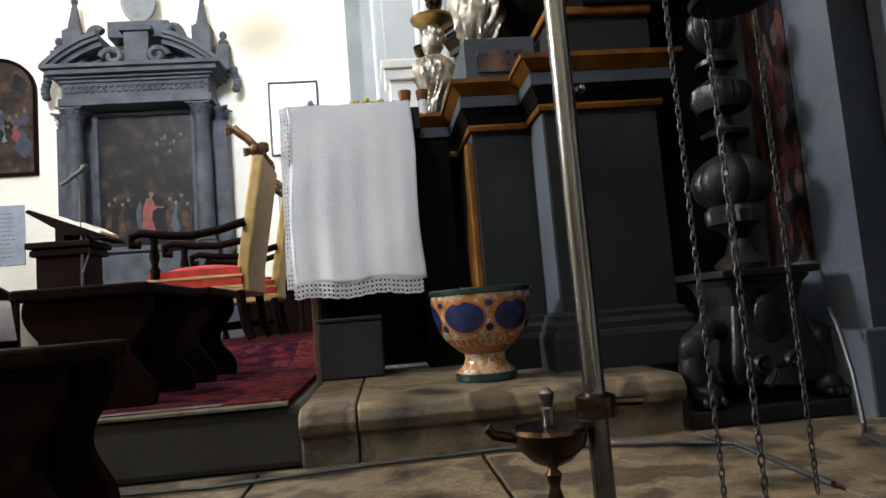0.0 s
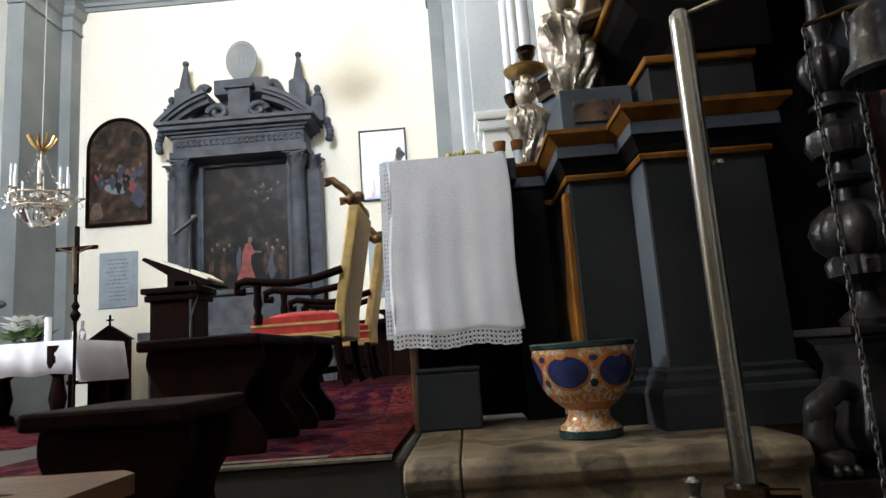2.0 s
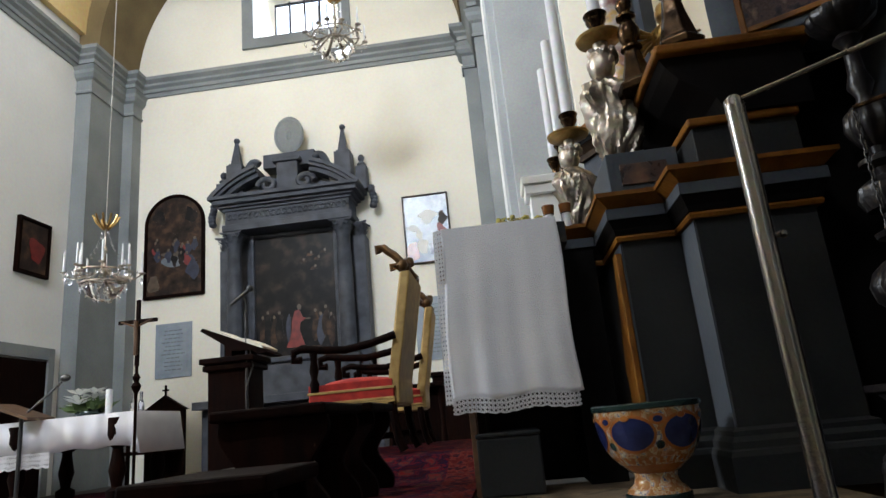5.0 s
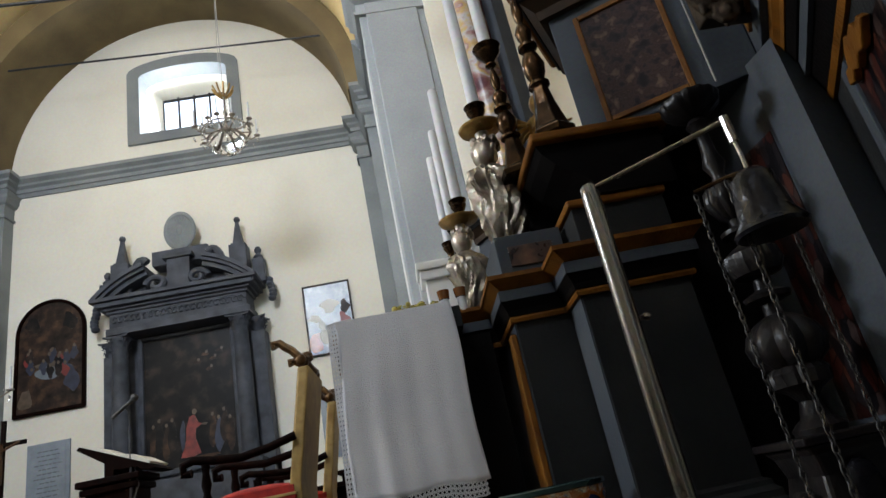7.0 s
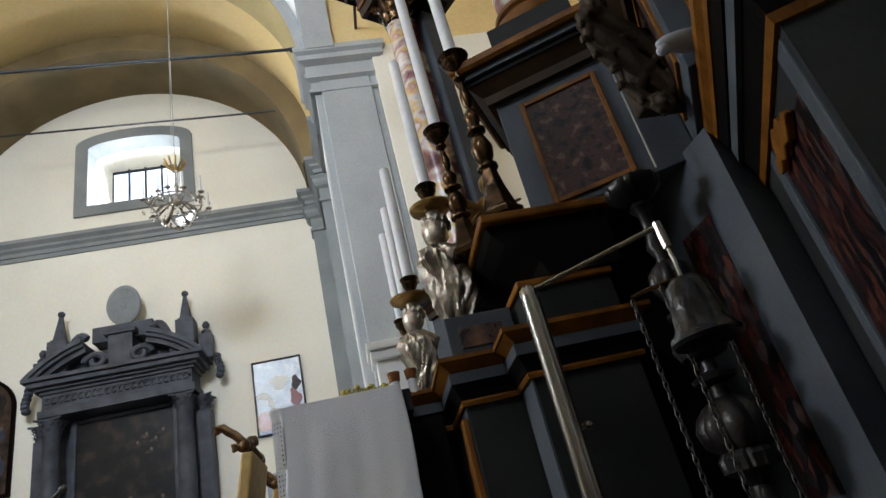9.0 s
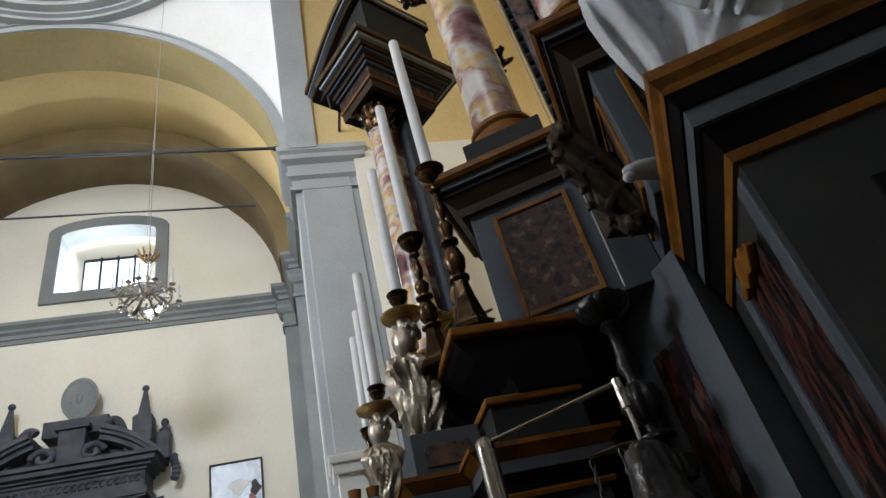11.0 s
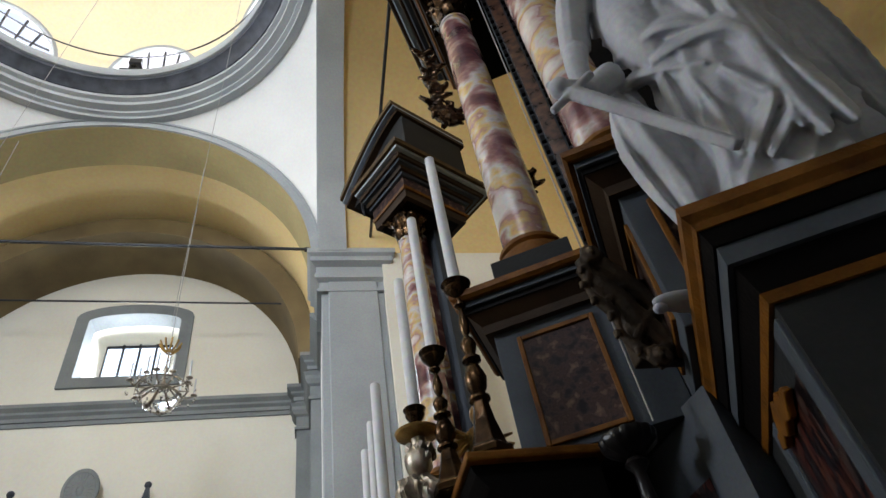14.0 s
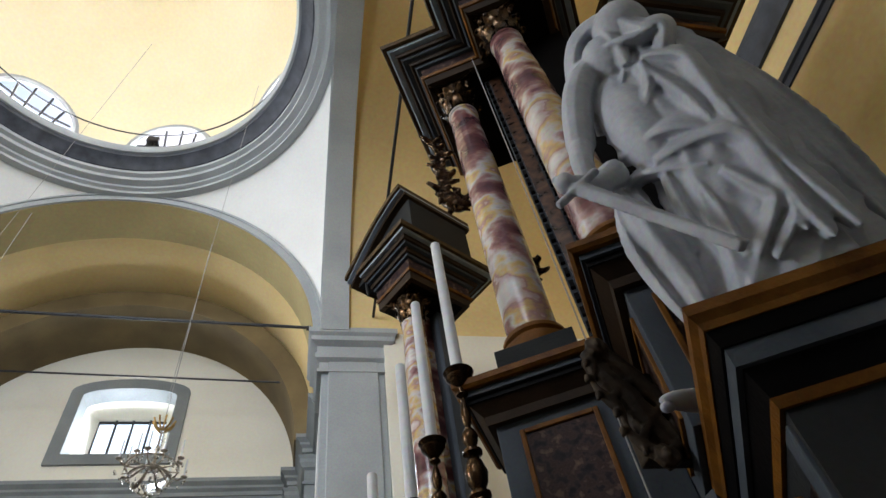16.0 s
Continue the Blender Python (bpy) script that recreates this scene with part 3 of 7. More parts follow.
for a in ((-0.1, 2.0, FLOOR, 10.2), (4.6, 6.7, FLOOR, 10.2), (2.0, 4.6, FLOOR, 6.0), (2.0, 4.6, 8.8, 10.2)):
    box(bm, -14.4, -14.0, *a)
setting("wall_nave_west", bm, PLASTER, "unseen cream plastered nave end wall with an opening added for a lamp")
bm = bm_new()
for a in ((-6.7, -4.4, FLOOR, 10.2), (-2.1, 0.3, FLOOR, 10.2), (-4.4, -2.1, FLOOR, 6.7), (-4.4, -2.1, 8.5, 10.2)):
    box(bm, a[0], a[1], -3.5, -3.2, *a[2:])
box(bm, -6.75, -6.45, -3.2, -0.7, FLOOR, 6.9)
box(bm, 0.45, 0.75, -3.2, -1.2, FLOOR, 6.9)
setting("wall_south", bm, PLASTER, "unseen cream plastered south arm with an opening added for a lamp")

for nm, z0, z1, o in (("cornice_chancel", 6.02, 6.36, 0.10), ("cornice_chancel_lower", 5.52, 5.66, 0.05)):
    bm = bm_new()
    sweep(bm, [(0, z0), (o * 0.4, z0), (o * 0.5, (z0 + z1) / 2), (o, z1 - 0.06), (o, z1), (0, z1)], [(3.998, 6.4), (3.998, 0.1)])
    setting(nm, bm, DARK_STONE, "dark grey moulding on the chancel end wall")

# tie rods
for nm, a, b in (("tie_rod_1", (-6.4, 6.28, 7.0), (-0.06, 6.62, 7.08)), ("tie_rod_2", (-6.1, 8.6, 8.0), (-0.2, 8.6, 7.75))):
    bm = bm_new()
    tube(bm, [a, b], 0.022 if nm[-1] == "1" else 0.016, 8)
    tube(bm, [Vector(b) - Vector((0.22, 0, 0)), b], 0.036, 8)
    setting(nm, bm, IRON, "black iron tie rod across the arch")


# ---- high altar ----
altar = thing("altar_table", "stone altar table with dark hollow base, under a white cloth", "altar", (0, 0, 0))
bm = bm_new()
box(bm, -0.44, 0.02, 2.43, 4.25, 0.90, 0.985)
part("tabletop", bm, PAINT_GREY, altar, bevel=0.004)
for y in (2.46, 4.14):
    bm = bm_new()
    box(bm, -0.425, -0.40, y, y + 0.06, 0.0, 0.90)
    part("post", bm, OAK, altar, "honey-coloured wooden upright", bevel=0.004)
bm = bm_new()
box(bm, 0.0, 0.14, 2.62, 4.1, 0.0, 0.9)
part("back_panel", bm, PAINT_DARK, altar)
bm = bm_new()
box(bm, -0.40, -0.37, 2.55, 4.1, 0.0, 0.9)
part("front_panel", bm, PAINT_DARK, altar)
# Near-black sheet added across the hollow, in place of the shade under the altar.
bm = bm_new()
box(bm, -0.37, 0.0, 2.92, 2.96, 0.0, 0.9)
part("shade_panel", bm, PAINT_DARK, altar)

cloth = thing("altar_cloth", "white linen altar cloth with a crocheted lace border", "cloth", (0, 0, 0))
bm = bm_new()
nx, nz = 44, 30
rows = []
for j in range(nz + 1):
    v = j / nz
    row = []
    for i in range(nx + 1):
        u = i / nx
        x = -0.463 + 0.446 * u - 0.012 * v * (1 - 2 * u)
        fold = 0.007 * v * math.sin(u * 13 + 0.6) + 0.004 * v * math.sin(u * 31 + 2) + 0.002 * math.sin(v * 9 + u * 5)
        row.append(bm.verts.new((x + 0.006 * math.sin(v * 7), 2.405 - 0.012 * v + fold, 1.0 - 0.655 * v + 0.006 * v * math.sin(u * 12))))
    rows.append(row)
topr = [bm.verts.new((p.co.x, 2.44, 1.002)) for p in rows[0]]
topf = [bm.verts.new((p.co.x, 4.3, 1.002)) for p in rows[0]]
rows = [topf, topr] + rows
for p, q in zip(rows, rows[1:]):
    for i in range(nx):
        bm.faces.new((p[i], p[i + 1], q[i + 1], q[i]))
ob = part("linen", bm, LINEN, cloth, smooth=True)
so = ob.modifiers.new("thick", "SOLIDIFY")
so.thickness = 0.003


def lace_strip(bm, at, n, w):
    """A net of thin threads between two wavy edges; at(u, v) gives places."""
    for i in range(n):
        a, b = i / n, (i + 1) / n
        for k in range(3):
            v0, v1 = k / 3, (k + 1) / 3
            tube(bm, [at(a, v0), at(b, v1)], w, 4)
            tube(bm, [at(b, v0), at(a, v1)], w, 4)
    for v in (0, 1 / 3, 2 / 3, 1):
        tube(bm, [at(i / n, v) for i in range(n + 1)], w * 1.3, 4)


bm = bm_new()
lace_strip(bm, lambda u, v: (-0.475 + 0.458 * u, 2.392 + 0.007 * math.sin(u * 13 + 0.6) + 0.004 * math.sin(u * 31 + 2), 0.347 - 0.046 * v - 0.006 * v * abs(math.sin(u * 60)) + 0.006 * math.sin(u * 12)), 30, 0.0026)
part("lace_border", bm, LACE, cloth, "white crocheted lace edging")
bm = bm_new()
lace_strip(bm, lambda u, v: (-0.458 - 0.034 * v - 0.008 * u, 2.405 + 0.02 * v + 0.004 * math.sin(u * 20), 1.0 - 0.665 * u), 40, 0.0026)
part("lace_border", bm, LACE, cloth, "white crocheted lace edging")

crate = thing("storage_box", "plain grey painted box under the altar", "box", (-0.292, 2.64, 0.0))
bm = bm_new()
box(bm, -0.115, 0.115, -0.2, 0.2, 0.002, 0.205)
part("body", bm, PAINT_GREY, crate, bevel=0.008)
bm = bm_new()
box(bm, -0.118, 0.118, -0.204, 0.2, 0.206, 0.222)
part("lid", bm, PAINT_GREY, crate, bevel=0.005)

# retable: the lower tier
retable = thing("altar_retable", "tall grey and ochre painted altar retable with marbled columns", "retable", (0, 0, 0))
low = [(-0.5, 2.66), (0.195, 2.66), (0.195, 2.30), (0.40, 2.30), (0.40, 2.10), (0.78, 2.10), (0.78, 2.75)]
bm = bm_new()
prism(bm, [(0.195, 2.30), (0.40, 2.30), (0.40, 2.10), (0.78, 2.10), (0.78, 3.2), (0.195, 3.2)], "z", 0.0, 0.955)
part("lower_pedestal", bm, PAINT_GREY, retable, "grey painted stepped pedestal")
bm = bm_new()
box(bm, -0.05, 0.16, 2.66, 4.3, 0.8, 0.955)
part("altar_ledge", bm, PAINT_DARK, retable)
def moulding(name, prof, path, material, label="", dz=0.0, k=1.0):
    bm = bm_new()
    sweep(bm, [(o * k, z + dz) for o, z in prof], path)
    return part(name, bm, material, retable, label)


OCH = [(0.0, 0.955), (0.035, 0.955), (0.045, 0.965), (0.072, 0.990), (0.078, 0.992), (0.078, 1.008), (0.0, 1.008)]
BLU = [(0.0, 0.915), (0.045, 0.915), (0.045, 0.954), (0.0, 0.954)]
DRK = [(0.0, 0.86), (0.022, 0.862), (0.026, 0.88), (0.042, 0.914), (0.0, 0.914)]
THN = [(0.0, 0.838), (0.018, 0.838), (0.022, 0.85), (0.018, 0.859), (0.0, 0.859)]
for prof, m, nm in ((OCH, OCHRE, "cornice_edge"), (BLU, PAINT_BLUE, "cornice_band"), (DRK, PAINT_DARK, "cornice_cove"), (THN, OCHRE, "cornice_bead")):
    moulding(nm, prof, low, m, "ochre gilt cornice edge" if m is OCHRE else "")
moulding("base_moulding", [(0, 0.0), (0.05, 0.0), (0.05, 0.10), (0.043, 0.115), (0.035, 0.12), (0.035, 0.14), (0.02, 0.155), (0.02, 0.17), (0, 0.18)], low[2:], PAINT_GREY, "worn grey base moulding")
# Thin skins on the left returns; their paler blue holds the window's light.
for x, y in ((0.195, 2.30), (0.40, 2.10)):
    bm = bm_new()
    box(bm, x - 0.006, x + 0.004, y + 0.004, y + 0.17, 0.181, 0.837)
    part("lit_side_face", bm, PAINT_BLUE, retable, "left return of the grey pedestal, window light put into its paler blue-grey")
bm = bm_new()
prism(bm, [(2.30, 0.2), (2.42, 0.2), (2.47, 0.4), (2.40, 0.6), (2.36, 0.8), (2.30, 0.8)], "x", 0.165, 0.187)
part("carved_scroll", bm, OCHRE, retable, "ochre carved scroll", bevel=0.004)

# plaque block, second pedestal, shelf on its cove
bm = bm_new()
box(bm, 0.18, 0.435, 2.26, 2.62, 1.009, 1.166)
part("plaque_block", bm, PAINT_BLUE, retable, "pale grey block with a marble inset", bevel=0.004)
bm = bm_new()
box(bm, 0.224, 0.392, 2.252, 2.262, 1.038, 1.117)
part("marble_inset", bm, MARBLE_DARK, retable, "dark red marble inset", bevel=0.002)
bm = bm_new()
box(bm, 0.455, 0.80, 2.12, 2.7, 1.009, 1.165)
part("upper_block", bm, PAINT_GREY, retable, bevel=0.004)
bm = bm_new()
box(bm, 0.44, 0.81, 2.10, 2.72, 1.166, 1.196)
part("block_edge", bm, OCHRE, retable, "ochre edge", bevel=0.008)
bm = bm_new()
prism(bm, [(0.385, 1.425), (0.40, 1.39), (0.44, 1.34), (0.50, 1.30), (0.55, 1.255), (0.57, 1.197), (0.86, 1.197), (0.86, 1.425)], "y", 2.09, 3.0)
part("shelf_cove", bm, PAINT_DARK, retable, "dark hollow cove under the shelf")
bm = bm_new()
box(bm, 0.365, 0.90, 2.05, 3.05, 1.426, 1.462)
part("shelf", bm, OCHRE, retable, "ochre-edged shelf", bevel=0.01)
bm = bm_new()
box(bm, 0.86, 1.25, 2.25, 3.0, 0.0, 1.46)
part("recess_panel", bm, PAINT_DARK, retable, "near-black recess behind the candlestick")

# the two wings of the retable are canted; their parts are built square and then turned
NEAR, FAR = pose(0.602, 2.20, 0, 0, 0, -29), pose(0.735, 4.03, 0, 0, 0, 29)


def turned(before, m):
    """Turns the retable's parts that were made since the set before was taken."""
    for ob in retable.children:
        if ob not in before:
            ob.matrix_basis = m @ ob.matrix_basis


def pedestal_cornice(path, z1):
    for prof, m, nm in (([(0, z1 - 0.09), (0.03, z1 - 0.09), (0.035, z1 - 0.05), (0.08, z1 - 0.0), (0, z1)], PAINT_BROWN, "cornice_cove"), ([(0, z1 + 0.001), (0.085, z1 + 0.001), (0.085, z1 + 0.03), (0, z1 + 0.03)], PAINT_DARK, "cornice_band"), ([(0, z1 + 0.031), (0.10, z1 + 0.031), (0.10, z1 + 0.06), (0, z1 + 0.06)], PAINT_BLUE, "cornice_band"), ([(-0.5, z1 + 0.061), (0.12, z1 + 0.061), (0.133, z1 + 0.075), (0.133, z1 + 0.105), (-0.5, z1 + 0.105)], OCHRE, "cornice_edge")):
        moulding(nm, prof, path, m)


def pedestal(x0, x1, y0, y1, z0, z1):
    bm = bm_new()
    box(bm, x0, x1, y0, y1, z0, z1)
    part("column_pedestal", bm, PAINT_BLUE, retable, "blue-grey column pedestal", bevel=0.004)


def framed_panel(a, b, c, d, y0, side=False):
    """A marbled panel in a gilt frame on the face y = y0, or on the face x = y0."""
    def slab(name, m, p0, p1, z0, z1, out, label):
        bm = bm_new()
        if side:
            box(bm, y0 - out, y0 + 0.01, p0, p1, z0, z1)
        else:
            box(bm, p0, p1, y0 - out, y0 + 0.01, z0, z1)
        part(name, bm, m, retable, label, bevel=0.004 if out > 0.005 else 0)
    slab("panel", MARBLE_PANEL, a, b, c, d, 0.004, "red-brown marbled panel")
    for p0, p1, z0, z1 in ((a - 0.022, a, c - 0.022, d + 0.022), (b, b + 0.022, c - 0.022, d + 0.022), (a, b, c - 0.022, c), (a, b, d, d + 0.022)):
        slab("panel_frame", OCHRE, p0, p1, z0, z1, 0.014, "gilt panel frame")


before = set(retable.children)
pedestal(0.02, 0.67, 0.0, 0.55, 1.465, 2.15)
pedestal(0.672, 1.25, -0.54, 0.30, 1.474, 2.15)
pedestal_cornice([(0.02, 0.55), (0.02, 0.0), (0.67, 0.0), (0.67, -0.54), (1.25, -0.54), (1.25, 0.3)], 2.15)
framed_panel(0.137, 0.43, 1.52, 1.985, 0.0)
framed_panel(0.775, 1.15, 1.58, 1.98, -0.54)
framed_panel(-0.44, -0.12, 1.58, 1.98, 0.672, side=True)
turned(before, NEAR)
before = set(retable.children)
pedestal(0.07, 0.65, 0.07, 0.65, 1.465, 2.15)
pedestal_cornice([(0.07, 0.65), (0.07, 0.07), (0.65, 0.07), (0.65, 0.65)], 2.15)
turned(before, FAR)


def column(x, y, z0, z1, r, material=MARBLE_RED, entasis=0.85):
    bm = bm_new()
    box(bm, x - r * 1.45, x + r * 1.45, y - r * 1.45, y + r * 1.45, 2.256, z0 - 0.15)
    part("column_plinth", bm, PAINT_GREY, retable, bevel=0.004)
    bm = bm_new()
    lathe(bm, [(r * 1.42, -0.15), (r * 1.48, -0.125), (r * 1.42, -0.095), (r * 1.22, -0.085), (r * 1.18, -0.06), (r * 1.28, -0.045), (r * 1.26, -0.02), (r * 1.05, 0.0)], (x, y, z0), 36)
    part("column_base", bm, OCHRE, retable, "gilt moulded column base", smooth=True)
    bm = bm_new()
    h = z1 - z0
    lathe(bm, [(r * (1 - (1 - entasis) * (i / 14) ** 1.8), h * i / 14) for i in range(15)] + [(r * entasis * 1.07, h + 0.005), (r * entasis * 1.07, h + 0.03)], (x, y, z0), 40)
    part("column_shaft", bm, material, retable, "marbled column shaft", smooth=True)
    capital(x, y, z1 + 0.03, r * entasis)


def capital(x, y, z, r, parent=None, material=None, k=1.0):
    material = material or BRONZE
    bm = bm_new()
    lathe(bm, [(r, 0.0), (r * 1.02, 0.1 * k), (r * 1.12, 0.2 * k), (r * 1.4, 0.31 * k), (r * 1.4, 0.33 * k)], (x, y, z), 24)
    bell = part("capital", bm, material, parent or retable, "dark gilt leaf capital", smooth=True)
    for row, (zz, out, hh) in enumerate(((0.02, 1.08, 0.13), (0.12, 1.16, 0.14))):
        for i in range(8):
            bm = bm_new()
            a = 2 * math.pi * (i + 0.5 * row) / 8
            d = Vector((math.cos(a), math.sin(a), 0))
            s = Vector((-d.y, d.x, 0)) * r * 0.36
            c = Vector((x, y, z + zz * k))
            st = [(out * 0.98, 0.0, 1.0), (out * 1.05, 0.5, 1.05), (out * 1.22, 0.85, 0.8), (out * 1.42, 1.0, 0.5), (out * 1.40, 0.86, 0.25)]
            L = [bm.verts.new(c + d * r * o - s * w + Vector((0, 0, hh * k * u))) for o, u, w in st]
            M = [bm.verts.new(c + d * r * (o + 0.09) + Vector((0, 0, hh * k * u))) for o, u, w in st]
            N = [bm.verts.new(c + d * r * o + s * w + Vector((0, 0, hh * k * u))) for o, u, w in st]
            for A, Bq in ((L, M), (M, N)):
                for j in range(4):
                    bm.faces.new((A[j], Bq[j], Bq[j + 1], A[j + 1]))
            part("leaf", bm, material, bell, smooth=True)
    for i in range(4):
        bm = bm_new()
        a = math.pi / 4 + math.pi / 2 * i
        d = Vector((math.cos(a), math.sin(a), 0))
        c = Vector((x, y, z + 0.28 * k)) + d * r * 1.5
        tube(bm, [c + d * 0.30 * r * math.cos(t) * (1 - t / 9) + Vector((0, 0, 0.34 * r * math.sin(t) * (1 - t / 9))) for t in [0.55 * q for q in range(13)]], r * 0.13, 6)
        part("volute", bm, material, bell, smooth=True)
    bm = bm_new()
    q = r * 1.75
    n = 6
    pts = []
    for i in range(4):
        c0, c1 = Vector((q, q)), Vector((-q, q))
        for j in range(n):
            t = j / n
            p = c0.lerp(c1, t)
            p.y -= q * 0.28 * math.sin(math.pi * t)
            a = i * math.pi / 2
            pts.append((x + p.x * math.cos(a) - p.y * math.sin(a), y + p.x * math.sin(a) + p.y * math.cos(a)))
    prism(bm, pts, "z", z + 0.332 * k, z + 0.375 * k)
    part("abacus", bm, material, parent or retable)


before = set(retable.children)
column(0.285, 0.10, 2.54, 4.91, 0.128)
column(0.77, -0.32, 2.54, 4.93, 0.135)
# the pilaster between the columns, with its marbled inset and two rows of studs
bm = bm_new()
box(bm, 0.535, 0.695, 0.07, 0.13, 2.256, 5.33)
part("pilaster_strip", bm, PAINT_BLUE, retable, "blue-grey pilaster strip", bevel=0.004)
bm = bm_new()
box(bm, 0.575, 0.655, 0.058, 0.071, 2.32, 5.3)
part("pilaster_inset", bm, MARBLE_DARK, retable, "dark marbled inset")
for x in (0.552, 0.678):
    for i in range(30):
        if x == 0.552 and i == 0:
            bm = bm_new()
            box(bm, -0.012, 0.012, 0.046, 0.07, 0.0, 0.05)
            st = part("stud", bm, PAINT_DARK, retable)
        else:
            st = new("stud", st.data)
            st.parent = retable
        st.location = (x, 0, 2.36 + 0.098 * i)
bm = bm_new()
box(bm, 0.70, 1.22, -0.10, 0.25, 2.256, 5.6)
part("back_wall", bm, PAINT_DARK, retable, "dark painted retable wall")
turned(before, NEAR)
before = set(retable.children)
column(0.26, 0.335, 2.54, 4.95, 0.128)
bm = bm_new()
box(bm, 0.44, 0.58, 0.42, 0.60, 2.256, 5.32)
part("pilaster_strip", bm, MARBLE_RED, retable, "marbled pilaster behind the column")
bm = bm_new()
box(bm, 0.585, 0.72, 0.30, 0.60, 2.256, 5.32)
part("back_wall", bm, PAINT_BLUE, retable, "grey painted retable wall")
turned(before, FAR)
bm = bm_new()
box(bm, 2.14, 2.78, 1.20, 1.84, FLOOR, 2.54)
part("column_pedestal", bm, PAINT_GREY, retable)
before = set(retable.children)
column(2.46, 1.52, 2.80, 4.42, 0.17, MARBLE_DARK)
turned(before, pose(0, 0, 0))


def entablature(path, z, k=1.0, body=None):
    """Stepped architrave, frieze and projecting cornice along a path."""
    steps = [(0.0, 0.0, 0.10, PAINT_BROWN), (0.03, 0.10, 0.13, OCHRE), (0.012, 0.13, 0.30, MARBLE_PANEL), (0.06, 0.30, 0.325, PAINT_BLUE), (0.10, 0.325, 0.37, PAINT_BROWN), (0.16, 0.37, 0.39, PAINT_BLUE), (0.20, 0.39, 0.44, PAINT_BROWN), (0.26, 0.44, 0.46, MARBLE_GREY), (0.31, 0.46, 0.51, OCHRE_DARK)]
    for o, a, b, m in steps:
        moulding("entablature_course", [(-0.05, z + a * k), (o * k, z + a * k), (o * k + 0.012, z + b * k - 0.001), (-0.05, z + b * k - 0.001)], path, m)
    if body:
        bm = bm_new()
        prism(bm, body, "z", z + 0.004, z + 0.5 * k)
        part("entablature_core", bm, PAINT_DARK, retable)


before = set(retable.children)
entablature([(0.095, 0.9), (0.095, -0.09), (0.578, -0.09), (0.578, -0.51), (1.2, -0.51), (1.2, 0.4)], 5.325, 0.86, [(0.105, 0.9), (0.105, -0.08), (0.588, -0.08), (0.588, -0.50), (1.19, -0.50), (1.19, 0.9)])
turned(before, NEAR)
before = set(retable.children)
entablature([(0.07, 0.62), (0.07, 0.07), (0.85, 0.07), (0.85, 0.62)], 5.33, 0.9, [(0.08, 0.62), (0.08, 0.08), (0.84, 0.08), (0.84, 0.62)])
# broken curved pediment rising towards the middle of the altar
def pediment_line(d):
    return [(0.85 - 1.08 * t, 5.80 + d + 0.52 * math.sin(math.pi / 2 * t)) for t in [i / 10 for i in range(11)]]


for d0, d1, x0, m in ((0.0, 0.05, -0.13, PAINT_BROWN), (0.05, 0.075, -0.18, MARBLE_GREY), (0.075, 0.14, -0.21, OCHRE_DARK)):
    bm = bm_new()
    prism_ring(bm, pediment_line(d0), pediment_line(d1), "x", x0, 0.80)
    part("curved_pediment", bm, m, retable, "curved broken pediment moulding")
bm = bm_new()
prism(bm, [(-0.20, 5.792), (0.80, 5.792)] + [(y, z - 0.004) for y, z in pediment_line(0)[1:-1]] + [(-0.20, 6.31)], "x", -0.06, 0.75)
part("pediment_body", bm, PAINT_GREY, retable)
turned(before, FAR)
entablature([(2.2, 2.2), (2.2, 1.28), (2.74, 1.28), (2.74, 2.2)], 4.83, 1.0, [(2.21, 2.2), (2.21, 1.29), (2.73, 1.29), (2.73, 2.2)])
# carved scrolls on the flanks
def carve(ob, size, soft=2):
    """Fuse overlapping forms of one carving into a single worn surface."""
    r = ob.modifiers.new("fuse", "REMESH")
    r.mode, r.voxel_size, r.use_smooth_shade = "VOXEL", size, True
    k = ob.modifiers.new("wear", "SMOOTH")
    k.factor, k.iterations = 0.5, soft
    return ob


def scroll(pts, r, lab="dark carved gilt scrollwork"):
    bm = bm_new()
    tube(bm, pts, r * 0.8, 8, taper=lambda t: 0.6 + 0.6 * math.sin(math.pi * t))
    rnd = random.Random(len(pts))
    P = [Vector(p) for p in pts]
    for i in range(1, len(P) - 1, 2):
        d = (P[i + 1] - P[i - 1]).normalized()
        out = d.cross(Vector((0, 1, 0))).normalized()
        for sgn in (-1, 1):
            L = r * rnd.uniform(1.2, 1.9)
            tip = P[i] + out * sgn * L + d * L * 0.9 + Vector((0, -0.5 * r, 0))
            mid = P[i] + out * sgn * L * 0.7 + d * L * 0.1 + Vector((0, -0.9 * r, 0))
            tube(bm, [P[i], mid, tip], r * 0.62, 6, taper=lambda t: 1.0 - 0.45 * t)
    carve(part("carved_scroll", bm, BRONZE, retable, lab, smooth=True), 0.012)


def spiral(c, r0, r1, a0, a1, n, y=0.0):
    return [(c[0] + (r0 + (r1 - r0) * i / n) * math.cos(radians(a0 + (a1 - a0) * i / n)), c[1] + y * i / n, c[2] + (r0 + (r1 - r0) * i / n) * math.sin(radians(a0 + (a1 - a0) * i / n))) for i in range(n + 1)]


scroll([(0.70 + 0.03 * math.sin(i * 0.9), 2.38, 3.95 + 0.05 * i) for i in range(21)], 0.05)
# carved wooden bracket leaning on the flank of the pedestal
bm = bm_new()
spine = [Vector((1.02 + 0.27 * t + 0.03 * math.sin(math.pi * t), 1.90, 2.26 - 0.40 * t)) for t in [i / 16 for i in range(17)]]
tube(bm, spine, 0.044, 12, taper=lambda t: 1.0 - 0.25 * t)
tube(bm, [p + Vector((-0.05, 0.0, -0.07)) for p in spine[2:]], 0.016, 10)
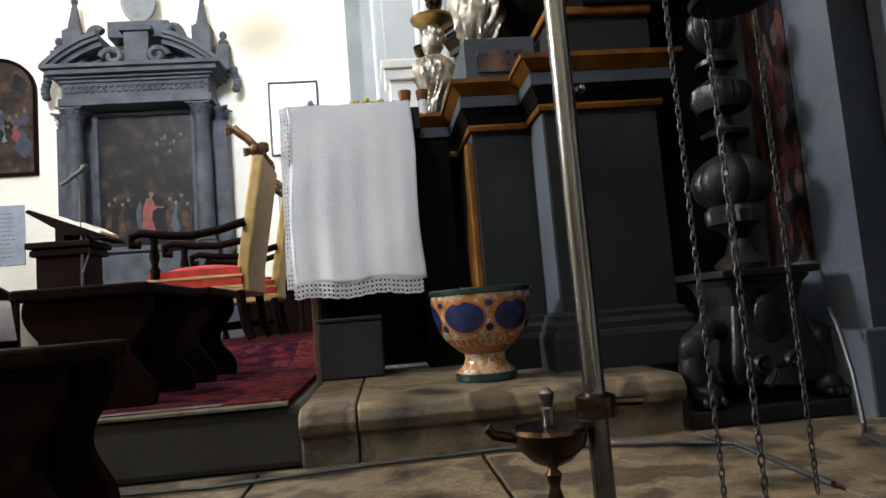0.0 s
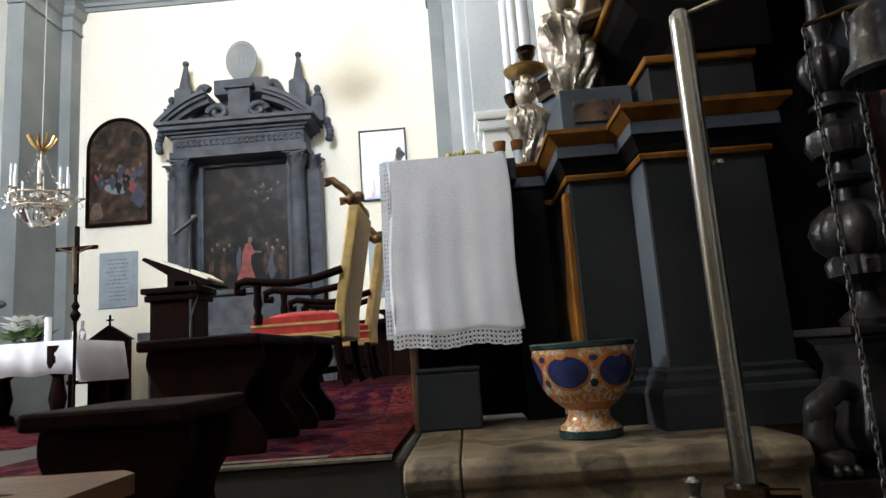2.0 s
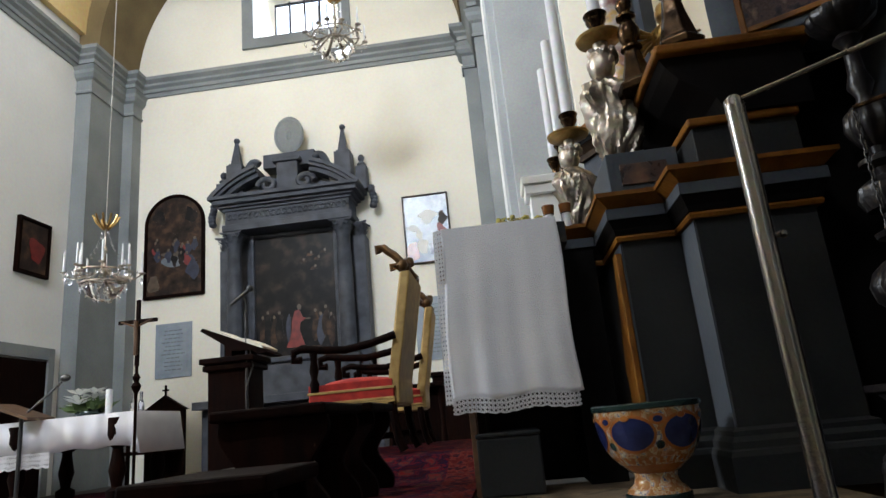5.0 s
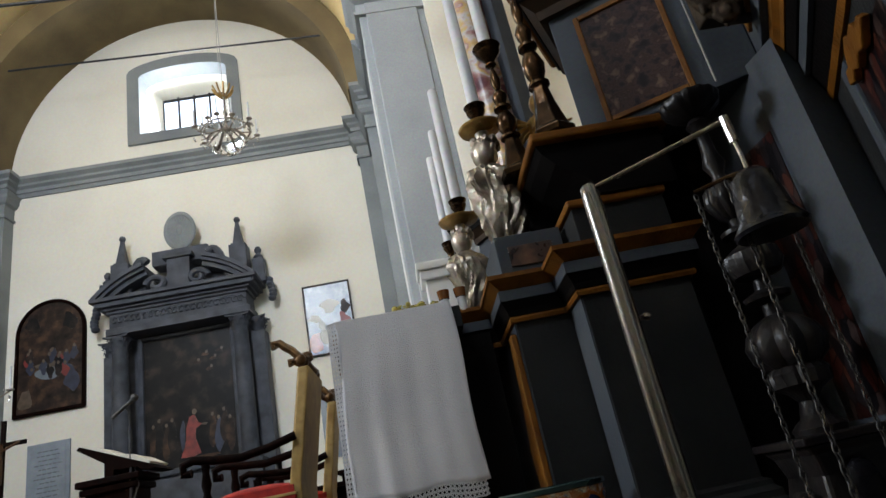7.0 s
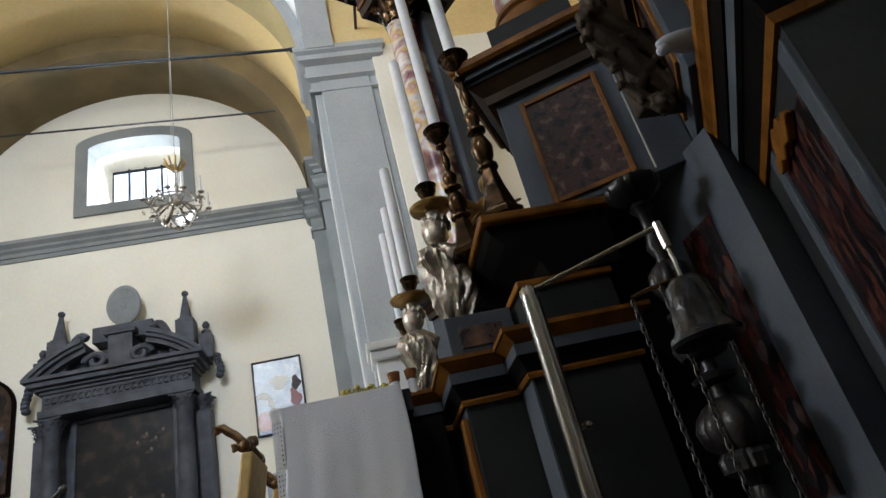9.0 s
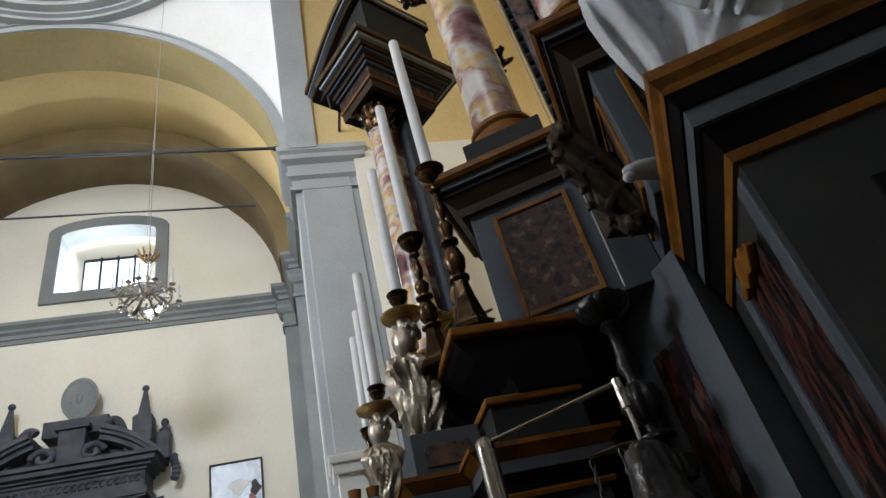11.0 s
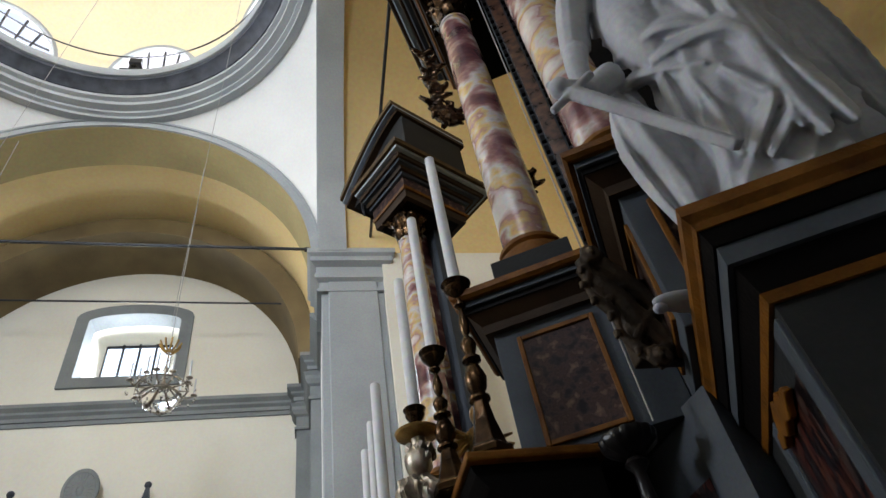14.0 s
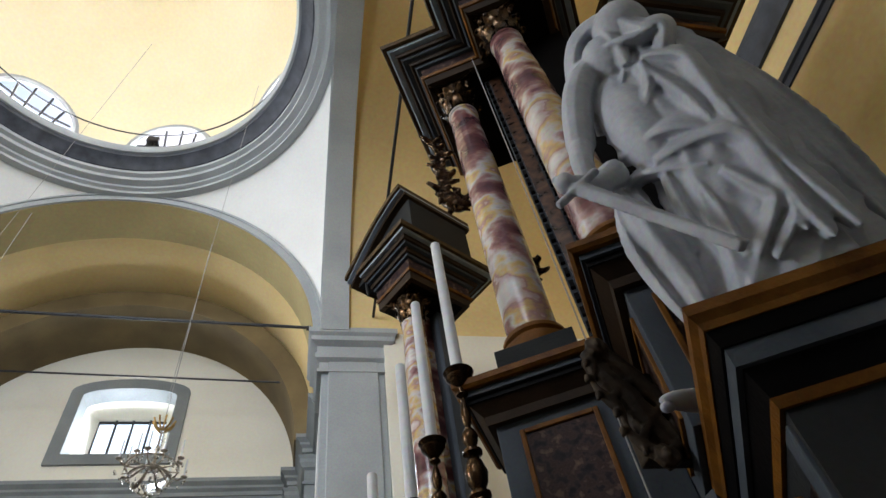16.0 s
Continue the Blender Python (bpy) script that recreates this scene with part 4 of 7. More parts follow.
lower = [Vector((0.975 + 0.16 * t * t + 0.018 * math.sin(15 * t), 1.90, 2.23 - 0.57 * t)) for t in [i / 20 for i in range(21)]]
tube(bm, lower, 0.022, 10, taper=lambda t: 0.9 + 0.3 * math.sin(17 * t))
for c, r0 in (((1.03, 1.88, 2.235), 0.05), ((1.275, 1.88, 1.90), 0.05), ((1.13, 1.88, 1.69), 0.055)):
    tube(bm, [(c[0] + r0 * (1 - q / 16) * math.cos(0.8 * q), c[1] - 0.003 * q, c[2] + r0 * (1 - q / 16) * math.sin(0.8 * q)) for q in range(15)], 0.017, 8)
ribbon_mid = [spine[int(0.8 * i)].lerp(lower[i], 0.5) + Vector((0, 0.035, 0)) for i in range(1, 20)]
tube(bm, ribbon_mid, 0.062, 10, taper=lambda t: 0.6 + 0.4 * math.sin(math.pi * t))
for t in (0.10, 0.45, 0.80):
    p, q = spine[int(16 * t)], lower[int(20 * t)]
    tube(bm, [p, p.lerp(q, 0.5) + Vector((0, 0.0, 0.02)), q], 0.02, 8)
for i in range(2, 20, 3):
    p = lower[i]
    tube(bm, [p, p + Vector((-0.035, -0.02, -0.01)), p + Vector((-0.045, -0.03, -0.045))], 0.020, 7, taper=lambda t: 1 - 0.5 * t)
tube(bm, [(1.26, 1.90, 1.88), (1.24, 1.92, 1.78), (1.14, 1.90, 1.70)], 0.03, 8)
box(bm, 1.08, 1.30, 1.93, 1.99, 1.72, 2.15)
for v in bm.verts:
    v.co = Vector((-0.148, 0.02, 0.43)).lerp(v.co, 0.87)
carve(part("carved_bracket", bm, CARVED_WOOD, retable, "weathered wooden scroll bracket", smooth=True), 0.006, 1)
bm = bm_new()
blob(bm, (0.945, 1.334, 1.515), (0.13, 0.04, 0.032), 4)
blob(bm, (0.827, 1.330, 1.487), (0.022, 0.018, 0.016), 3)
part("carved_tip", bm, STATUE, retable, "white stucco scroll tip", smooth=True)
scroll(spiral((1.02, 2.30, 3.30), 0.13, 0.03, -90, 330, 20), 0.04)
scroll(spiral((0.73, 2.36, 4.05), 0.10, 0.03, -90, 330, 20), 0.04)


# ---- statue bay beside the altar ----
U, V = Vector((0.875, -0.485)), Vector((0.485, 0.875))
CORNER = Vector((0.70, 0.94))
bay = thing("statue_pedestal", "dark painted statue pedestal with ochre cornice and red marble panels", "pedestal")


def on_bay(a, b):
    p = CORNER + U * a + V * b
    return (p.x, p.y)


bm = bm_new()
prism(bm, [on_bay(0.10, 0.10), on_bay(1.3, 0.10), on_bay(1.3, 0.97), on_bay(0.10, 0.97)], "z", FLOOR, 1.40)
part("body", bm, PAINT_GREY, bay)
edge = [on_bay(0.10, 0.97), on_bay(0.10, 0.10), on_bay(1.3, 0.10)]
for prof, m, nm in (([(0, 1.20), (0.012, 1.20), (0.02, 1.225), (0, 1.225)], OCHRE, "cornice_bead"), ([(0, 1.226), (0.015, 1.226), (0.04, 1.30), (0, 1.30)], PAINT_DARK, "cornice_cove"), ([(0, 1.301), (0.055, 1.301), (0.055, 1.355), (0, 1.355)], PAINT_BLUE, "cornice_band"), ([(0, 1.356), (0.062, 1.356), (0.075, 1.40), (0, 1.40)], PAINT_DARK, "cornice_cove"), ([(-0.03, 1.401), (0.08, 1.401), (0.085, 1.42), (0.10, 1.44), (0.10, 1.472), (-0.03, 1.472)], OCHRE, "cornice_edge")):
    bm = bm_new()
    sweep(bm, prof, edge)
    part(nm, bm, m, bay, "ochre gilt moulding" if m is OCHRE else "")
bm = bm_new()
prism(bm, [on_bay(0.06, 0.06), on_bay(1.3, 0.06), on_bay(1.3, 0.97), on_bay(0.06, 0.97)], "z", 1.42, 1.466)
part("top", bm, PAINT_DARK, bay)


def bay_panel(name, b0, b1, z0, z1, off, depth, material, label=""):
    bm = bm_new()
    prism(bm, [on_bay(0.10 - off, b0), on_bay(0.10 - off, b1), on_bay(0.10 - off + depth, b1), on_bay(0.10 - off + depth, b0)], "z", z0, z1)
    return part(name, bm, material, bay, label, bevel=0.004)


bay_panel("marble_panel", 0.20, 0.64, 0.24, 1.10, 0.004, 0.02, BRECCIA, "red and black breccia panel")
bay_panel("panel_border", 0.12, 0.195, 0.16, 1.18, 0.012, 0.03, PAINT_BLUE)
bay_panel("panel_border", 0.645, 0.72, 0.16, 1.18, 0.012, 0.03, PAINT_BLUE)
bay_panel("plinth", 0.06, 0.99, FLOOR, 0.10, 0.03, 0.05, PAINT_BLUE, "pale grey plinth")
bay_panel("plinth_moulding", 0.06, 0.99, 0.10, 0.135, 0.018, 0.04, PAINT_BLUE)
bm = bm_new()
crest = [(0.30, 1.10), (0.33, 1.125), (0.37, 1.12), (0.40, 1.15), (0.45, 1.145), (0.48, 1.165), (0.53, 1.15), (0.56, 1.12), (0.60, 1.125), (0.62, 1.09), (0.57, 1.075), (0.53, 1.09), (0.49, 1.07), (0.44, 1.085), (0.39, 1.07), (0.35, 1.085)]
rows = [[bm.verts.new((*on_bay(a, b), z)) for b, z in crest] for a in (0.072, 0.094)]
for k in range(len(crest)):
    n = (k + 1) % len(crest)
    bm.faces.new((rows[0][k], rows[0][n], rows[1][n], rows[1][k]))
bm.faces.new(rows[0]), bm.faces.new(rows[1][::-1])
part("carved_crest", bm, OCHRE, bay, "ochre cut-out wooden crest over the panel", bevel=0.005)

# Flat black panel on the face, in place of its dark recess.
bm = bm_new()
prism(bm, [on_bay(0.30, 0.094), on_bay(1.28, 0.094), on_bay(1.28, 0.12), on_bay(0.30, 0.12)], "z", 0.16, 1.05)
part("front_panel", bm, PAINT_DARK, bay, "flat black panel standing for the dark recess in the front", bevel=0.004)
side = thing("retable_side_wall", "grey painted side wall of the altar with a dark marble panel", "wall panel")
bm = bm_new()
prism(bm, [(1.12, 2.25), (1.15, 1.86), (1.10, 1.84), (1.12, 1.70), (1.4, 1.72), (1.4, 2.25)], "z", FLOOR, 1.46)
part("body", bm, PAINT_BLUE, side, "blue-grey painted wall")
bm = bm_new()
prism(bm, [(1.128, 2.12), (1.143, 1.92), (1.16, 1.92), (1.15, 2.12)], "z", 0.28, 1.24)
part("marble_panel", bm, BRECCIA, side, "dark breccia panel")
bm = bm_new()
prism(bm, [(1.09, 2.22), (1.11, 1.86), (1.06, 1.83), (1.08, 1.68), (1.2, 1.68), (1.2, 2.22)], "z", FLOOR, 0.08)
part("plinth", bm, PAINT_BLUE, side, bevel=0.008)

# draped statue: one plain mesh
def draped(bm, axis, rx, ry, turn, folds, seed, nz=70, na=110):
    """A robe: an upright tapering body whose surface is broken into long slanting folds."""
    rows = []
    for i in range(nz + 1):
        t = i / nz
        c = axis(t)
        a_, b_ = rx(t), ry(t)
        row = []
        for j in range(na):
            th = 2 * math.pi * j / na
            f = 0.0
            for n, amp, tw in folds:
                w = th + tw * t + 0.5 * math.sin(3.1 * t + seed)
                k = noise.noise(Vector((n * 0.5 * math.cos(w), n * 0.5 * math.sin(w), 1.7 * t + seed * 1.37 + n)))
                f += amp * (1 - 2.6 * abs(k))
            x, y = a_ * (1 + f) * math.cos(th), b_ * (1 + f) * math.sin(th)
            ct, st = math.cos(turn), math.sin(turn)
            row.append(bm.verts.new((c[0] + x * ct - y * st, c[1] + x * st + y * ct, c[2])))
        rows.append(row)
    for p, q in zip(rows, rows[1:]):
        for j in range(na):
            bm.faces.new((p[j], p[(j + 1) % na], q[(j + 1) % na], q[j]))
    bm.faces.new(rows[0][::-1]), bm.faces.new(rows[-1])


def ease(pts, t):
    for (a, u), (b, v) in zip(pts, pts[1:]):
        if t <= b:
            s = (t - a) / (b - a)
            s = s * s * (3 - 2 * s)
            return u + (v - u) * s
    return pts[-1][1]


bm = bm_new()
T0 = math.atan2(U.y, U.x)
draped(bm, lambda t: (1.04 + 0.02 * math.sin(3 * t) - 0.02 * t, 0.90 - 0.17 * t, 1.474 + 1.26 * t), lambda t: ease([(0, 0.22), (0.15, 0.205), (0.45, 0.185), (0.75, 0.17), (0.92, 0.14), (1, 0.06)], t), lambda t: ease([(0, 0.115), (0.4, 0.13), (0.75, 0.12), (0.92, 0.10), (1, 0.05)], t), T0, ((3.2, 0.16, 1.6), (6.5, 0.10, -1.3)), 4, 90, 140)
# cloak sweeping across, head under a veil, arm and sword
def ribbon(bm, pts, w, thick, twist=0.0, n=40):
    """A gathered fold of cloth along a line, pleated lengthwise."""
    rows = []
    pts = [Vector(p) for p in pts]
    for i, p in enumerate(pts):
        d = (pts[min(i + 1, len(pts) - 1)] - pts[max(i - 1, 0)]).normalized()
        s = d.cross(Vector((-0.6, -0.8, 0.05))).normalized()
        nrm = s.cross(d)
        t = i / (len(pts) - 1)
        ww = w * (0.35 + 0.8 * math.sin(math.pi * (0.10 + 0.82 * t)))
        ring_ = []
        for k in range(n):
            a = 2 * math.pi * k / n
            u = math.cos(a)
            pleat = 1 - 2.2 * abs(noise.noise(Vector((2.6 * u + twist, 0.9 * t + twist, twist))))
            ring_.append(bm.verts.new(p + s * ww * u + nrm * thick * (0.55 + 0.7 * pleat) * math.sin(a)))
        rows.append(ring_)
    for p, q in zip(rows, rows[1:]):
        for k in range(n):
            bm.faces.new((p[k], p[(k + 1) % n], q[(k + 1) % n], q[k]))
    bm.faces.new(rows[0][::-1]), bm.faces.new(rows[-1])


def bow(a, b, sag, n=14):
    a, b, sag = Vector(a), Vector(b), Vector(sag)
    return [a.lerp(b, i / n) + sag * math.sin(math.pi * i / n) for i in range(n + 1)]


ribbon(bm, bow((1.12, 0.68, 2.60), (1.28, 0.76, 1.50), (0.03, -0.02, 0), 30), 0.075, 0.050, 0.5)
ribbon(bm, bow((0.80, 1.02, 2.05), (0.80, 1.00, 1.475), (-0.03, -0.03, 0), 24), 0.070, 0.050, 3.3)
blob(bm, (0.94, 0.70, 2.78), (0.11, 0.11, 0.12), 3)
blob(bm, (0.87, 0.79, 2.66), (0.09, 0.09, 0.14), 3)
blob(bm, (0.885, 0.865, 2.33), (0.11, 0.11, 0.32), 3)


def fold(bm, line, w, h):
    """A sharp-backed crease of cloth on the front of the robe."""
    view = Vector((0.54, 0.34, 0.77))
    pts = []
    for a, z in line:
        b = (z - 2.0) / 1.26
        p = Vector((0.93 + 0.555 * a - 0.02 * b, 0.74 - 0.83 * a - 0.17 * b, z))
        pts.append(p + view * (-0.018 + 0.085 * min(1.7, ((a + 0.06) / 0.22) ** 2)))
    fine = []
    for i in range(len(pts) - 1):
        p0, p1, p2, p3 = pts[max(0, i - 1)], pts[i], pts[i + 1], pts[min(len(pts) - 1, i + 2)]
        for k in range(8 + (i == len(pts) - 2)):
            t = k / 8
            fine.append(0.5 * (2 * p1 + (p2 - p0) * t + (2 * p0 - 5 * p1 + 4 * p2 - p3) * t * t + (3 * p1 - p0 - 3 * p2 + p3) * t ** 3))
    rows = []
    for i, p in enumerate(fine):
        d = (fine[min(i + 1, len(fine) - 1)] - fine[max(i - 1, 0)]).normalized()
        s = d.cross(view).normalized()
        t = i / (len(fine) - 1)
        k = 0.45 + 0.6 * math.sin(math.pi * (0.08 + 0.84 * t))
        rows.append([bm.verts.new(p + s * w * k * x + view * h * y * k) for x, y in ((-1.1, 0.9), (-0.75, 0.0), (0.10, -0.75), (0.45, -0.55), (1.1, 0.9), (0.0, 1.5))])
    for p, q in zip(rows, rows[1:]):
        for j in range(6):
            bm.faces.new((p[j], p[(j + 1) % 6], q[(j + 1) % 6], q[j]))
    bm.faces.new(rows[0][::-1]), bm.faces.new(rows[-1])


fold(bm, [(-0.04, 2.47), (-0.07, 2.32), (-0.25, 2.25)], 0.026, 0.050)
fold(bm, [(-0.15, 2.52), (-0.24, 2.46), (-0.29, 2.33)], 0.022, 0.045)
fold(bm, [(-0.1, 2.49), (-0.18, 2.37), (-0.27, 2.26)], 0.020, 0.045)
fold(bm, [(-0.02, 2.34), (-0.1, 2.27), (-0.18, 2.22)], 0.018, 0.040)
fold(bm, [(-0.03, 2.48), (0.07, 2.35), (0.08, 2.19), (0.08, 2.01)], 0.040, 0.055)
fold(bm, [(-0.04, 2.42), (0.01, 2.21), (0.04, 2.01)], 0.030, 0.050)
fold(bm, [(0.08, 2.19), (0.09, 1.91), (0.09, 1.63), (0.11, 1.48)], 0.034, 0.060)
fold(bm, [(0.07, 2.07), (0.08, 1.76), (0.07, 1.54)], 0.024, 0.050)
fold(bm, [(0.11, 2.05), (0.12, 1.78), (0.15, 1.57), (0.17, 1.45)], 0.030, 0.050)
fold(bm, [(-0.26, 2.16), (-0.09, 2.12), (0.03, 1.99)], 0.045, 0.070)
fold(bm, [(-0.16, 2.04), (0.0, 1.99), (0.08, 1.89), (0.08, 1.69)], 0.050, 0.060)
fold(bm, [(-0.29, 2.03), (-0.2, 2.03), (-0.03, 1.9)], 0.026, 0.050)
fold(bm, [(-0.15, 2.01), (-0.15, 1.82), (-0.12, 1.64)], 0.026, 0.050)
fold(bm, [(-0.09, 1.93), (-0.07, 1.75), (-0.07, 1.59)], 0.030, 0.055)
fold(bm, [(-0.01, 1.86), (0.04, 1.72), (0.05, 1.67), (-0.05, 1.57)], 0.030, 0.060)
fold(bm, [(0.07, 1.69), (0.07, 1.6), (-0.02, 1.53)], 0.022, 0.045)
fold(bm, [(-0.26, 2.01), (-0.25, 1.83), (-0.18, 1.68)], 0.026, 0.050)
fold(bm, [(-0.28, 1.82), (-0.28, 1.69), (-0.27, 1.58)], 0.026, 0.050)
fold(bm, [(-0.25, 1.75), (-0.22, 1.62), (-0.19, 1.57)], 0.024, 0.045)
fold(bm, [(-0.06, 2.83), (-0.2, 2.84), (-0.3, 2.67)], 0.050, 0.060)
fold(bm, [(-0.06, 2.83), (0.02, 2.61), (0.08, 2.54), (0.04, 2.44)], 0.045, 0.060)
fold(bm, [(-0.26, 2.74), (-0.11, 2.66), (-0.01, 2.58), (0.08, 2.55)], 0.035, 0.075)
fold(bm, [(-0.1, 2.79), (-0.08, 2.61), (-0.08, 2.51)], 0.040, 0.060)
tube(bm, bow((0.84, 0.84, 2.68), (0.72, 0.98, 2.32), (-0.04, -0.03, 0.02), 10), 0.062, 12, taper=lambda t: 1.1 - 0.25 * t)
tube(bm, bow((0.72, 0.98, 2.32), (0.69, 1.0, 2.10), (-0.02, -0.02, 0), 8), 0.045, 12, taper=lambda t: 1 - 0.25 * t)
blob(bm, (0.685, 1.0, 2.08), (0.035, 0.03, 0.045), 2)
for k in range(4):
    tube(bm, [(0.675 + 0.012 * k, 0.975, 2.07), (0.665 + 0.012 * k, 0.955, 2.04), (0.675 + 0.012 * k, 0.965, 2.01)], 0.009, 6)
d = (Vector((0.815, 0.775, 1.50)) - Vector((0.585, 0.93, 1.97))).normalized()
g = Vector((0.585, 0.93, 1.97))
s_ = d.cross(Vector((0, 0, 1))).normalized()
n_ = d.cross(s_)
for a, b, w, h in ((-0.10, 0.0, 0.017, 0.016), (-0.004, 0.535, 0.032, 0.020)):
    P = [g + d * a, g + d * b]
    rows = [[bm.verts.new(p + n_ * w * x * (1 if p is P[0] else 0.75) + s_ * h * y) for x, y in ((1, 0), (0, 1), (-1, 0), (0, -1))] for p in P]
    for k in range(4):
        bm.faces.new((rows[0][k], rows[0][(k + 1) % 4], rows[1][(k + 1) % 4], rows[1][k]))
    bm.faces.new(rows[0][::-1]), bm.faces.new(rows[1])
tube(bm, [g + n_ * x for x in (-0.085, -0.04, 0, 0.04, 0.085)], 0.014, 8)
blob(bm, g - d * 0.05, (0.034, 0.034, 0.04), 2)
tube(bm, [g - d * 0.05, g + Vector((0.08, 0.03, 0.06)), g + Vector((0.18, 0.02, 0.14))], 0.034, 10, taper=lambda t: 0.8 + 0.7 * t)
figure = carve(part("statue", bm, STATUE, None, "", True), 0.0062, 1)
tagged(figure, "white stucco draped statue leaning on a sword", "statue")

# ---- standing things by the altar ----
torch = thing("floor_candlestick", "tall black carved floor candlestick on clawed feet", "candlestick", (0.895, 1.90, FLOOR + 0.022))
torch.scale = (0.93, 0.93, 0.92)
bm = bm_new()
box(bm, -0.30, 0.24, -0.16, 0.22, 0.0, 0.05)
part("base_slab", bm, BLACK_WOOD, torch, bevel=0.006)
for a, b in ((-0.22, -0.08), (0.16, -0.08), (-0.03, 0.16)):
    bm = bm_new()
    tube(bm, [(a * 1.0, b, 0.10), (a * 1.12, b * 1.1, 0.16), (a * 1.05, b, 0.24), (a * 0.75, b * 0.8, 0.28), (a * 0.45, b * 0.5, 0.26)], 0.035, 10, taper=lambda t: 1.25 - 0.4 * t)
    blob(bm, (a, b - 0.02, 0.09), (0.05, 0.055, 0.04), 2)
    for k in (-1, 0, 1):
        blob(bm, (a + 0.026 * k, b - 0.065, 0.07), (0.013, 0.022, 0.018), 2)
    blob(bm, (a * 1.08, b - 0.012, 0.22), (0.045, 0.03, 0.05), 2)
    part("claw_foot", bm, BLACK_WOOD, torch, "carved black claw foot", smooth=True)
bm = bm_new()
rows = []
for z, w in ((0.10, 0.13), (0.16, 0.15), (0.24, 0.125), (0.34, 0.105), (0.40, 0.12), (0.425, 0.14)):
    rows.append([(w * x, w * y, z) for x, y in ((-1, -1), (1, -1), (1, 1), (-1, 1))])
rr_ = loft(bm, rows)
bm.faces.new(rr_[0][::-1]), bm.faces.new(rr_[-1])
part("plinth", bm, BLACK_WOOD, torch, "black carved plinth", bevel=0.012)
bm = bm_new()
blob(bm, (-0.01, -0.128, 0.30), (0.05, 0.022, 0.075), 3)
part("oval_boss", bm, BLACK_METAL, torch, "glossy oval boss", smooth=True)
for x in (-0.055, 0.04):
    bm = bm_new()
    lathe(bm, [(0.0, 0.012), (0.012, 0.012), (0.014, 0.004), (0.028, 0.010), (0.032, 0.0), (0.034, -0.01)], (0, 0, 0), 16)
    for v in bm.verts:
        v.co = Vector((v.co.x + x, -0.148 - v.co.z, v.co.y + 0.165))
    part("rosette", bm, BLACK_WOOD, torch, smooth=True)
bm = bm_new()
for k in range(5):
    tube(bm, [(-0.01 + 0.018 * (k - 2) * 0.4, -0.15, 0.15), (-0.01 + 0.024 * (k - 2), -0.155, 0.105)], 0.014, 8)
part("shell", bm, BLACK_WOOD, torch, smooth=True)
bm = bm_new()
box(bm, -0.155, 0.155, -0.155, 0.155, 0.426, 0.45)
part("plinth_top", bm, BLACK_WOOD, torch, bevel=0.006)
leafy = lambda n, amp: (lambda a, z: amp * abs(math.sin(n * a / 2)) - amp / 2)
for nm, prof, fl, m in (
    ("stem_foot", [(0.075, 0.451), (0.08, 0.47), (0.06, 0.49), (0.045, 0.50), (0.03, 0.55)], None, BLACK_WOOD),
    ("gadroon_cup", [(0.028, 0.55), (0.05, 0.58), (0.085, 0.60), (0.09, 0.64), (0.075, 0.66)], leafy(18, 0.09), BLACK_WOOD),
    ("leaf_bulb", [(0.075, 0.66), (0.105, 0.69), (0.115, 0.74), (0.10, 0.78), (0.07, 0.81), (0.035, 0.83)], leafy(8, 0.16), BLACK_WOOD),
    ("collar", [(0.03, 0.83), (0.028, 0.87), (0.07, 0.885), (0.075, 0.90), (0.03, 0.92), (0.024, 0.96)], None, BLACK_WOOD),
    ("fluted_bulb", [(0.03, 0.96), (0.075, 0.975), (0.092, 1.01), (0.085, 1.05), (0.05, 1.075), (0.028, 1.085)], leafy(20, 0.08), BLACK_WOOD),
    ("collar", [(0.026, 1.085), (0.03, 1.11), (0.066, 1.125), (0.066, 1.14), (0.026, 1.155), (0.028, 1.18)], None, BLACK_WOOD),
    ("leaf_cup", [(0.028, 1.18), (0.05, 1.20), (0.075, 1.25), (0.068, 1.30), (0.04, 1.33)], leafy(10, 0.18), BLACK_WOOD),
    ("stem", [(0.03, 1.33), (0.022, 1.36), (0.04, 1.40), (0.026, 1.45), (0.022, 1.54), (0.045, 1.57), (0.03, 1.59)], None, BLACK_WOOD),
    ("drip_pan", [(0.03, 1.59), (0.06, 1.61), (0.095, 1.635), (0.105, 1.665), (0.10, 1.68), (0.09, 1.665), (0.03, 1.64)], leafy(14, 0.10), BLACK_WOOD)):
    bm = bm_new()
    lathe(bm, prof, (0, 0, 0), 48, flute=fl)
    part(nm, bm, m, torch, "carved black leaf ornament" if "leaf" in nm else "", smooth=True)

bowl = thing("planter_bowl", "footed maiolica planter bowl painted blue, orange and ivory", "planter", (0.133, 2.07, 0.0))
bowl.scale = (0.93, 0.93, 0.955)
bm = bm_new()
lathe(bm, [(0.098, 0.0), (0.102, 0.004), (0.102, 0.022), (0.098, 0.026)], (0, 0, 0), 64)
part("foot_rim", bm, GLAZE_GREEN, bowl, "green glazed foot rim", smooth=True)
bm = bm_new()
lathe(bm, [(0.098, 0.0262), (0.092, 0.036), (0.074, 0.05), (0.066, 0.07), (0.068, 0.085)], (0, 0, 0), 64, cap=False)
part("foot", bm, MAIOLICA, bowl, "ivory painted foot", smooth=True)
bm = bm_new()
lathe(bm, [(0.068, 0.085), (0.085, 0.095), (0.105, 0.112)], (0, 0, 0), 64, cap=False)
part("orange_band", bm, GLAZE_ORANGE, bowl, smooth=True)
BP = [(0.105, 0.112), (0.128, 0.135), (0.146, 0.165), (0.157, 0.20), (0.163, 0.235), (0.166, 0.272)]
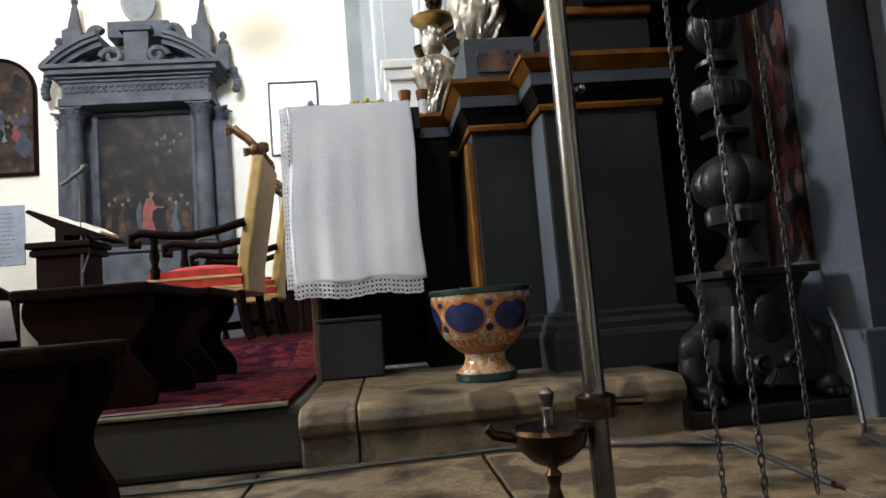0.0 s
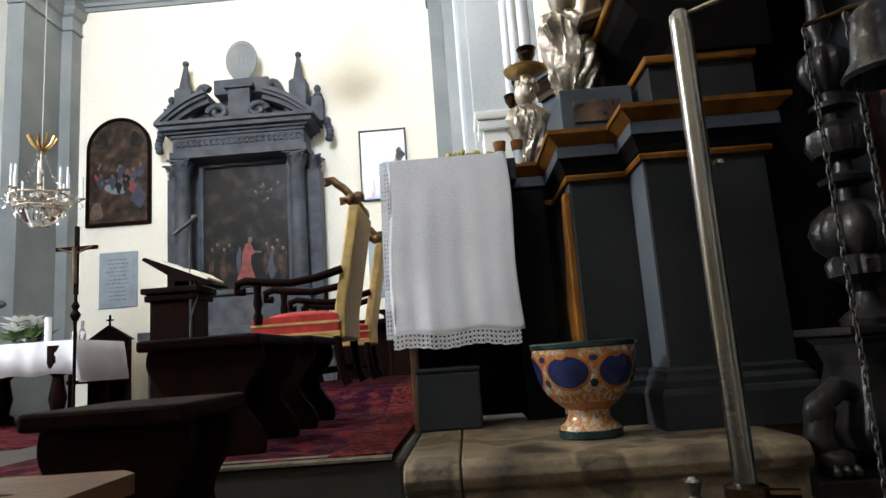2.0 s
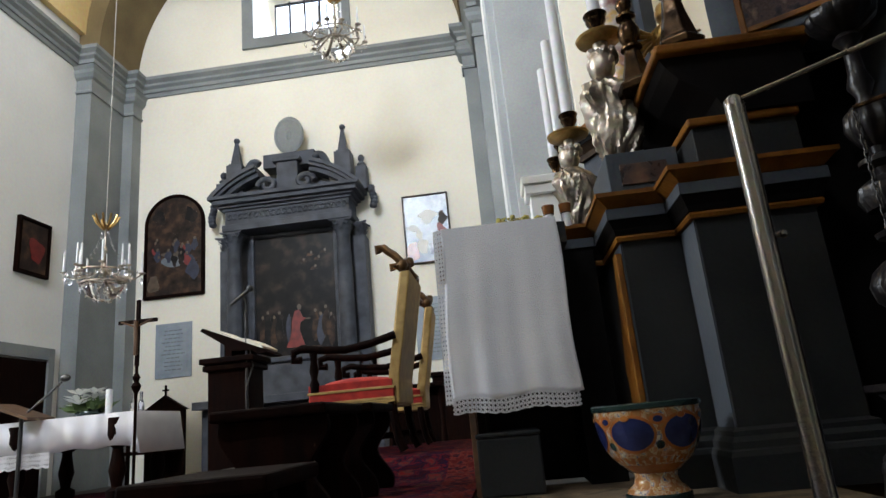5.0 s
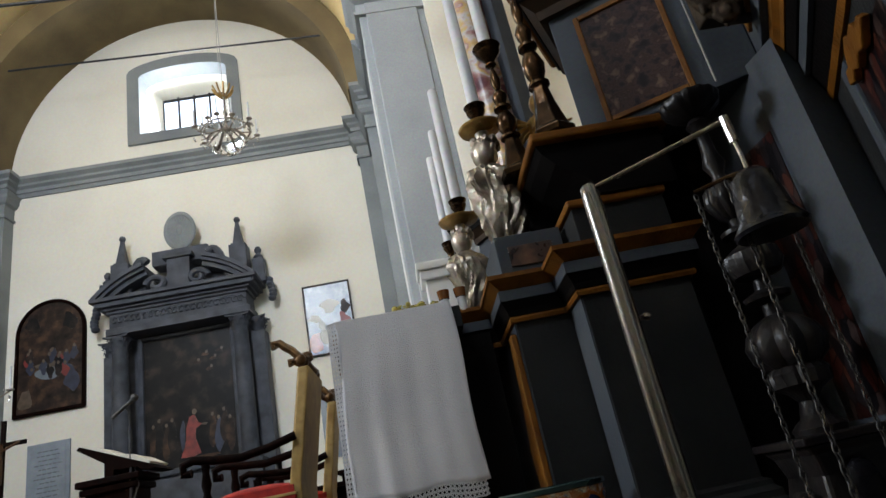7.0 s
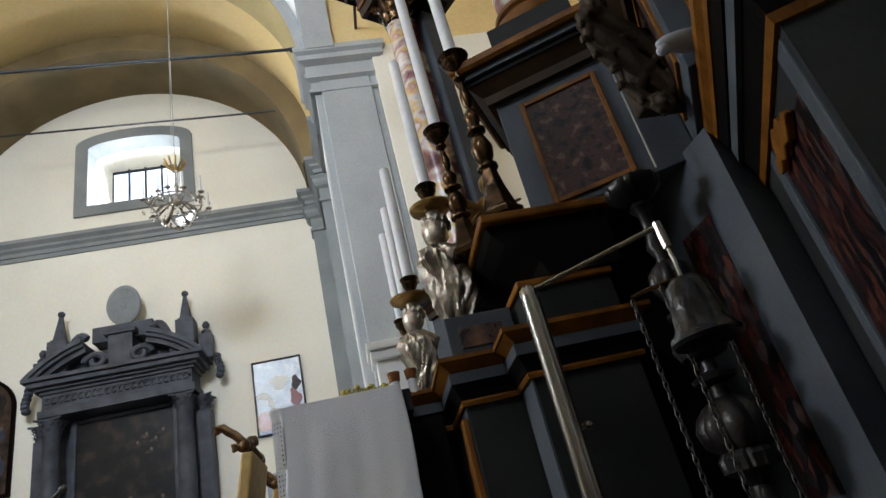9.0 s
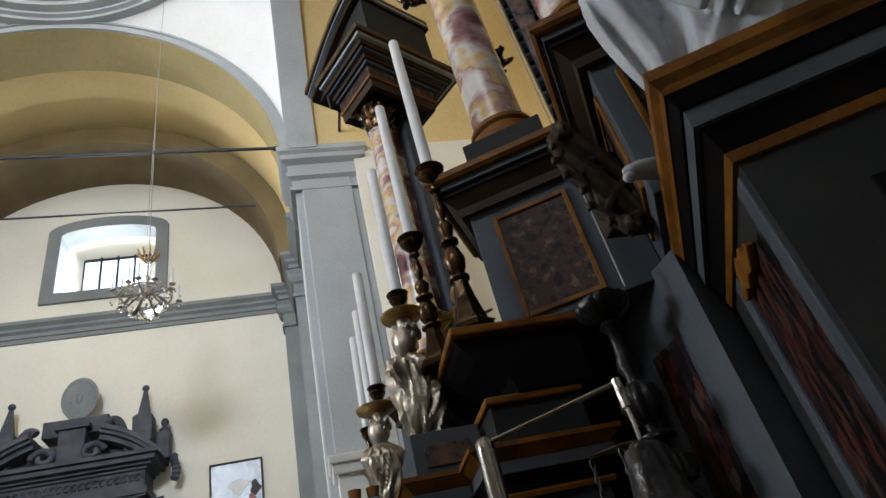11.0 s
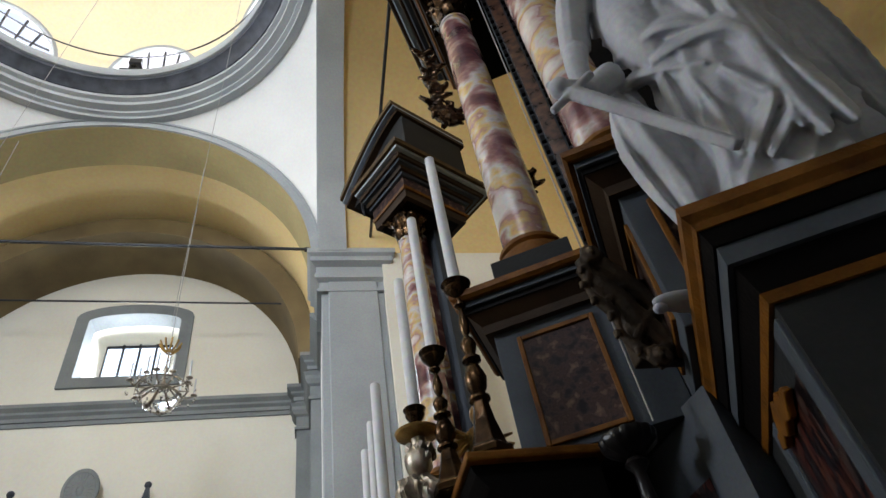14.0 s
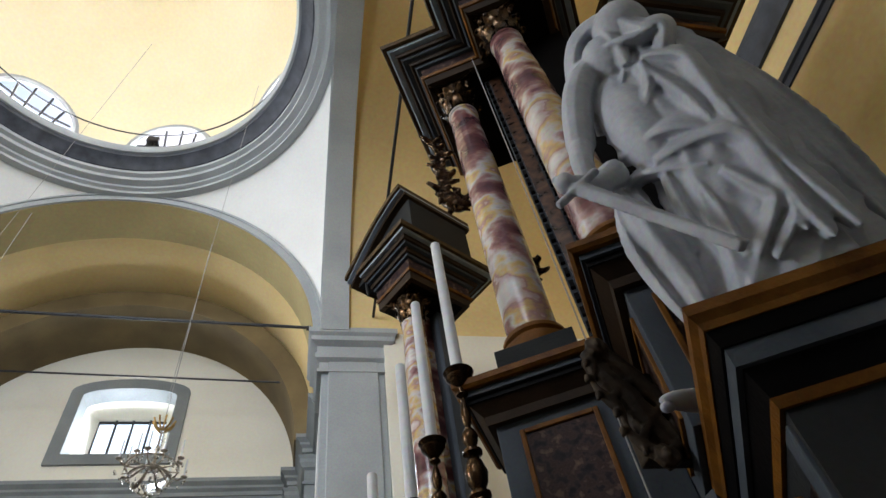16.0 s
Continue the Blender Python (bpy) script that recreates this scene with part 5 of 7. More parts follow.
bm = bm_new()
lathe(bm, BP + [(0.158, 0.272), (0.155, 0.235), (0.13, 0.155), (0.08, 0.115), (0.0, 0.11)], (0, 0, 0), 64, cap=False)
part("body", bm, MAIOLICA, bowl, "ivory glazed body", smooth=True)
bm = bm_new()
lathe(bm, [(0.166, 0.2722), (0.172, 0.276), (0.173, 0.288), (0.166, 0.292), (0.157, 0.29), (0.157, 0.274)], (0, 0, 0), 64, cap=False)
part("rim", bm, GLAZE_GREEN, bowl, "dark green glazed rim", smooth=True)


def bowl_r(z):
    for (r0, z0), (r1, z1) in zip(BP, BP[1:]):
        if z <= z1:
            return r0 + (r1 - r0) * (z - z0) / (z1 - z0)
    return BP[-1][0]


def decal(az, z, da, dz, material, name, off=0.0015, label=""):
    bm = bm_new()
    def at(a, zz):
        r = bowl_r(max(0.113, zz)) + off
        return bm.verts.new((r * math.cos(radians(a)), r * math.sin(radians(a)), zz))
    rings = [[at(az + da * k * math.cos(2 * math.pi * i / 24), z + dz * k * math.sin(2 * math.pi * i / 24)) for i in range(24)] for k in (1, 0.66, 0.33)]
    c = at(az, z)
    for p, q in zip(rings, rings[1:]):
        for i in range(24):
            bm.faces.new((p[i], p[(i + 1) % 24], q[(i + 1) % 24], q[i]))
    for i in range(24):
        bm.faces.new((rings[-1][i], rings[-1][(i + 1) % 24], c))
    part(name, bm, material, bowl, label, smooth=True)


for k in range(6):
    az = -120 + 60 * k
    decal(az, 0.203, 27.5, 0.056, GLAZE_ORANGE, "medallion_border", 0.0012, "orange scroll border")
    decal(az, 0.203, 24.5, 0.047, COBALT, "medallion", 0.0024, "cobalt blue medallion")
    decal(az + 30, 0.243, 9, 0.016, GLAZE_ORANGE, "painted_flower", 0.0022)
    decal(az + 30, 0.243, 5, 0.009, COBALT, "painted_flower", 0.003)
    decal(az - 4, 0.250, 5.5, 0.009, MAIOLICA, "painted_flower", 0.0036)
    decal(az - 4, 0.250, 4.5, 0.008, GLAZE_ORANGE, "painted_flower", 0.0044)
    decal(az + 30, 0.17, 5, 0.012, GLAZE_GREEN, "painted_leaf", 0.0022)
for k in range(36):
    decal(10 * k, 0.126, 2.6, 0.010, GLAZE_ORANGE, "petal_stroke", 0.0016)

# lamp stand close to the camera: steel pole, arm with bell, oil lamp
stand = thing("bell_stand", "polished steel pole with a bracket, small bell and oil lamp", "stand", (0.036, 0.735, FLOOR + 0.004))
bm = bm_new()
lathe(bm, [(0.011, 0.03), (0.011, 0.76), (0.0105, 0.772), (0.006, 0.777)], (0, 0, 0), 24)
part("pole", bm, STEEL, stand, smooth=True)
bm = bm_new()
lathe(bm, [(0.10, 0.0), (0.105, 0.006), (0.10, 0.014), (0.03, 0.022), (0.016, 0.04), (0.012, 0.05)], (0, 0, 0), 32)
part("base", bm, BRONZE, stand, smooth=True)
bm = bm_new()
tube(bm, [(0.0, 0, 0.770), (0.045, -0.036, 0.772), (0.09, -0.074, 0.774), (0.128, -0.105, 0.776)], 0.003, 8)
part("arm", bm, STEEL, stand, "thin steel arm", smooth=True)
bm = bm_new()
tube(bm, [(0.128, -0.105, 0.780), (0.128, -0.106, 0.748)], 0.005, 8)
tube(bm, [(0.128, -0.106, 0.750), (0.127, -0.110, 0.730), (0.124, -0.114, 0.706)], 0.0025, 6)
part("hook", bm, STEEL, stand)
bm = bm_new()
lathe(bm, [(0.0, 0.071), (0.012, 0.069), (0.021, 0.060), (0.024, 0.038), (0.027, 0.018), (0.036, 0.004), (0.034, 0.0), (0.023, 0.015), (0.0, 0.050)], (0.124, -0.114, 0.640), 32, cap=False)
part("bell", bm, BLACK_METAL, stand, "small dark polished bell", smooth=True)
bm = bm_new()
blob(bm, (0.018, -0.004, 0.606), 0.005, 2)
tube(bm, [(0.008, -0.002, 0.606), (0.018, -0.004, 0.606)], 0.003, 6)
part("set_screw", bm, STEEL, stand, smooth=True)
bm = bm_new()
lathe(bm, [(0.013, 0.27), (0.02, 0.272), (0.02, 0.292), (0.013, 0.295)], (0, 0, 0), 20)
tube(bm, [(0.018, 0, 0.284), (0.045, -0.01, 0.284)], 0.005, 8)
tube(bm, [(-0.012, 0, 0.262), (-0.03, 0, 0.262), (-0.06, 0, 0.258)], 0.006, 8)
part("clamp", bm, BRONZE, stand, "worn brass clamp", smooth=True)
bm = bm_new()
lathe(bm, [(0.004, 0.18), (0.009, 0.195), (0.005, 0.21), (0.008, 0.222), (0.004, 0.228), (0.02, 0.236), (0.034, 0.25), (0.037, 0.264), (0.034, 0.268), (0.0, 0.266)], (-0.05, -0.004, 0), 28)
tube(bm, [(-0.08, -0.004, 0.258), (-0.105, -0.004, 0.264), (-0.112, -0.004, 0.272)], 0.005, 8)
part("oil_lamp", bm, BRONZE, stand, "dark bronze oil lamp", smooth=True)
bm = bm_new()
lathe(bm, [(0.006, 0.268), (0.007, 0.285), (0.005, 0.287), (0.008, 0.30), (0.003, 0.305)], (-0.05, -0.004, 0), 16)
part("lamp_finial", bm, STEEL, stand, smooth=True)


def chain(top, length, link, name="hanging_chain"):
    ob = thing(name, "thin dark metal chain hanging beside the lamp stand", "chain", top, group="hanging chains")
    n = int(length / (link * 1.45))
    me = None
    for i in range(n):
        if me is None:
            bm = bm_new()
            pts = [(0.45 * link * math.cos(2 * math.pi * k / 10), 0, link * math.sin(2 * math.pi * k / 10)) for k in range(11)]
            tube(bm, pts, link * 0.17, 5)
            p = part("chain_link", bm, CHAIN_METAL, ob, smooth=True)
            me = p.data
        else:
            p = new("chain_link", me)
            p.parent = ob
        p.matrix_basis = pose(0, 0, -link * 1.45 * (i + 0.5), 0, 0, 90 * (i % 2))
    return ob


chain((0.122, 0.665, 0.545), 0.60, 0.0052)
chain((0.146, 0.640, 0.545), 0.62, 0.0062)
chain((0.200, 0.650, 0.53), 0.50, 0.0050)
# the chains hang from a small ring bracket on the stand
bm = bm_new()
tube(bm, [(0.086, -0.07, 0.714), (0.110, -0.095, 0.714), (0.164, -0.085, 0.700)], 0.0025, 6)
tube(bm, [(0.110, -0.095, 0.714), (0.118, -0.105, 0.712), (0.124, -0.114, 0.708)], 0.0025, 6)
part("chain_bracket", bm, BRONZE, stand)

# candlesticks with tall candles, and candle-bearing busts
def candlestick(x, y, z0, z1, zc, r=0.055, lab="turned dark bronze altar candlestick with a tall white candle"):
    ob = thing("candlestick", lab, "candlestick", (x, y, z0), group="altar candlesticks")
    h = z1 - z0
    if h > 0.4:
        bm = bm_new()
        rows = []
        for z, w in ((0.0, 0.085), (0.03, 0.09), (0.045, 0.07), (0.12 * h + 0.05, 0.045), (0.30 * h, 0.03)):
            rows.append([(w * math.cos(radians(90 + 60 * k + (30 if k % 2 else 0) * 0)), w * math.sin(radians(90 + 60 * k)), z) for k in range(6)])
        q = loft(bm, rows)
        bm.faces.new(q[0][::-1]), bm.faces.new(q[-1])
        part("foot", bm, BRONZE, ob, bevel=0.005)
        prof = [(0.03, 0.27 * h), (0.05, 0.29 * h), (0.05, 0.305 * h), (0.028, 0.32 * h), (0.046, 0.36 * h), (0.054, 0.41 * h), (0.036, 0.47 * h), (0.022, 0.495 * h), (0.046, 0.51 * h), (0.046, 0.525 * h), (0.02, 0.54 * h), (0.034, 0.575 * h), (0.040, 0.61 * h), (0.026, 0.645 * h), (0.013, 0.665 * h), (0.022, 0.69 * h), (0.027, 0.74 * h), (0.018, 0.80 * h), (0.011, 0.84 * h), (0.030, 0.86 * h), (0.030, 0.872 * h), (0.011, 0.89 * h), (0.02, 0.94 * h)]
    else:
        prof = [(0.035, 0.0), (0.035, 0.02), (0.018, 0.05), (0.028, 0.4 * h), (0.016, 0.6 * h), (0.024, 0.8 * h), (0.018, 0.94 * h)]
    bm = bm_new()
    lathe(bm, [(q * 0.86, z) for q, z in prof], (0, 0, 0), 24)
    part("stem", bm, BRONZE, ob, "turned bronze stem", smooth=True)
    bm = bm_new()
    lathe(bm, [(0.016, h - 0.075), (0.022, h - 0.07), (r * 0.55, h - 0.058), (r * 0.95, h - 0.030), (r * 1.0, h - 0.022), (r * 0.9, h - 0.016), (r * 1.1, h + 0.0), (r * 1.16, h + 0.006), (r * 1.1, h + 0.009), (r * 0.7, h - 0.012), (0.018, h - 0.012)], (0, 0, 0), 28)
    part("drip_pan", bm, BRONZE, ob, "bronze drip pan", smooth=True)
    bm = bm_new()
    L = zc - z0
    lathe(bm, [(0.028, h - 0.011), (0.0272, (h + L) / 2), (0.0262, L - 0.008), (0.021, L), (0.003, L + 0.003)], (0, 0, 0), 20)
    c = part("candle", bm, WAX, ob, "white wax candle", smooth=True)
    bm = bm_new()
    tube(bm, [(0, 0, L), (0.001, 0, L + 0.014)], 0.0016, 5)
    part("wick", bm, RUBBER, c)
    return ob


candlestick(0.48, 2.13, 1.463, 2.30, 3.25, 0.06)
candlestick(0.385, 2.40, 1.463, 2.13, 3.05, 0.056)
candlestick(0.29, 2.52, 1.80, 1.91, 2.70, 0.045, "short bronze candlestick with a tall candle on a gilt tray")
candlestick(0.165, 2.9, 1.535, 1.64, 2.31, 0.04, "short bronze candlestick with a slender white candle")
candlestick(0.19, 3.54, 1.48, 1.79, 2.46, 0.04, "short bronze candlestick with a slender white candle")
candlestick(0.155, 3.64, 1.45, 1.72, 2.33, 0.04, "short bronze candlestick with a slender white candle")


def bust(x, y, z, k, gold=True):
    ob = thing("candle_bearer_stand", "gilt tray carried over a silvered bust", "candle stand", (x, y, z))
    bm = bm_new()
    lathe(bm, [(0.02, 0.0), (0.05, 0.006), (0.095, 0.02), (0.10, 0.03), (0.09, 0.034), (0.0, 0.03)], (0, 0, 0.55 * k), 32, flute=lambda a, zz: 0.03 * math.sin(16 * a))
    part("tray", bm, GOLD, ob, "round gilt tray", smooth=True)
    bm = bm_new()
    box(bm, -0.07, 0.07, -0.06, 0.06, 0.0, 0.035)
    part("foot", bm, PAINT_BLUE, ob, bevel=0.005)
    bm = bm_new()
    draped(bm, lambda t: (0.0 + 0.01 * math.sin(4 * t), 0.0, (0.037 + 0.36 * t) * k), lambda t: ease([(0, 0.055), (0.35, 0.075), (0.75, 0.10), (0.92, 0.075), (1, 0.035)], t) * k, lambda t: ease([(0, 0.045), (0.5, 0.07), (0.8, 0.075), (1, 0.03)], t) * k, 0.4, ((4, 0.25, 0.6), (8, 0.18, -0.6)), int(x * 100), 40, 70)
    blob(bm, (-0.012 * k, -0.012 * k, 0.45 * k), (0.052 * k, 0.058 * k, 0.072 * k), 3)
    for i in range(16):
        a = 0.39 * i
        blob(bm, (0.045 * k * math.cos(a), 0.05 * k * math.sin(a), (0.48 + 0.025 * math.sin(i * 2.3)) * k), (0.022 * k, 0.022 * k, 0.026 * k), 1)
    tube(bm, [(0, 0, 0.40 * k), (0, 0, 0.551 * k)], 0.03 * k, 10)
    tagged(part("bust_statue", bm, SILVER, None, "", True), "silvered draped bust carrying a gilt tray", "statue").matrix_world = pose(x, y, z)


bust(0.29, 2.52, 1.167, 1.10)
bust(0.15, 2.9, 1.0065, 0.92)
bm = bm_new()
draped(bm, lambda t: (0.0, 0.0, 0.30 * t), lambda t: ease([(0, 0.05), (0.4, 0.06), (0.8, 0.07), (1, 0.03)], t), lambda t: ease([(0, 0.045), (0.6, 0.06), (1, 0.03)], t), 0.3, ((4, 0.3, 0.6), (8, 0.2, -0.6)), 7, 36, 60)
blob(bm, (-0.01, -0.01, 0.345), (0.04, 0.042, 0.052), 3)
for s1 in (-1, 1):
    for k in range(5):
        tube(bm, [(0.04 * s1, 0.02, 0.24), (0.10 * s1, 0.03, 0.27 - 0.02 * k), (0.17 * s1, 0.02, 0.30 - 0.05 * k)], 0.014, 6, taper=lambda t: 1.2 - 0.8 * t)
tagged(part("angel_statue", bm, GOLD, None, "", True), "small gilded winged figure on the altar shelf", "statue").matrix_world = pose(0.55, 2.42, 1.4625, 0, 0, 20)
bust(0.37, 2.75, 1.20, 0.8)
bm = bm_new()
box(bm, 0.08, 0.40, 2.64, 4.2, 0.956, 1.006)
part("gradine", bm, PAINT_BLUE, retable, "pale altar gradine", bevel=0.004)
bm = bm_new()
box(bm, 0.10, 0.40, 3.25, 4.1, 1.0065, 1.45)
part("tabernacle_step", bm, PAINT_BLUE, retable, "pale stepped altar block", bevel=0.006)


# ---- side altar on the north wall ----
ap = thing("side_altarpiece", "dark grey carved stone altarpiece framing an old dark painting", "altarpiece", (-3.35, 9.5, FLOOR))
Z = -FLOOR


def ap_box(name, x0, x1, y0, z0, z1, m=DARK_STONE, label="", bevel=0.008, y1=-0.002):
    bm = bm_new()
    box(bm, x0, x1, y0, y1, z0 + Z, z1 + Z)
    return part(name, bm, m, ap, label, bevel=bevel)


ap_box("base_block", -1.3, 1.3, -0.55, FLOOR, 0.75)
ap_box("mensa", -1.35, 1.35, -0.75, 0.752, 0.86)
ap_box("predella", -1.15, 1.15, -0.42, 0.862, 1.30)
for s in (-1, 1):
    ap_box("column_pedestal", s * 0.85 - 0.17, s * 0.85 + 0.17, -0.58, 0.863, 1.28)
    ap_box("pedestal_cap", s * 0.85 - 0.19, s * 0.85 + 0.19, -0.60, 1.281, 1.335)
    ap_box("side_pilaster", s * 1.05 - 0.10, s * 1.05 + 0.10, -0.28, 0.863, 3.15)
    bm = bm_new()
    lathe(bm, [(0.15, 0), (0.155, 0.03), (0.13, 0.05), (0.125, 0.07), (0.14, 0.09), (0.12, 0.11), (0.118, 0.5), (0.115, 1.2), (0.10, 1.755), (0.108, 1.765), (0.108, 1.784)], (s * 0.85, -0.42, 1.336 + Z), 28)
    part("column", bm, DARK_STONE, ap, "plain grey stone column", smooth=True)
    capital(s * 0.85, -0.42, 3.12 + Z, 0.098, ap, DARK_STONE, 0.62)
    capital(s * 1.05, -0.2, 3.12 + Z, 0.085, ap, DARK_STONE, 0.62)
ap_box("back_slab", -1.0, 1.0, -0.16, 1.30, 3.38)
for x0, x1, z0, z1 in ((-0.70, -0.63, 1.36, 3.36), (0.63, 0.70, 1.36, 3.36), (-0.63, 0.63, 1.36, 1.44), (-0.63, 0.63, 3.30, 3.36)):
    ap_box("picture_frame", x0, x1, -0.22, z0, z1, DARK_STONE, "moulded dark stone frame", 0.02)
ap_box("canvas", -0.63, 0.63, -0.175, 1.44, 3.30, CANVAS, "darkened old canvas painting", 0)


def flat_shape(name, pts, y, m, parent, ox=0.0, oz=0.0, k=1.0):
    bm = bm_new()
    prism(bm, [(ox + k * a, oz + k * b) for a, b in pts], "y", y, y + 0.003)
    return part(name, bm, m, parent)


def oval(cx, cz, a, b, n=18, wob=0.0):
    return [(cx + a * (1 + wob * math.sin(3 * t + cx * 9)) * math.cos(t), cz + b * (1 + wob * math.sin(2 * t + cz * 7)) * math.sin(t)) for t in [2 * math.pi * i / n for i in range(n)]]


robe = [(-0.02, 2.10), (0.05, 2.12), (0.10, 2.00), (0.16, 1.98), (0.06, 1.92), (0.05, 1.80), (0.12, 1.58), (0.0, 1.55), (-0.16, 1.56), (-0.08, 1.78), (-0.07, 1.95)]
for pts, m in ((robe, PAINT_RED), (oval(0.05, 2.16, 0.032, 0.042), PAINT_FLESH), (oval(-0.12, 1.85, 0.035, 0.22, wob=0.2), PAINT_NAVY), (oval(0.18, 1.97, 0.045, 0.014), PAINT_FLESH), (oval(0.16, 1.53, 0.22, 0.025), CANVAS_BROWN)):
    flat_shape("painted_patch", pts, -0.182, m, ap, 0, Z)
rnd = random.Random(31)
for k, (x, z) in enumerate([(-0.52, 2.05), (-0.44, 2.12), (-0.34, 2.04), (-0.26, 2.10), (0.30, 2.08), (0.38, 2.02), (0.46, 2.12), (0.54, 2.0)]):
    flat_shape("painted_patch", oval(x, z - 0.24, 0.06, 0.22, wob=0.2), -0.1815 - 0.0003 * k, rnd.choice((CANVAS_BROWN, CANVAS, PAINT_NAVY)), ap, 0, Z)
    flat_shape("painted_patch", oval(x, z, 0.02, 0.028), -0.1855 - 0.0002 * k, PAINT_FLESH, ap, 0, Z)
for k, (x, z) in enumerate([(0.12, 2.86), (0.24, 2.96), (0.36, 2.88), (0.46, 2.98), (0.30, 2.74)]):
    flat_shape("painted_patch", oval(x, z, 0.05, 0.03, wob=0.3), -0.182 - 0.0003 * k, CANVAS_BROWN, ap, 0, Z)
    flat_shape("painted_patch", oval(x + 0.03, z + 0.03, 0.018, 0.024), -0.1845 - 0.0002 * k, PAINT_FLESH, ap, 0, Z)
ap_box("architrave", -1.02, 1.02, -0.50, 3.385, 3.49)
ap_box("frieze", -0.98, 0.98, -0.47, 3.491, 3.705, DARK_STONE, "carved foliage frieze")
for i in range(22):
    bm = bm_new()
    x = -0.90 + 1.80 * i / 21
    tube(bm, [(x + 0.055 * (1 - t / 8) * math.cos(t * (1 if i % 2 else -1)), -0.485, 3.60 + Z + 0.07 * (1 - t / 8) * math.sin(t)) for t in [0.5 * k for k in range(12)]], 0.014, 5)
    part("frieze_scroll", bm, DARK_STONE, ap, "carved scrolling leaves", smooth=True)
for o, z0, z1 in ((0.03, 3.706, 3.75), (0.08, 3.751, 3.79), (0.15, 3.791, 3.86), (0.20, 3.861, 3.92)):
    ap_box("cornice_course", -0.98 - o, 0.98 + o, -0.47 - o, z0, z1)
# segmental broken pediment
for r0, r1, yo in ((1.43, 1.50, -0.56), (1.50, 1.55, -0.62), (1.55, 1.61, -0.66)):
    for s in (-1, 1):
        bm = bm_new()
        a0, a1 = (43.5, 74)
        inn = [(s * r0 * math.cos(radians(a0 + (a1 - a0) * i / 12)), 2.82 + Z + r0 * math.sin(radians(a0 + (a1 - a0) * i / 12))) for i in range(13)]
        out = [(s * r1 * math.cos(radians(a0 + (a1 - a0) * i / 12)), 2.82 + Z + r1 * math.sin(radians(a0 + (a1 - a0) * i / 12))) for i in range(13)]
        prism_ring(bm, inn, out, "y", yo, -0.01)
        part("curved_pediment", bm, DARK_STONE, ap, "curved broken pediment arm")
bm = bm_new()
prism(bm, [(-1.10, 3.925 + Z)] + [(1.42 * -math.cos(radians(52 + 76 * i / 14)), 2.82 + Z + 1.42 * math.sin(radians(52 + 76 * i / 14))) for i in range(15)] + [(1.10, 3.925 + Z)], "y", -0.34, -0.01)
part("tympanum", bm, DARK_STONE, ap)
for s in (-1, 1):
    bm = bm_new()
    tube(bm, [(s * (0.30 + 0.16 * (1 - t / 9) * math.cos(t)), -0.46, 4.07 + Z + 0.13 * (1 - t / 9) * math.sin(t)) for t in [0.45 * k for k in range(17)]], 0.045, 8)
    part("volute", bm, DARK_STONE, ap, "carved volute", smooth=True)
    bm = bm_new()
    tube(bm, [(s * (0.45 + 0.035 * k), -0.4, 4.46 + Z + 0.10 * math.sin(k * 0.42) - 0.006 * k * k) for k in range(11)], 0.06, 8)
    part("upper_scroll", bm, DARK_STONE, ap, smooth=True)
    ap_box("obelisk_base", s * 0.88 - 0.13, s * 0.88 + 0.13, -0.36, 4.16, 4.54, y1=-0.10)
    bm = bm_new()
    q = loft(bm, [[(s * 0.88 + w * a, -0.23 + w * b, z + Z) for a, b in ((-1, -1), (1, -1), (1, 1), (-1, 1))] for z, w in ((4.54, 0.10), (4.57, 0.10), (4.58, 0.075), (4.96, 0.022))])
    bm.faces.new(q[0][::-1]), bm.faces.new(q[-1])
    part("obelisk", bm, DARK_STONE, ap, "small stone obelisk")
    bm = bm_new()
    blob(bm, (s * 0.88, -0.23, 5.0 + Z), 0.05, 3)
    part("ball", bm, DARK_STONE, ap, smooth=True)
    ap_box("flank_finial_block", s * 1.14 - 0.09, s * 1.14 + 0.09, -0.24, 3.905, 4.30, y1=-0.06)
    bm = bm_new()
    lathe(bm, [(0.05, 0), (0.075, 0.05), (0.03, 0.10), (0.05, 0.13), (0.055, 0.17), (0.03, 0.21)], (s * 1.14, -0.15, 4.30 + Z), 18)
    part("flank_finial", bm, DARK_STONE, ap, smooth=True)
    bm = bm_new()
    for k in range(6):
        blob(bm, (s * (1.30 + 0.02 * math.sin(k)), -0.2, 3.62 + Z + 0.06 * k), (0.06, 0.07, 0.05), 2)
    part("flank_carving", bm, DARK_STONE, ap, smooth=True)
ap_box("central_block", -0.17, 0.17, -0.40, 4.00, 4.46)
ap_box("central_cap", -0.22, 0.22, -0.44, 4.461, 4.53)
ap_box("upper_plinth", -0.42, 0.42, -0.30, 4.42, 4.66)
bm = bm_new()
prof = [(0.235, 0.0), (0.245, 0.012), (0.245, 0.035), (0.235, 0.045), (0.20, 0.05), (0.19, 0.04), (0.0, 0.045)]
lathe(bm, prof, (0, 0, 0), 48)
for i in range(24):
    a = 2 * math.pi * i / 24
    tube(bm, [(0.10 * math.cos(a), 0.10 * math.sin(a), 0.046), (0.18 * math.cos(a), 0.18 * math.sin(a), 0.046)], 0.007, 4)
blob(bm, (0, 0, 0.045), (0.05, 0.07, 0.02), 2)
for v in bm.verts:
    v.co = Vector((v.co.x, -0.22 - v.co.z, v.co.y * 1.32 + 4.98 + Z))
part("medallion", bm, GREY_STONE, ap, "oval carved sunburst medallion", smooth=True)

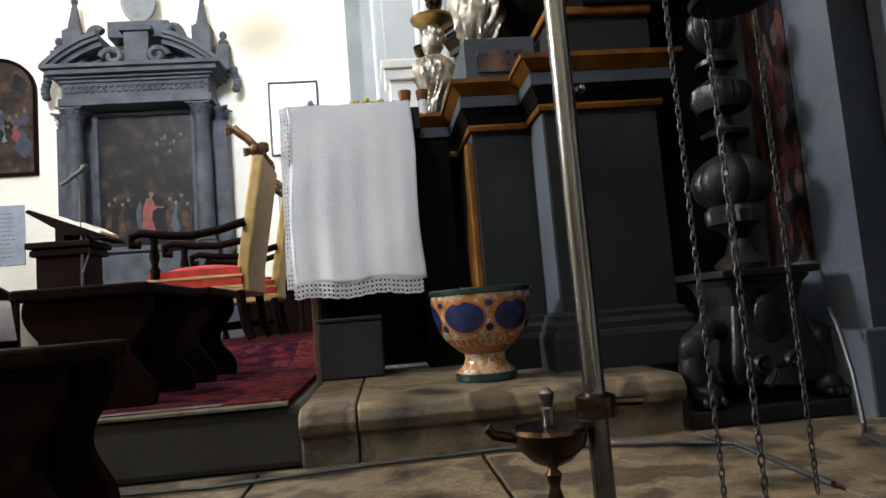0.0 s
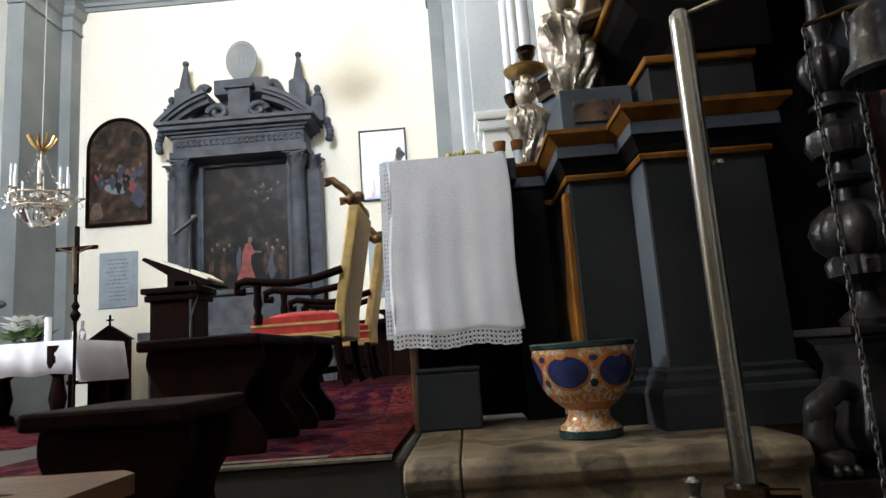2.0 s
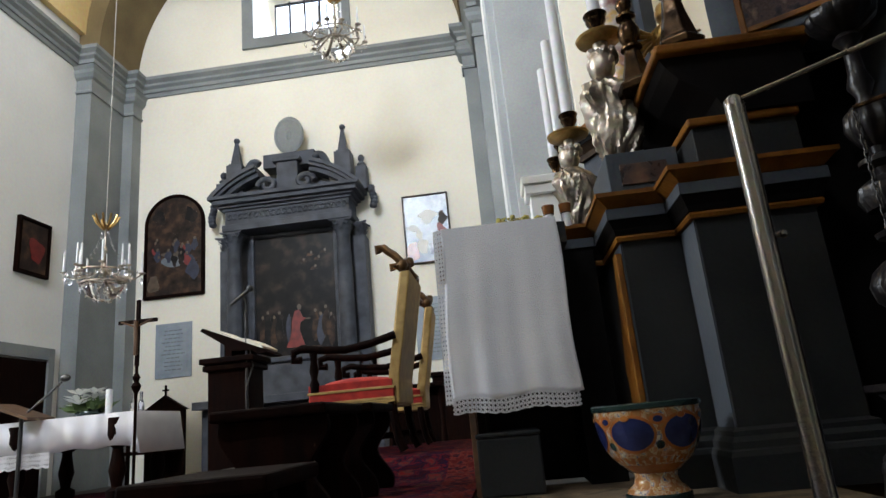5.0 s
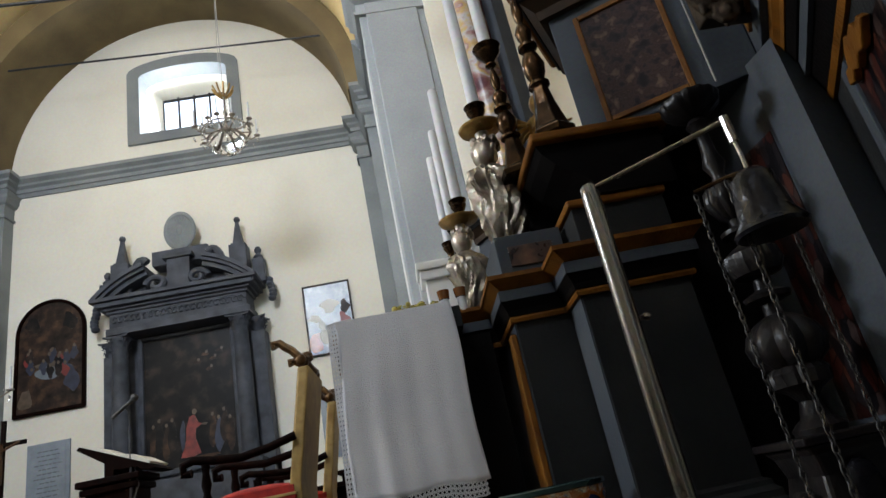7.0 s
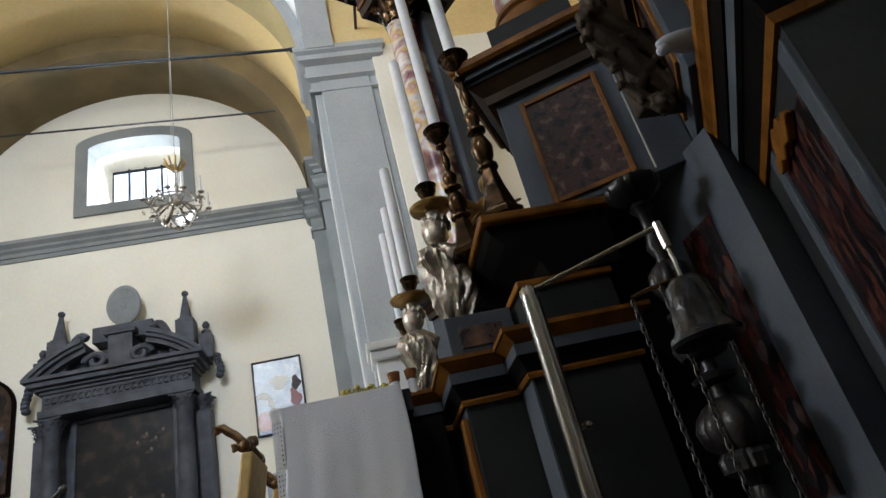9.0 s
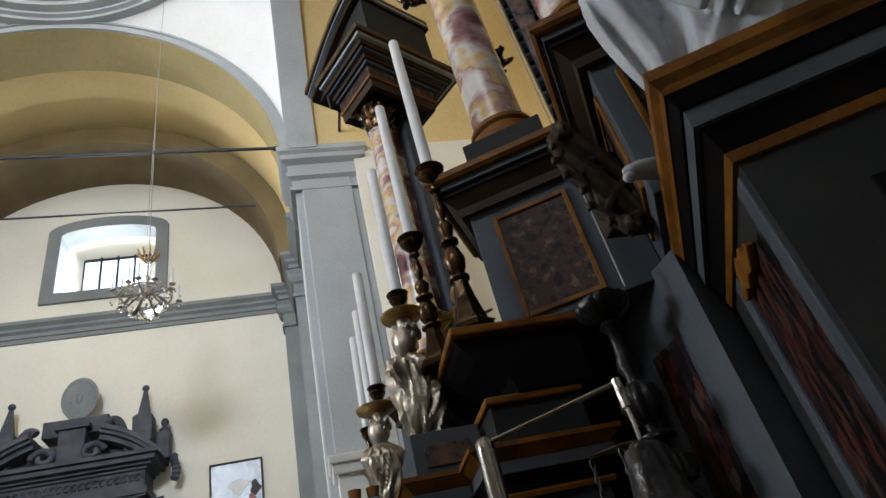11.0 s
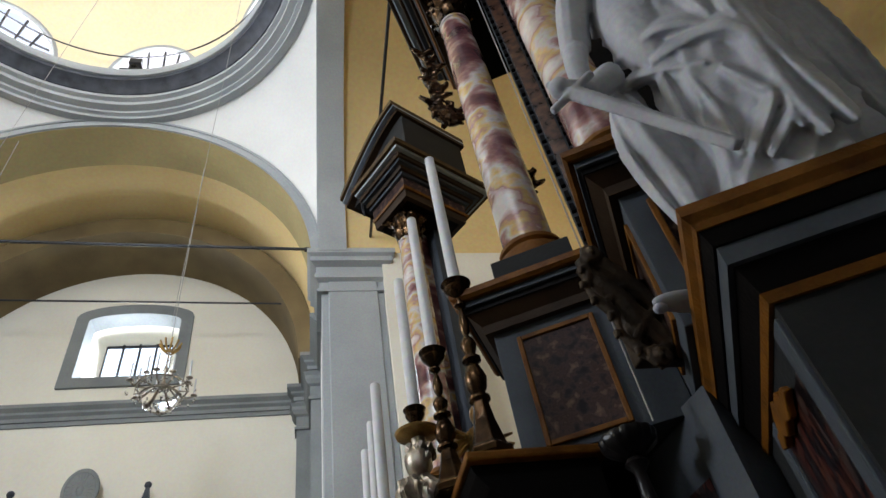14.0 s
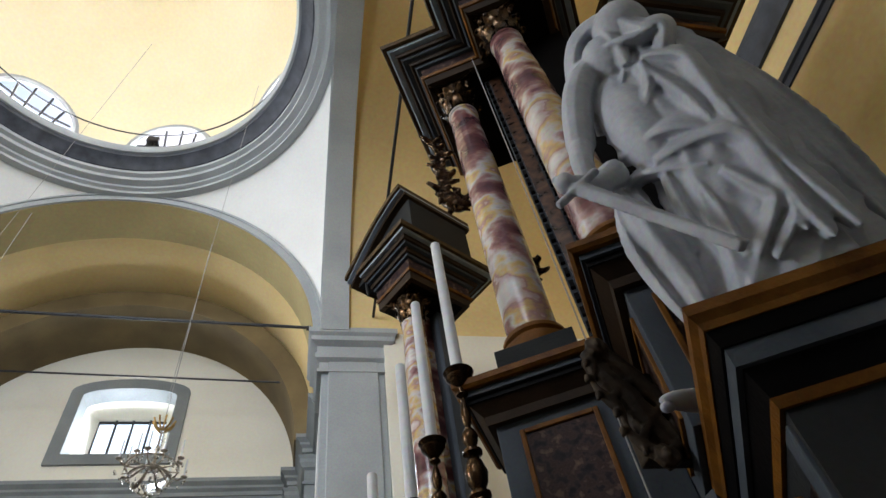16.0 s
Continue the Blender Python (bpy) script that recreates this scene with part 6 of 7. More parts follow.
# ---- pictures and plaques on the walls ----
def framed(name, label, x0, x1, z0, z1, canvas, frame_m, arch=0.0, fw=0.045, y=9.5):
    ob = thing(name, label, "painting", ((x0 + x1) / 2, y, z0))
    h, w = z1 - z0, (x1 - x0) / 2
    def outline(k):
        a = w + k
        if arch:
            return [(-a, -k), (a, -k)] + [(a * math.cos(math.pi * i / 20), (h - w) + a * math.sin(math.pi * i / 20)) for i in range(21)]
        return [(-a, -k), (a, -k), (a, h + k), (-a, h + k)]
    bm = bm_new()
    prism(bm, outline(0), "y", -0.035, -0.004)
    part("canvas", bm, canvas, ob)
    bm = bm_new()
    loft(bm, [[(x, -0.036, z) for x, z in outline(-0.004)], [(x, -0.058, z) for x, z in outline(0.0)], [(x, -0.058, z) for x, z in outline(fw)], [(x, -0.002, z) for x, z in outline(fw)]])
    part("frame", bm, frame_m, ob, bevel=0.004)
    return ob


p1 = framed("arched_painting", "arched dark brown supper painting in a thin frame", -5.835, -4.915, 2.615, 4.245, CANVAS_BROWN, WALNUT, arch=1)
for pts, m in ((oval(0.0, 1.18, 0.12, 0.20, wob=0.1), CANVAS_BROWN), (oval(0.0, 0.66, 0.22, 0.05, wob=0.1), PAINT_FLESH), (oval(-0.02, 0.54, 0.20, 0.09, wob=0.1), INK), (oval(-0.34, 0.20, 0.09, 0.17, wob=0.25), PAINT_FLESH), (oval(0.30, 0.42, 0.10, 0.2, wob=0.3), PAINT_NAVY), (oval(-0.26, 1.32, 0.10, 0.13, wob=0.3), CANVAS), (oval(0.27, 1.30, 0.10, 0.14, wob=0.3), CANVAS)):
    flat_shape("painted_patch", pts, -0.040, m, p1)
rnd = random.Random(12)
for k in range(16):
    x, z = rnd.uniform(-0.36, 0.36), rnd.uniform(0.62, 0.92)
    flat_shape("painted_patch", oval(x, z - 0.09, 0.055, 0.09, wob=0.3), -0.0405 - 0.0002 * k, rnd.choice((PAINT_RED, PAINT_NAVY, CANVAS_BROWN, CANVAS)), p1)
    flat_shape("painted_patch", oval(x, z + 0.01, 0.02, 0.028), -0.0437 - 0.0002 * k, PAINT_FLESH, p1)
p2 = framed("small_painting", "pale blue sky painting in a thin dark frame", -1.607, -0.925, 2.665, 3.735, CANVAS_SKY, CANVAS_BROWN, fw=0.02)
for pts, m in ((oval(-0.24, 0.18, 0.10, 0.18, wob=0.2), GLAZE_ORANGE), (oval(-0.08, 0.24, 0.08, 0.15, wob=0.3), PETAL), (oval(0.22, 0.46, 0.08, 0.13, wob=0.3), PAINT_RED), (oval(0.10, 0.2, 0.10, 0.12, wob=0.3), COBALT), (oval(0.25, 0.68, 0.07, 0.09, wob=0.3), CANVAS_BROWN), (oval(-0.22, 0.55, 0.10, 0.05, wob=0.3), PETAL), (oval(0.02, 0.72, 0.14, 0.09, wob=0.3), PETAL), (oval(-0.12, 0.42, 0.05, 0.09, wob=0.3), PETAL)):
    flat_shape("painted_patch", pts, -0.040, m, p2)
p3 = framed("dark_painting", "dark red painting in a thin frame", -0.25, 0.25, 0, 0.68, CANVAS_BROWN, WALNUT)
p3.matrix_world = pose(-6.45, 7.714, 2.71, 0, 0, 90)
flat_shape("painted_patch", oval(0.05, 0.30, 0.13, 0.2, wob=0.3), -0.040, PAINT_RED, p3)
for nm, x0, x1, z0, z1, lines in (("plaque", -5.665, -5.076, 1.314, 2.159, 11), ("plaque", -1.57, -0.94, 1.17, 2.12, 13)):
    ob = thing(nm, "grey-blue marble plaque with engraved writing on the wall", "plaque", ((x0 + x1) / 2, 9.5, z0))
    w, h = (x1 - x0) / 2, z1 - z0
    bm = bm_new()
    box(bm, -w, w, -0.025, -0.002, 0, h)
    part("frame", bm, MARBLE_GREY, ob, bevel=0.005)
    bm = bm_new()
    box(bm, -w + 0.06, w - 0.06, -0.028, -0.02, 0.06, h - 0.06)
    part("slab", bm, MARBLE_GREY, ob, bevel=0.003)
    rnd = random.Random(lines)
    for i in range(lines):
        k = rnd.uniform(0.55, 0.98) * (w - 0.10)
        bm = bm_new()
        zz = h - 0.12 - (h - 0.24) * i / (lines - 1)
        x = -k
        while x < k:
            d = rnd.uniform(0.03, 0.075)
            box(bm, x, min(k, x + d), -0.0295, -0.027, zz - 0.008, zz + 0.008)
            x += d + 0.016
        part("writing_bar", bm, INK, ob)

# ---- chandeliers ----
def chandelier(loc, k=1.0, cord_top=11.2):
    ob = thing("chandelier", "gilt crystal chandelier with white candles on a thin cord", "chandelier", loc, group="chandeliers")
    def P(name, bm, m, label="", smooth=True):
        return part(name, bm, m, ob, label, smooth)
    bm = bm_new()
    lathe(bm, [(0.012, 0.28), (0.03, 0.31), (0.05, 0.36), (0.02, 0.42), (0.016, 0.56), (0.035, 0.60), (0.014, 0.66), (0.012, 0.86), (0.03, 0.90), (0.012, 0.95)], (0, 0, 0), 16)
    P("stem", bm, SILVER)
    bm = bm_new()
    for i in range(10):
        a = 2 * math.pi * i / 10
        tube(bm, [(0.03 * math.cos(a), 0.03 * math.sin(a), 0.86), (0.10 * math.cos(a), 0.10 * math.sin(a), 0.93), (0.14 * math.cos(a), 0.14 * math.sin(a), 1.02)], 0.013, 5)
    P("crown", bm, GOLD, "gilt crown of leaves")
    bm = bm_new()
    for r, z in ((0.30, 0.33), (0.24, 0.20)):
        tube(bm, [(r * math.cos(2 * math.pi * i / 32), r * math.sin(2 * math.pi * i / 32), z) for i in range(33)], 0.012, 5)
    P("hoop", bm, SILVER)
    for i in range(12):
        a = 2 * math.pi * i / 12
        c, s = math.cos(a), math.sin(a)
        R2, zt = (0.40, 0.36) if i % 2 else (0.30, 0.42)
        bm = bm_new()
        tube(bm, [(0.03 * c, 0.03 * s, 0.38), (0.15 * c, 0.15 * s, 0.28), (0.32 * c, 0.32 * s, 0.26), (R2 * c, R2 * s, zt - 0.04)], 0.010, 6)
        lathe(bm, [(0.01, 0), (0.038, 0.012), (0.04, 0.02), (0.015, 0.022)], (R2 * c, R2 * s, zt - 0.045), 12)
        arm_ = P("arm", bm, SILVER, "curved silvered arm")
        bm = bm_new()
        lathe(bm, [(0.012, 0), (0.011, 0.24), (0.004, 0.25)], (R2 * c, R2 * s, zt - 0.02), 8)
        part("candle", bm, WAX, arm_, "white candle", True)
    bm = bm_new()
    rnd = random.Random(3)
    for i in range(150):
        ring_ = i % 5
        r, z = ((0.30, 0.29), (0.24, 0.16), (0.40, 0.27), (0.17, 0.09), (0.09, 0.04))[ring_]
        a = rnd.uniform(0, 6.28)
        blob(bm, (r * math.cos(a), r * math.sin(a), z + rnd.uniform(-0.04, 0.02)), (0.012, 0.012, 0.026), 1)
    for i in range(60):
        t, a = (i % 10) / 10, 2 * math.pi * (i // 10) / 6
        blob(bm, ((0.03 + 0.26 * t * t) * math.cos(a), (0.03 + 0.26 * t * t) * math.sin(a), 0.92 - 0.56 * t), 0.010, 1)
    tagged(P("crystal_drop", bm, CRYSTAL, "hanging cut crystal drops", False), kind="stuff")
    bm = bm_new()
    lathe(bm, [(0.02, 0.0), (0.10, 0.02), (0.17, 0.07), (0.21, 0.14), (0.235, 0.20)], (0, 0, 0), 20, cap=False)
    P("crystal_bowl", bm, CRYSTAL, "crystal bowl")
    bm = bm_new()
    tube(bm, [(0, 0, 0.94), (0, 0, (cord_top - loc[2]) / k)], 0.006 / k, 5)
    P("cord", bm, CORD, "thin pale cord", False)
    ob.scale = (k, k, k)
    return ob


chandelier((-1.97, 7.1, 4.84), 0.98, 9.8)
chandelier((-4.65, 6.6, 1.92), 0.98, 9.6)
for nm, a, b in (("lamp_cord", (0.96, 1.81, 1.40), (0.96, 1.81, 5.3)), ("lamp_cord", (-1.9, 6.7, 5.8), (-1.22, 4.42, 10.2)), ("lamp_cord", (-4.6, 6.1, 6.5), (-3.41, 4.96, 13.0))):
    bm = bm_new()
    tube(bm, [a, b], 0.004, 5)
    tagged(part(nm, bm, CORD), "thin pale hanging cord", "cord")
spot = thing("floodlight", "small black floodlight on the dome ledge", "lamp", (-3.05, 5.88, 10.56))
bm = bm_new()
box(bm, -0.10, 0.10, -0.06, 0.06, 0.14, 0.28)
part("housing", bm, IRON, spot, bevel=0.01)
bm = bm_new()
lathe(bm, [(0.02, 0.0), (0.09, 0.01), (0.06, 0.08), (0.02, 0.14)], (0, 0, 0), 16)
part("bracket", bm, STEEL, spot, smooth=True)
bm = bm_new()
tube(bm, [(0.36, 4.55, 5.75), (0.36, 4.5, 5.55), (0.37, 4.48, 5.42)], 0.012, 6)
part("hanging_hook", bm, IRON, retable)
bm = bm_new()
tube(bm, [(0.65, 0.1, 7.1), (0.65, 6.4, 7.1)], 0.02, 8)
setting("tie_rod_3", bm, IRON, "black iron tie rod across the chancel arch")

# ---- sanctuary furniture ----
bm = bm_new()
prof = [(1.90, 0.0), (3.15, 0.0), (3.30, 0.02), (3.55, 0.10), (3.7, 0.115), (5.4, 0.115), (5.4, 0.129), (3.7, 0.129), (3.55, 0.114), (3.30, 0.034), (3.15, 0.014), (1.90, 0.014)]
prism(bm, prof, "x", -1.75, -0.62)
rug = tagged(part("oriental_rug", bm, RUG), "dark red and blue oriental rug on the altar platform", "rug")
bm = bm_new()
prism(bm, [(y, z + 0.003) for y, z in prof], "x", -0.618, -0.44)
part("border", bm, RUG_BORDER, rug, "red patterned border")
bm = bm_new()
prism(bm, [(1.875, 0.001), (1.93, 0.001), (1.93, 0.0165), (1.875, 0.008)], "x", -1.75, -0.44)
part("fringe_edge", bm, FRINGE, rug, "pale worn edge binding")
bm = bm_new()
box(bm, -2.2, -0.445, 3.6, 5.5, -0.003, 0.113)
tagged(part("predella_step", bm, PAVING), "low stone step under the rug", "step", kind="structure")


def armchair(loc, rz):
    ob = thing("armchair", "carved walnut armchair with red seat and gold brocade back", "armchair", loc, rz, "gilt armchairs")
    # the chair looks along -x; back at +x
    bm = bm_new()
    box(bm, -0.30, 0.24, -0.30, 0.30, 0.33, 0.41)
    part("seat_rail", bm, RED_VELVET, ob, "red rail with gold braid", bevel=0.01)
    for z in (0.335, 0.40):
        bm = bm_new()
        box(bm, -0.306, 0.246, -0.306, 0.306, z - 0.008, z + 0.008)
        part("braid", bm, GOLD_CLOTH, ob, "gold braid", bevel=0.003)
    bm = bm_new()
    box(bm, -0.305, 0.245, -0.305, 0.305, 0.29, 0.325)
    part("fringe", bm, GOLD_CLOTH, ob, "gold fringe", bevel=0.004)
    bm = bm_new()
    box(bm, -0.30, 0.23, -0.29, 0.29, 0.41, 0.45)
    c = blob(bm, (-0.03, 0, 0.44), (0.275, 0.285, 0.055), 3)
    part("cushion", bm, RED_VELVET, ob, "domed red damask seat", smooth=True)
    bm = bm_new()
    rows = []
    for z, x in ((0.30, 0.235), (0.46, 0.24), (1.13, 0.36)):
        rows.append([(x - 0.035, -0.27, z), (x + 0.035, -0.27, z), (x + 0.035, 0.27, z), (x - 0.035, 0.27, z)])
    q = loft(bm, rows)
    bm.faces.new(q[0][::-1]), bm.faces.new(q[-1])
    part("backrest", bm, GOLD_CLOTH, ob, "tall gold brocade backrest", bevel=0.014)
    bm = bm_new()
    pts = []
    for i in range(21):
        y = -0.27 + 0.54 * i / 20
        pts.append((0.35 - 0.02 * math.cos(i), y, 1.15 + 0.045 * abs(math.sin(i * 0.62)) + 0.08 * math.exp(-((i - 10) / 3) ** 2)))
    tube(bm, pts, 0.026, 8)
    for y in (-0.26, 0.26):
        blob(bm, (0.35, y, 1.17), (0.035, 0.035, 0.04), 2)
        tube(bm, [(0.35, y, 1.18), (0.30, y, 1.24), (0.26, y, 1.27), (0.23, y, 1.30), (0.19, y, 1.30), (0.20, y, 1.27)], 0.026, 8)
    part("crest", bm, GOLD_DARK, ob, "carved gilt crest", smooth=True)
    for y in (-0.29, 0.29):
        bm = bm_new()
        tube(bm, [(0.27, y, 0.72), (0.12, y, 0.68), (-0.05, y, 0.655), (-0.22, y, 0.67), (-0.33, y, 0.69), (-0.39, y, 0.67), (-0.385, y, 0.62), (-0.34, y, 0.62)], 0.026, 10)
        part("armrest", bm, WALNUT, ob, "scrolled walnut armrest", smooth=True)
        bm = bm_new()
        lathe(bm, [(0.025, 0.41), (0.03, 0.46), (0.018, 0.49), (0.03, 0.54), (0.02, 0.60), (0.026, 0.655)], (-0.26, y, 0), 14)
        part("arm_post", bm, WALNUT, ob, smooth=True)
        bm = bm_new()
        lathe(bm, [(0.035, 0.0), (0.03, 0.03), (0.02, 0.06), (0.034, 0.12), (0.018, 0.17), (0.032, 0.22), (0.03, 0.30)], (-0.26, y, 0), 14)
        part("leg", bm, WALNUT, ob, "turned walnut leg", smooth=True)
        bm = bm_new()
        tube(bm, [(0.22, y, 0.31), (0.23, y, 0.2), (0.25, y, 0.08), (0.28, y, 0.015)], 0.028, 8)
        part("leg", bm, WALNUT, ob, "raked walnut back leg", smooth=True)
    bm = bm_new()
    tube(bm, [(-0.26, -0.29, 0.09), (-0.26, 0.29, 0.09)], 0.018, 8)
    tube(bm, [(-0.26, 0, 0.09), (0.27, 0, 0.12)], 0.018, 8)
    part("stretcher", bm, WALNUT, ob, smooth=True)
    return ob


chair = armchair((-1.14, 3.95, 0.131), 0)
chair.scale = (0.92, 0.92, 0.92)
copy_thing(chair, pose(-1.10, 4.75, 0.131, 0, 0, 4) @ Matrix.Scale(0.92, 4))


def stool(loc, L, W, H, rz=0, label="dark walnut kneeling bench with wavy trestle ends"):
    ob = thing("bench", label, "bench", loc, rz, "dark benches")
    bm = bm_new()
    box(bm, -W / 2, W / 2, 0, L, H - 0.035, H)
    part("seat", bm, WALNUT, ob, "dark polished top", bevel=0.008)
    for y in (0.05, L - 0.085):
        bm = bm_new()
        n = 16
        pts = []
        for i in range(n + 1):
            t = i / n
            w = W * (0.47 - 0.10 * math.sin(math.pi * t) + 0.055 * math.sin(3 * math.pi * t))
            pts.append((w, (H - 0.036) * t))
        prism(bm, [(a, b) for a, b in pts] + [(-a, b) for a, b in pts[::-1]], "y", y, y + 0.035)
        part("trestle_end", bm, WALNUT, ob, "wavy cut wooden end board", bevel=0.004)
    bm = bm_new()
    box(bm, -0.02, 0.02, 0.085, L - 0.085, 0.12 * H / 0.4, 0.2 * H / 0.4)
    part("stretcher", bm, WALNUT, ob, bevel=0.004)
    return ob


stool((-1.03, 2.02, 0.015), 0.52, 0.38, 0.36)
stool((-1.03, 2.66, 0.015), 0.48, 0.40, 0.37)
stool((-0.88, 1.24, FLOOR + 0.022), 0.34, 0.30, 0.365, 0, "low dark walnut bench on the stone floor")
seat = thing("wooden_stool", "honey brown wooden stool with a slotted seat", "stool", (-0.835, 0.90, FLOOR + 0.022))
seat.scale = (1, 1, 1.09)
bm = bm_new()
slot = oval(0.0, 0.0, 0.05, 0.012, 20)
outer = [(0.14 * max(-1, min(1, 1.3 * math.cos(2 * math.pi * i / 20))), 0.15 * max(-1, min(1, 1.3 * math.sin(2 * math.pi * i / 20)))) for i in range(20)]
loft(bm, [[(x, y, 0.26) for x, y in slot], [(x, y, 0.26) for x, y in outer], [(x, y, 0.235) for x, y in outer], [(x, y, 0.235) for x, y in slot], [(x, y, 0.26) for x, y in slot]])
part("seat", bm, OAK, seat, "honey wood seat with a hand slot")
for x in (-0.10, 0.10):
    bm = bm_new()
    box(bm, x - 0.015, x + 0.015, -0.11, 0.11, 0.0, 0.234)
    part("leg", bm, OAK, seat, bevel=0.004)

lectern = thing("lectern", "dark wooden lectern carrying an open missal stand", "lectern", (-2.42, 5.0, FLOOR + 0.002))
bm = bm_new()
box(bm, -0.17, 0.17, -0.14, 0.14, 0.0, 1.04)
part("body", bm, WALNUT, lectern, bevel=0.008)
for z, o in ((0.99, 0.03), (1.045, 0.05)):
    bm = bm_new()
    box(bm, -0.17 - o, 0.17 + o, -0.14 - o, 0.14 + o, z, z + 0.045)
    part("cap_moulding", bm, WALNUT, lectern, bevel=0.008)
missal = thing("missal", "open missal book on a sloped wooden rest", "book", (-2.38, 5.0, FLOOR + 1.094))
bm = bm_new()
prism(bm, [(-0.26, 0.22), (-0.24, 0.24), (0.27, 0.02), (0.29, 0.0), (0.20, 0.0), (0.16, 0.03), (0.0, 0.04), (0.0, 0.0), (-0.06, 0.0), (-0.06, 0.09)], "y", -0.17, 0.17)
part("book_rest", bm, WALNUT, missal, "dark wooden rest")
bm = bm_new()
prism(bm, [(-0.27, 0.262), (-0.12, 0.215), (0.0, 0.150), (0.14, 0.118), (0.25, 0.052), (0.24, 0.038), (-0.25, 0.246)], "y", -0.16, 0.16)
part("pages", bm, PAPER, missal, "cream pages")
mic = thing("microphone_stand", "black microphone on a slim stand", "microphone", (-2.27, 4.85, FLOOR + 0.002))
bm = bm_new()
lathe(bm, [(0.11, 0.0), (0.11, 0.015), (0.03, 0.03), (0.011, 0.04), (0.011, 1.42)], (0, 0, 0), 16)
part("pole", bm, IRON, mic, smooth=True)
bm = bm_new()
tube(bm, [(0.0, 0, 1.40), (0.0, -0.01, 1.52), (-0.03, -0.02, 1.56)], 0.008, 8)
tube(bm, [(0.012, 0, 1.2), (0.05, 0, 1.0), (0.01, -0.02, 0.85)], 0.006, 6)
part("gooseneck", bm, RUBBER, mic, smooth=True)
bm = bm_new()
tube(bm, [(-0.12, -0.02, 1.49), (0.0, -0.02, 1.575), (0.03, -0.02, 1.60)], 0.014, 10)
blob(bm, (0.045, -0.02, 1.61), 0.028, 2)
part("microphone", bm, RUBBER, mic, smooth=True)

table = thing("communion_table", "wooden communion table under a long white lace cloth", "table", (-4.70, 6.9, FLOOR + 0.002))
bm = bm_new()
box(bm, -1.4, 0.55, -0.45, 0.45, 0.81, 0.85)
part("tabletop", bm, WALNUT, table)
for x, y in ((-0.75, -0.38), (0.35, -0.38), (-0.75, 0.38), (0.35, 0.38)):
    bm = bm_new()
    lathe(bm, [(0.10, 0.0), (0.10, 0.09), (0.05, 0.12), (0.06, 0.18), (0.085, 0.28), (0.06, 0.42), (0.05, 0.50), (0.09, 0.54), (0.11, 0.64), (0.11, 0.808)], (x, y, 0), 20)
    part("leg", bm, WALNUT, table, "turned dark leg", smooth=True)
tcl = thing("table_cloth", "white tablecloth with a scalloped lace hem", "cloth", (-4.70, 6.9, FLOOR + 0.853))
bm = bm_new()
n = 60
prof = [(-0.47, -0.33), (-0.475, -0.12), (-0.462, 0.004), (0.462, 0.004), (0.475, -0.10), (0.47, -0.24)]
rows = []
for i in range(n + 1):
    x = -1.42 + 1.99 * i / n
    rows.append([bm.verts.new((x, y + (0.012 * math.sin(i * 0.9) if abs(z) > 0.05 else 0), z + (0.01 * math.sin(i * 0.5) if z < -0.2 else 0))) for y, z in prof])
for p, q in zip(rows, rows[1:]):
    for j in range(5):
        bm.faces.new((p[j], p[j + 1], q[j + 1], q[j]))
hem = [bm.verts.new((v.co.x + 0.06 + 0.02 * math.sin(j), v.co.y, -0.42)) for j, v in enumerate(rows[-1])]
for j in range(5):
    bm.faces.new((rows[-1][j], rows[-1][j + 1], hem[j + 1], hem[j]))
tob = part("linen", bm, LINEN, tcl, smooth=True)
tob.modifiers.new("thick", "SOLIDIFY").thickness = 0.004
bm = bm_new()
lace_strip(bm, lambda u, v: (-1.42 + 1.1 * u, -0.478 + 0.01 * math.sin(u * 30), -0.33 - 0.13 * v - 0.02 * v * abs(math.sin(u * 34))), 60, 0.004)
part("lace_hem", bm, LACE, tcl, "white scalloped lace")

crucifix = thing("standing_crucifix", "slim dark wooden crucifix on a turned pole", "crucifix", (-3.65, 5.65, FLOOR + 0.002))
bm = bm_new()
lathe(bm, [(0.12, 0.0), (0.12, 0.03), (0.03, 0.06), (0.014, 0.1), (0.014, 0.95), (0.03, 0.98), (0.045, 1.02), (0.02, 1.06), (0.035, 1.10), (0.014, 1.14), (0.014, 1.2)], (0, 0, 0), 16)
part("pole", bm, WALNUT, crucifix, smooth=True)
bm = bm_new()
box(bm, -0.018, 0.018, -0.012, 0.012, 1.2, 1.82)
part("upright", bm, WALNUT, crucifix, bevel=0.003)
bm = bm_new()
box(bm, -0.19, 0.19, -0.014, 0.010, 1.60, 1.635)
part("crossbar", bm, WALNUT, crucifix, bevel=0.003)
bm = bm_new()
tube(bm, [(0, -0.03, 1.30), (0.005, -0.035, 1.42), (-0.004, -0.03, 1.56), (0.0, -0.035, 1.62)], 0.02, 8)
tube(bm, [(-0.15, -0.03, 1.62), (0, -0.03, 1.56), (0.15, -0.03, 1.62)], 0.010, 6)
part("corpus", bm, OAK, crucifix, smooth=True)

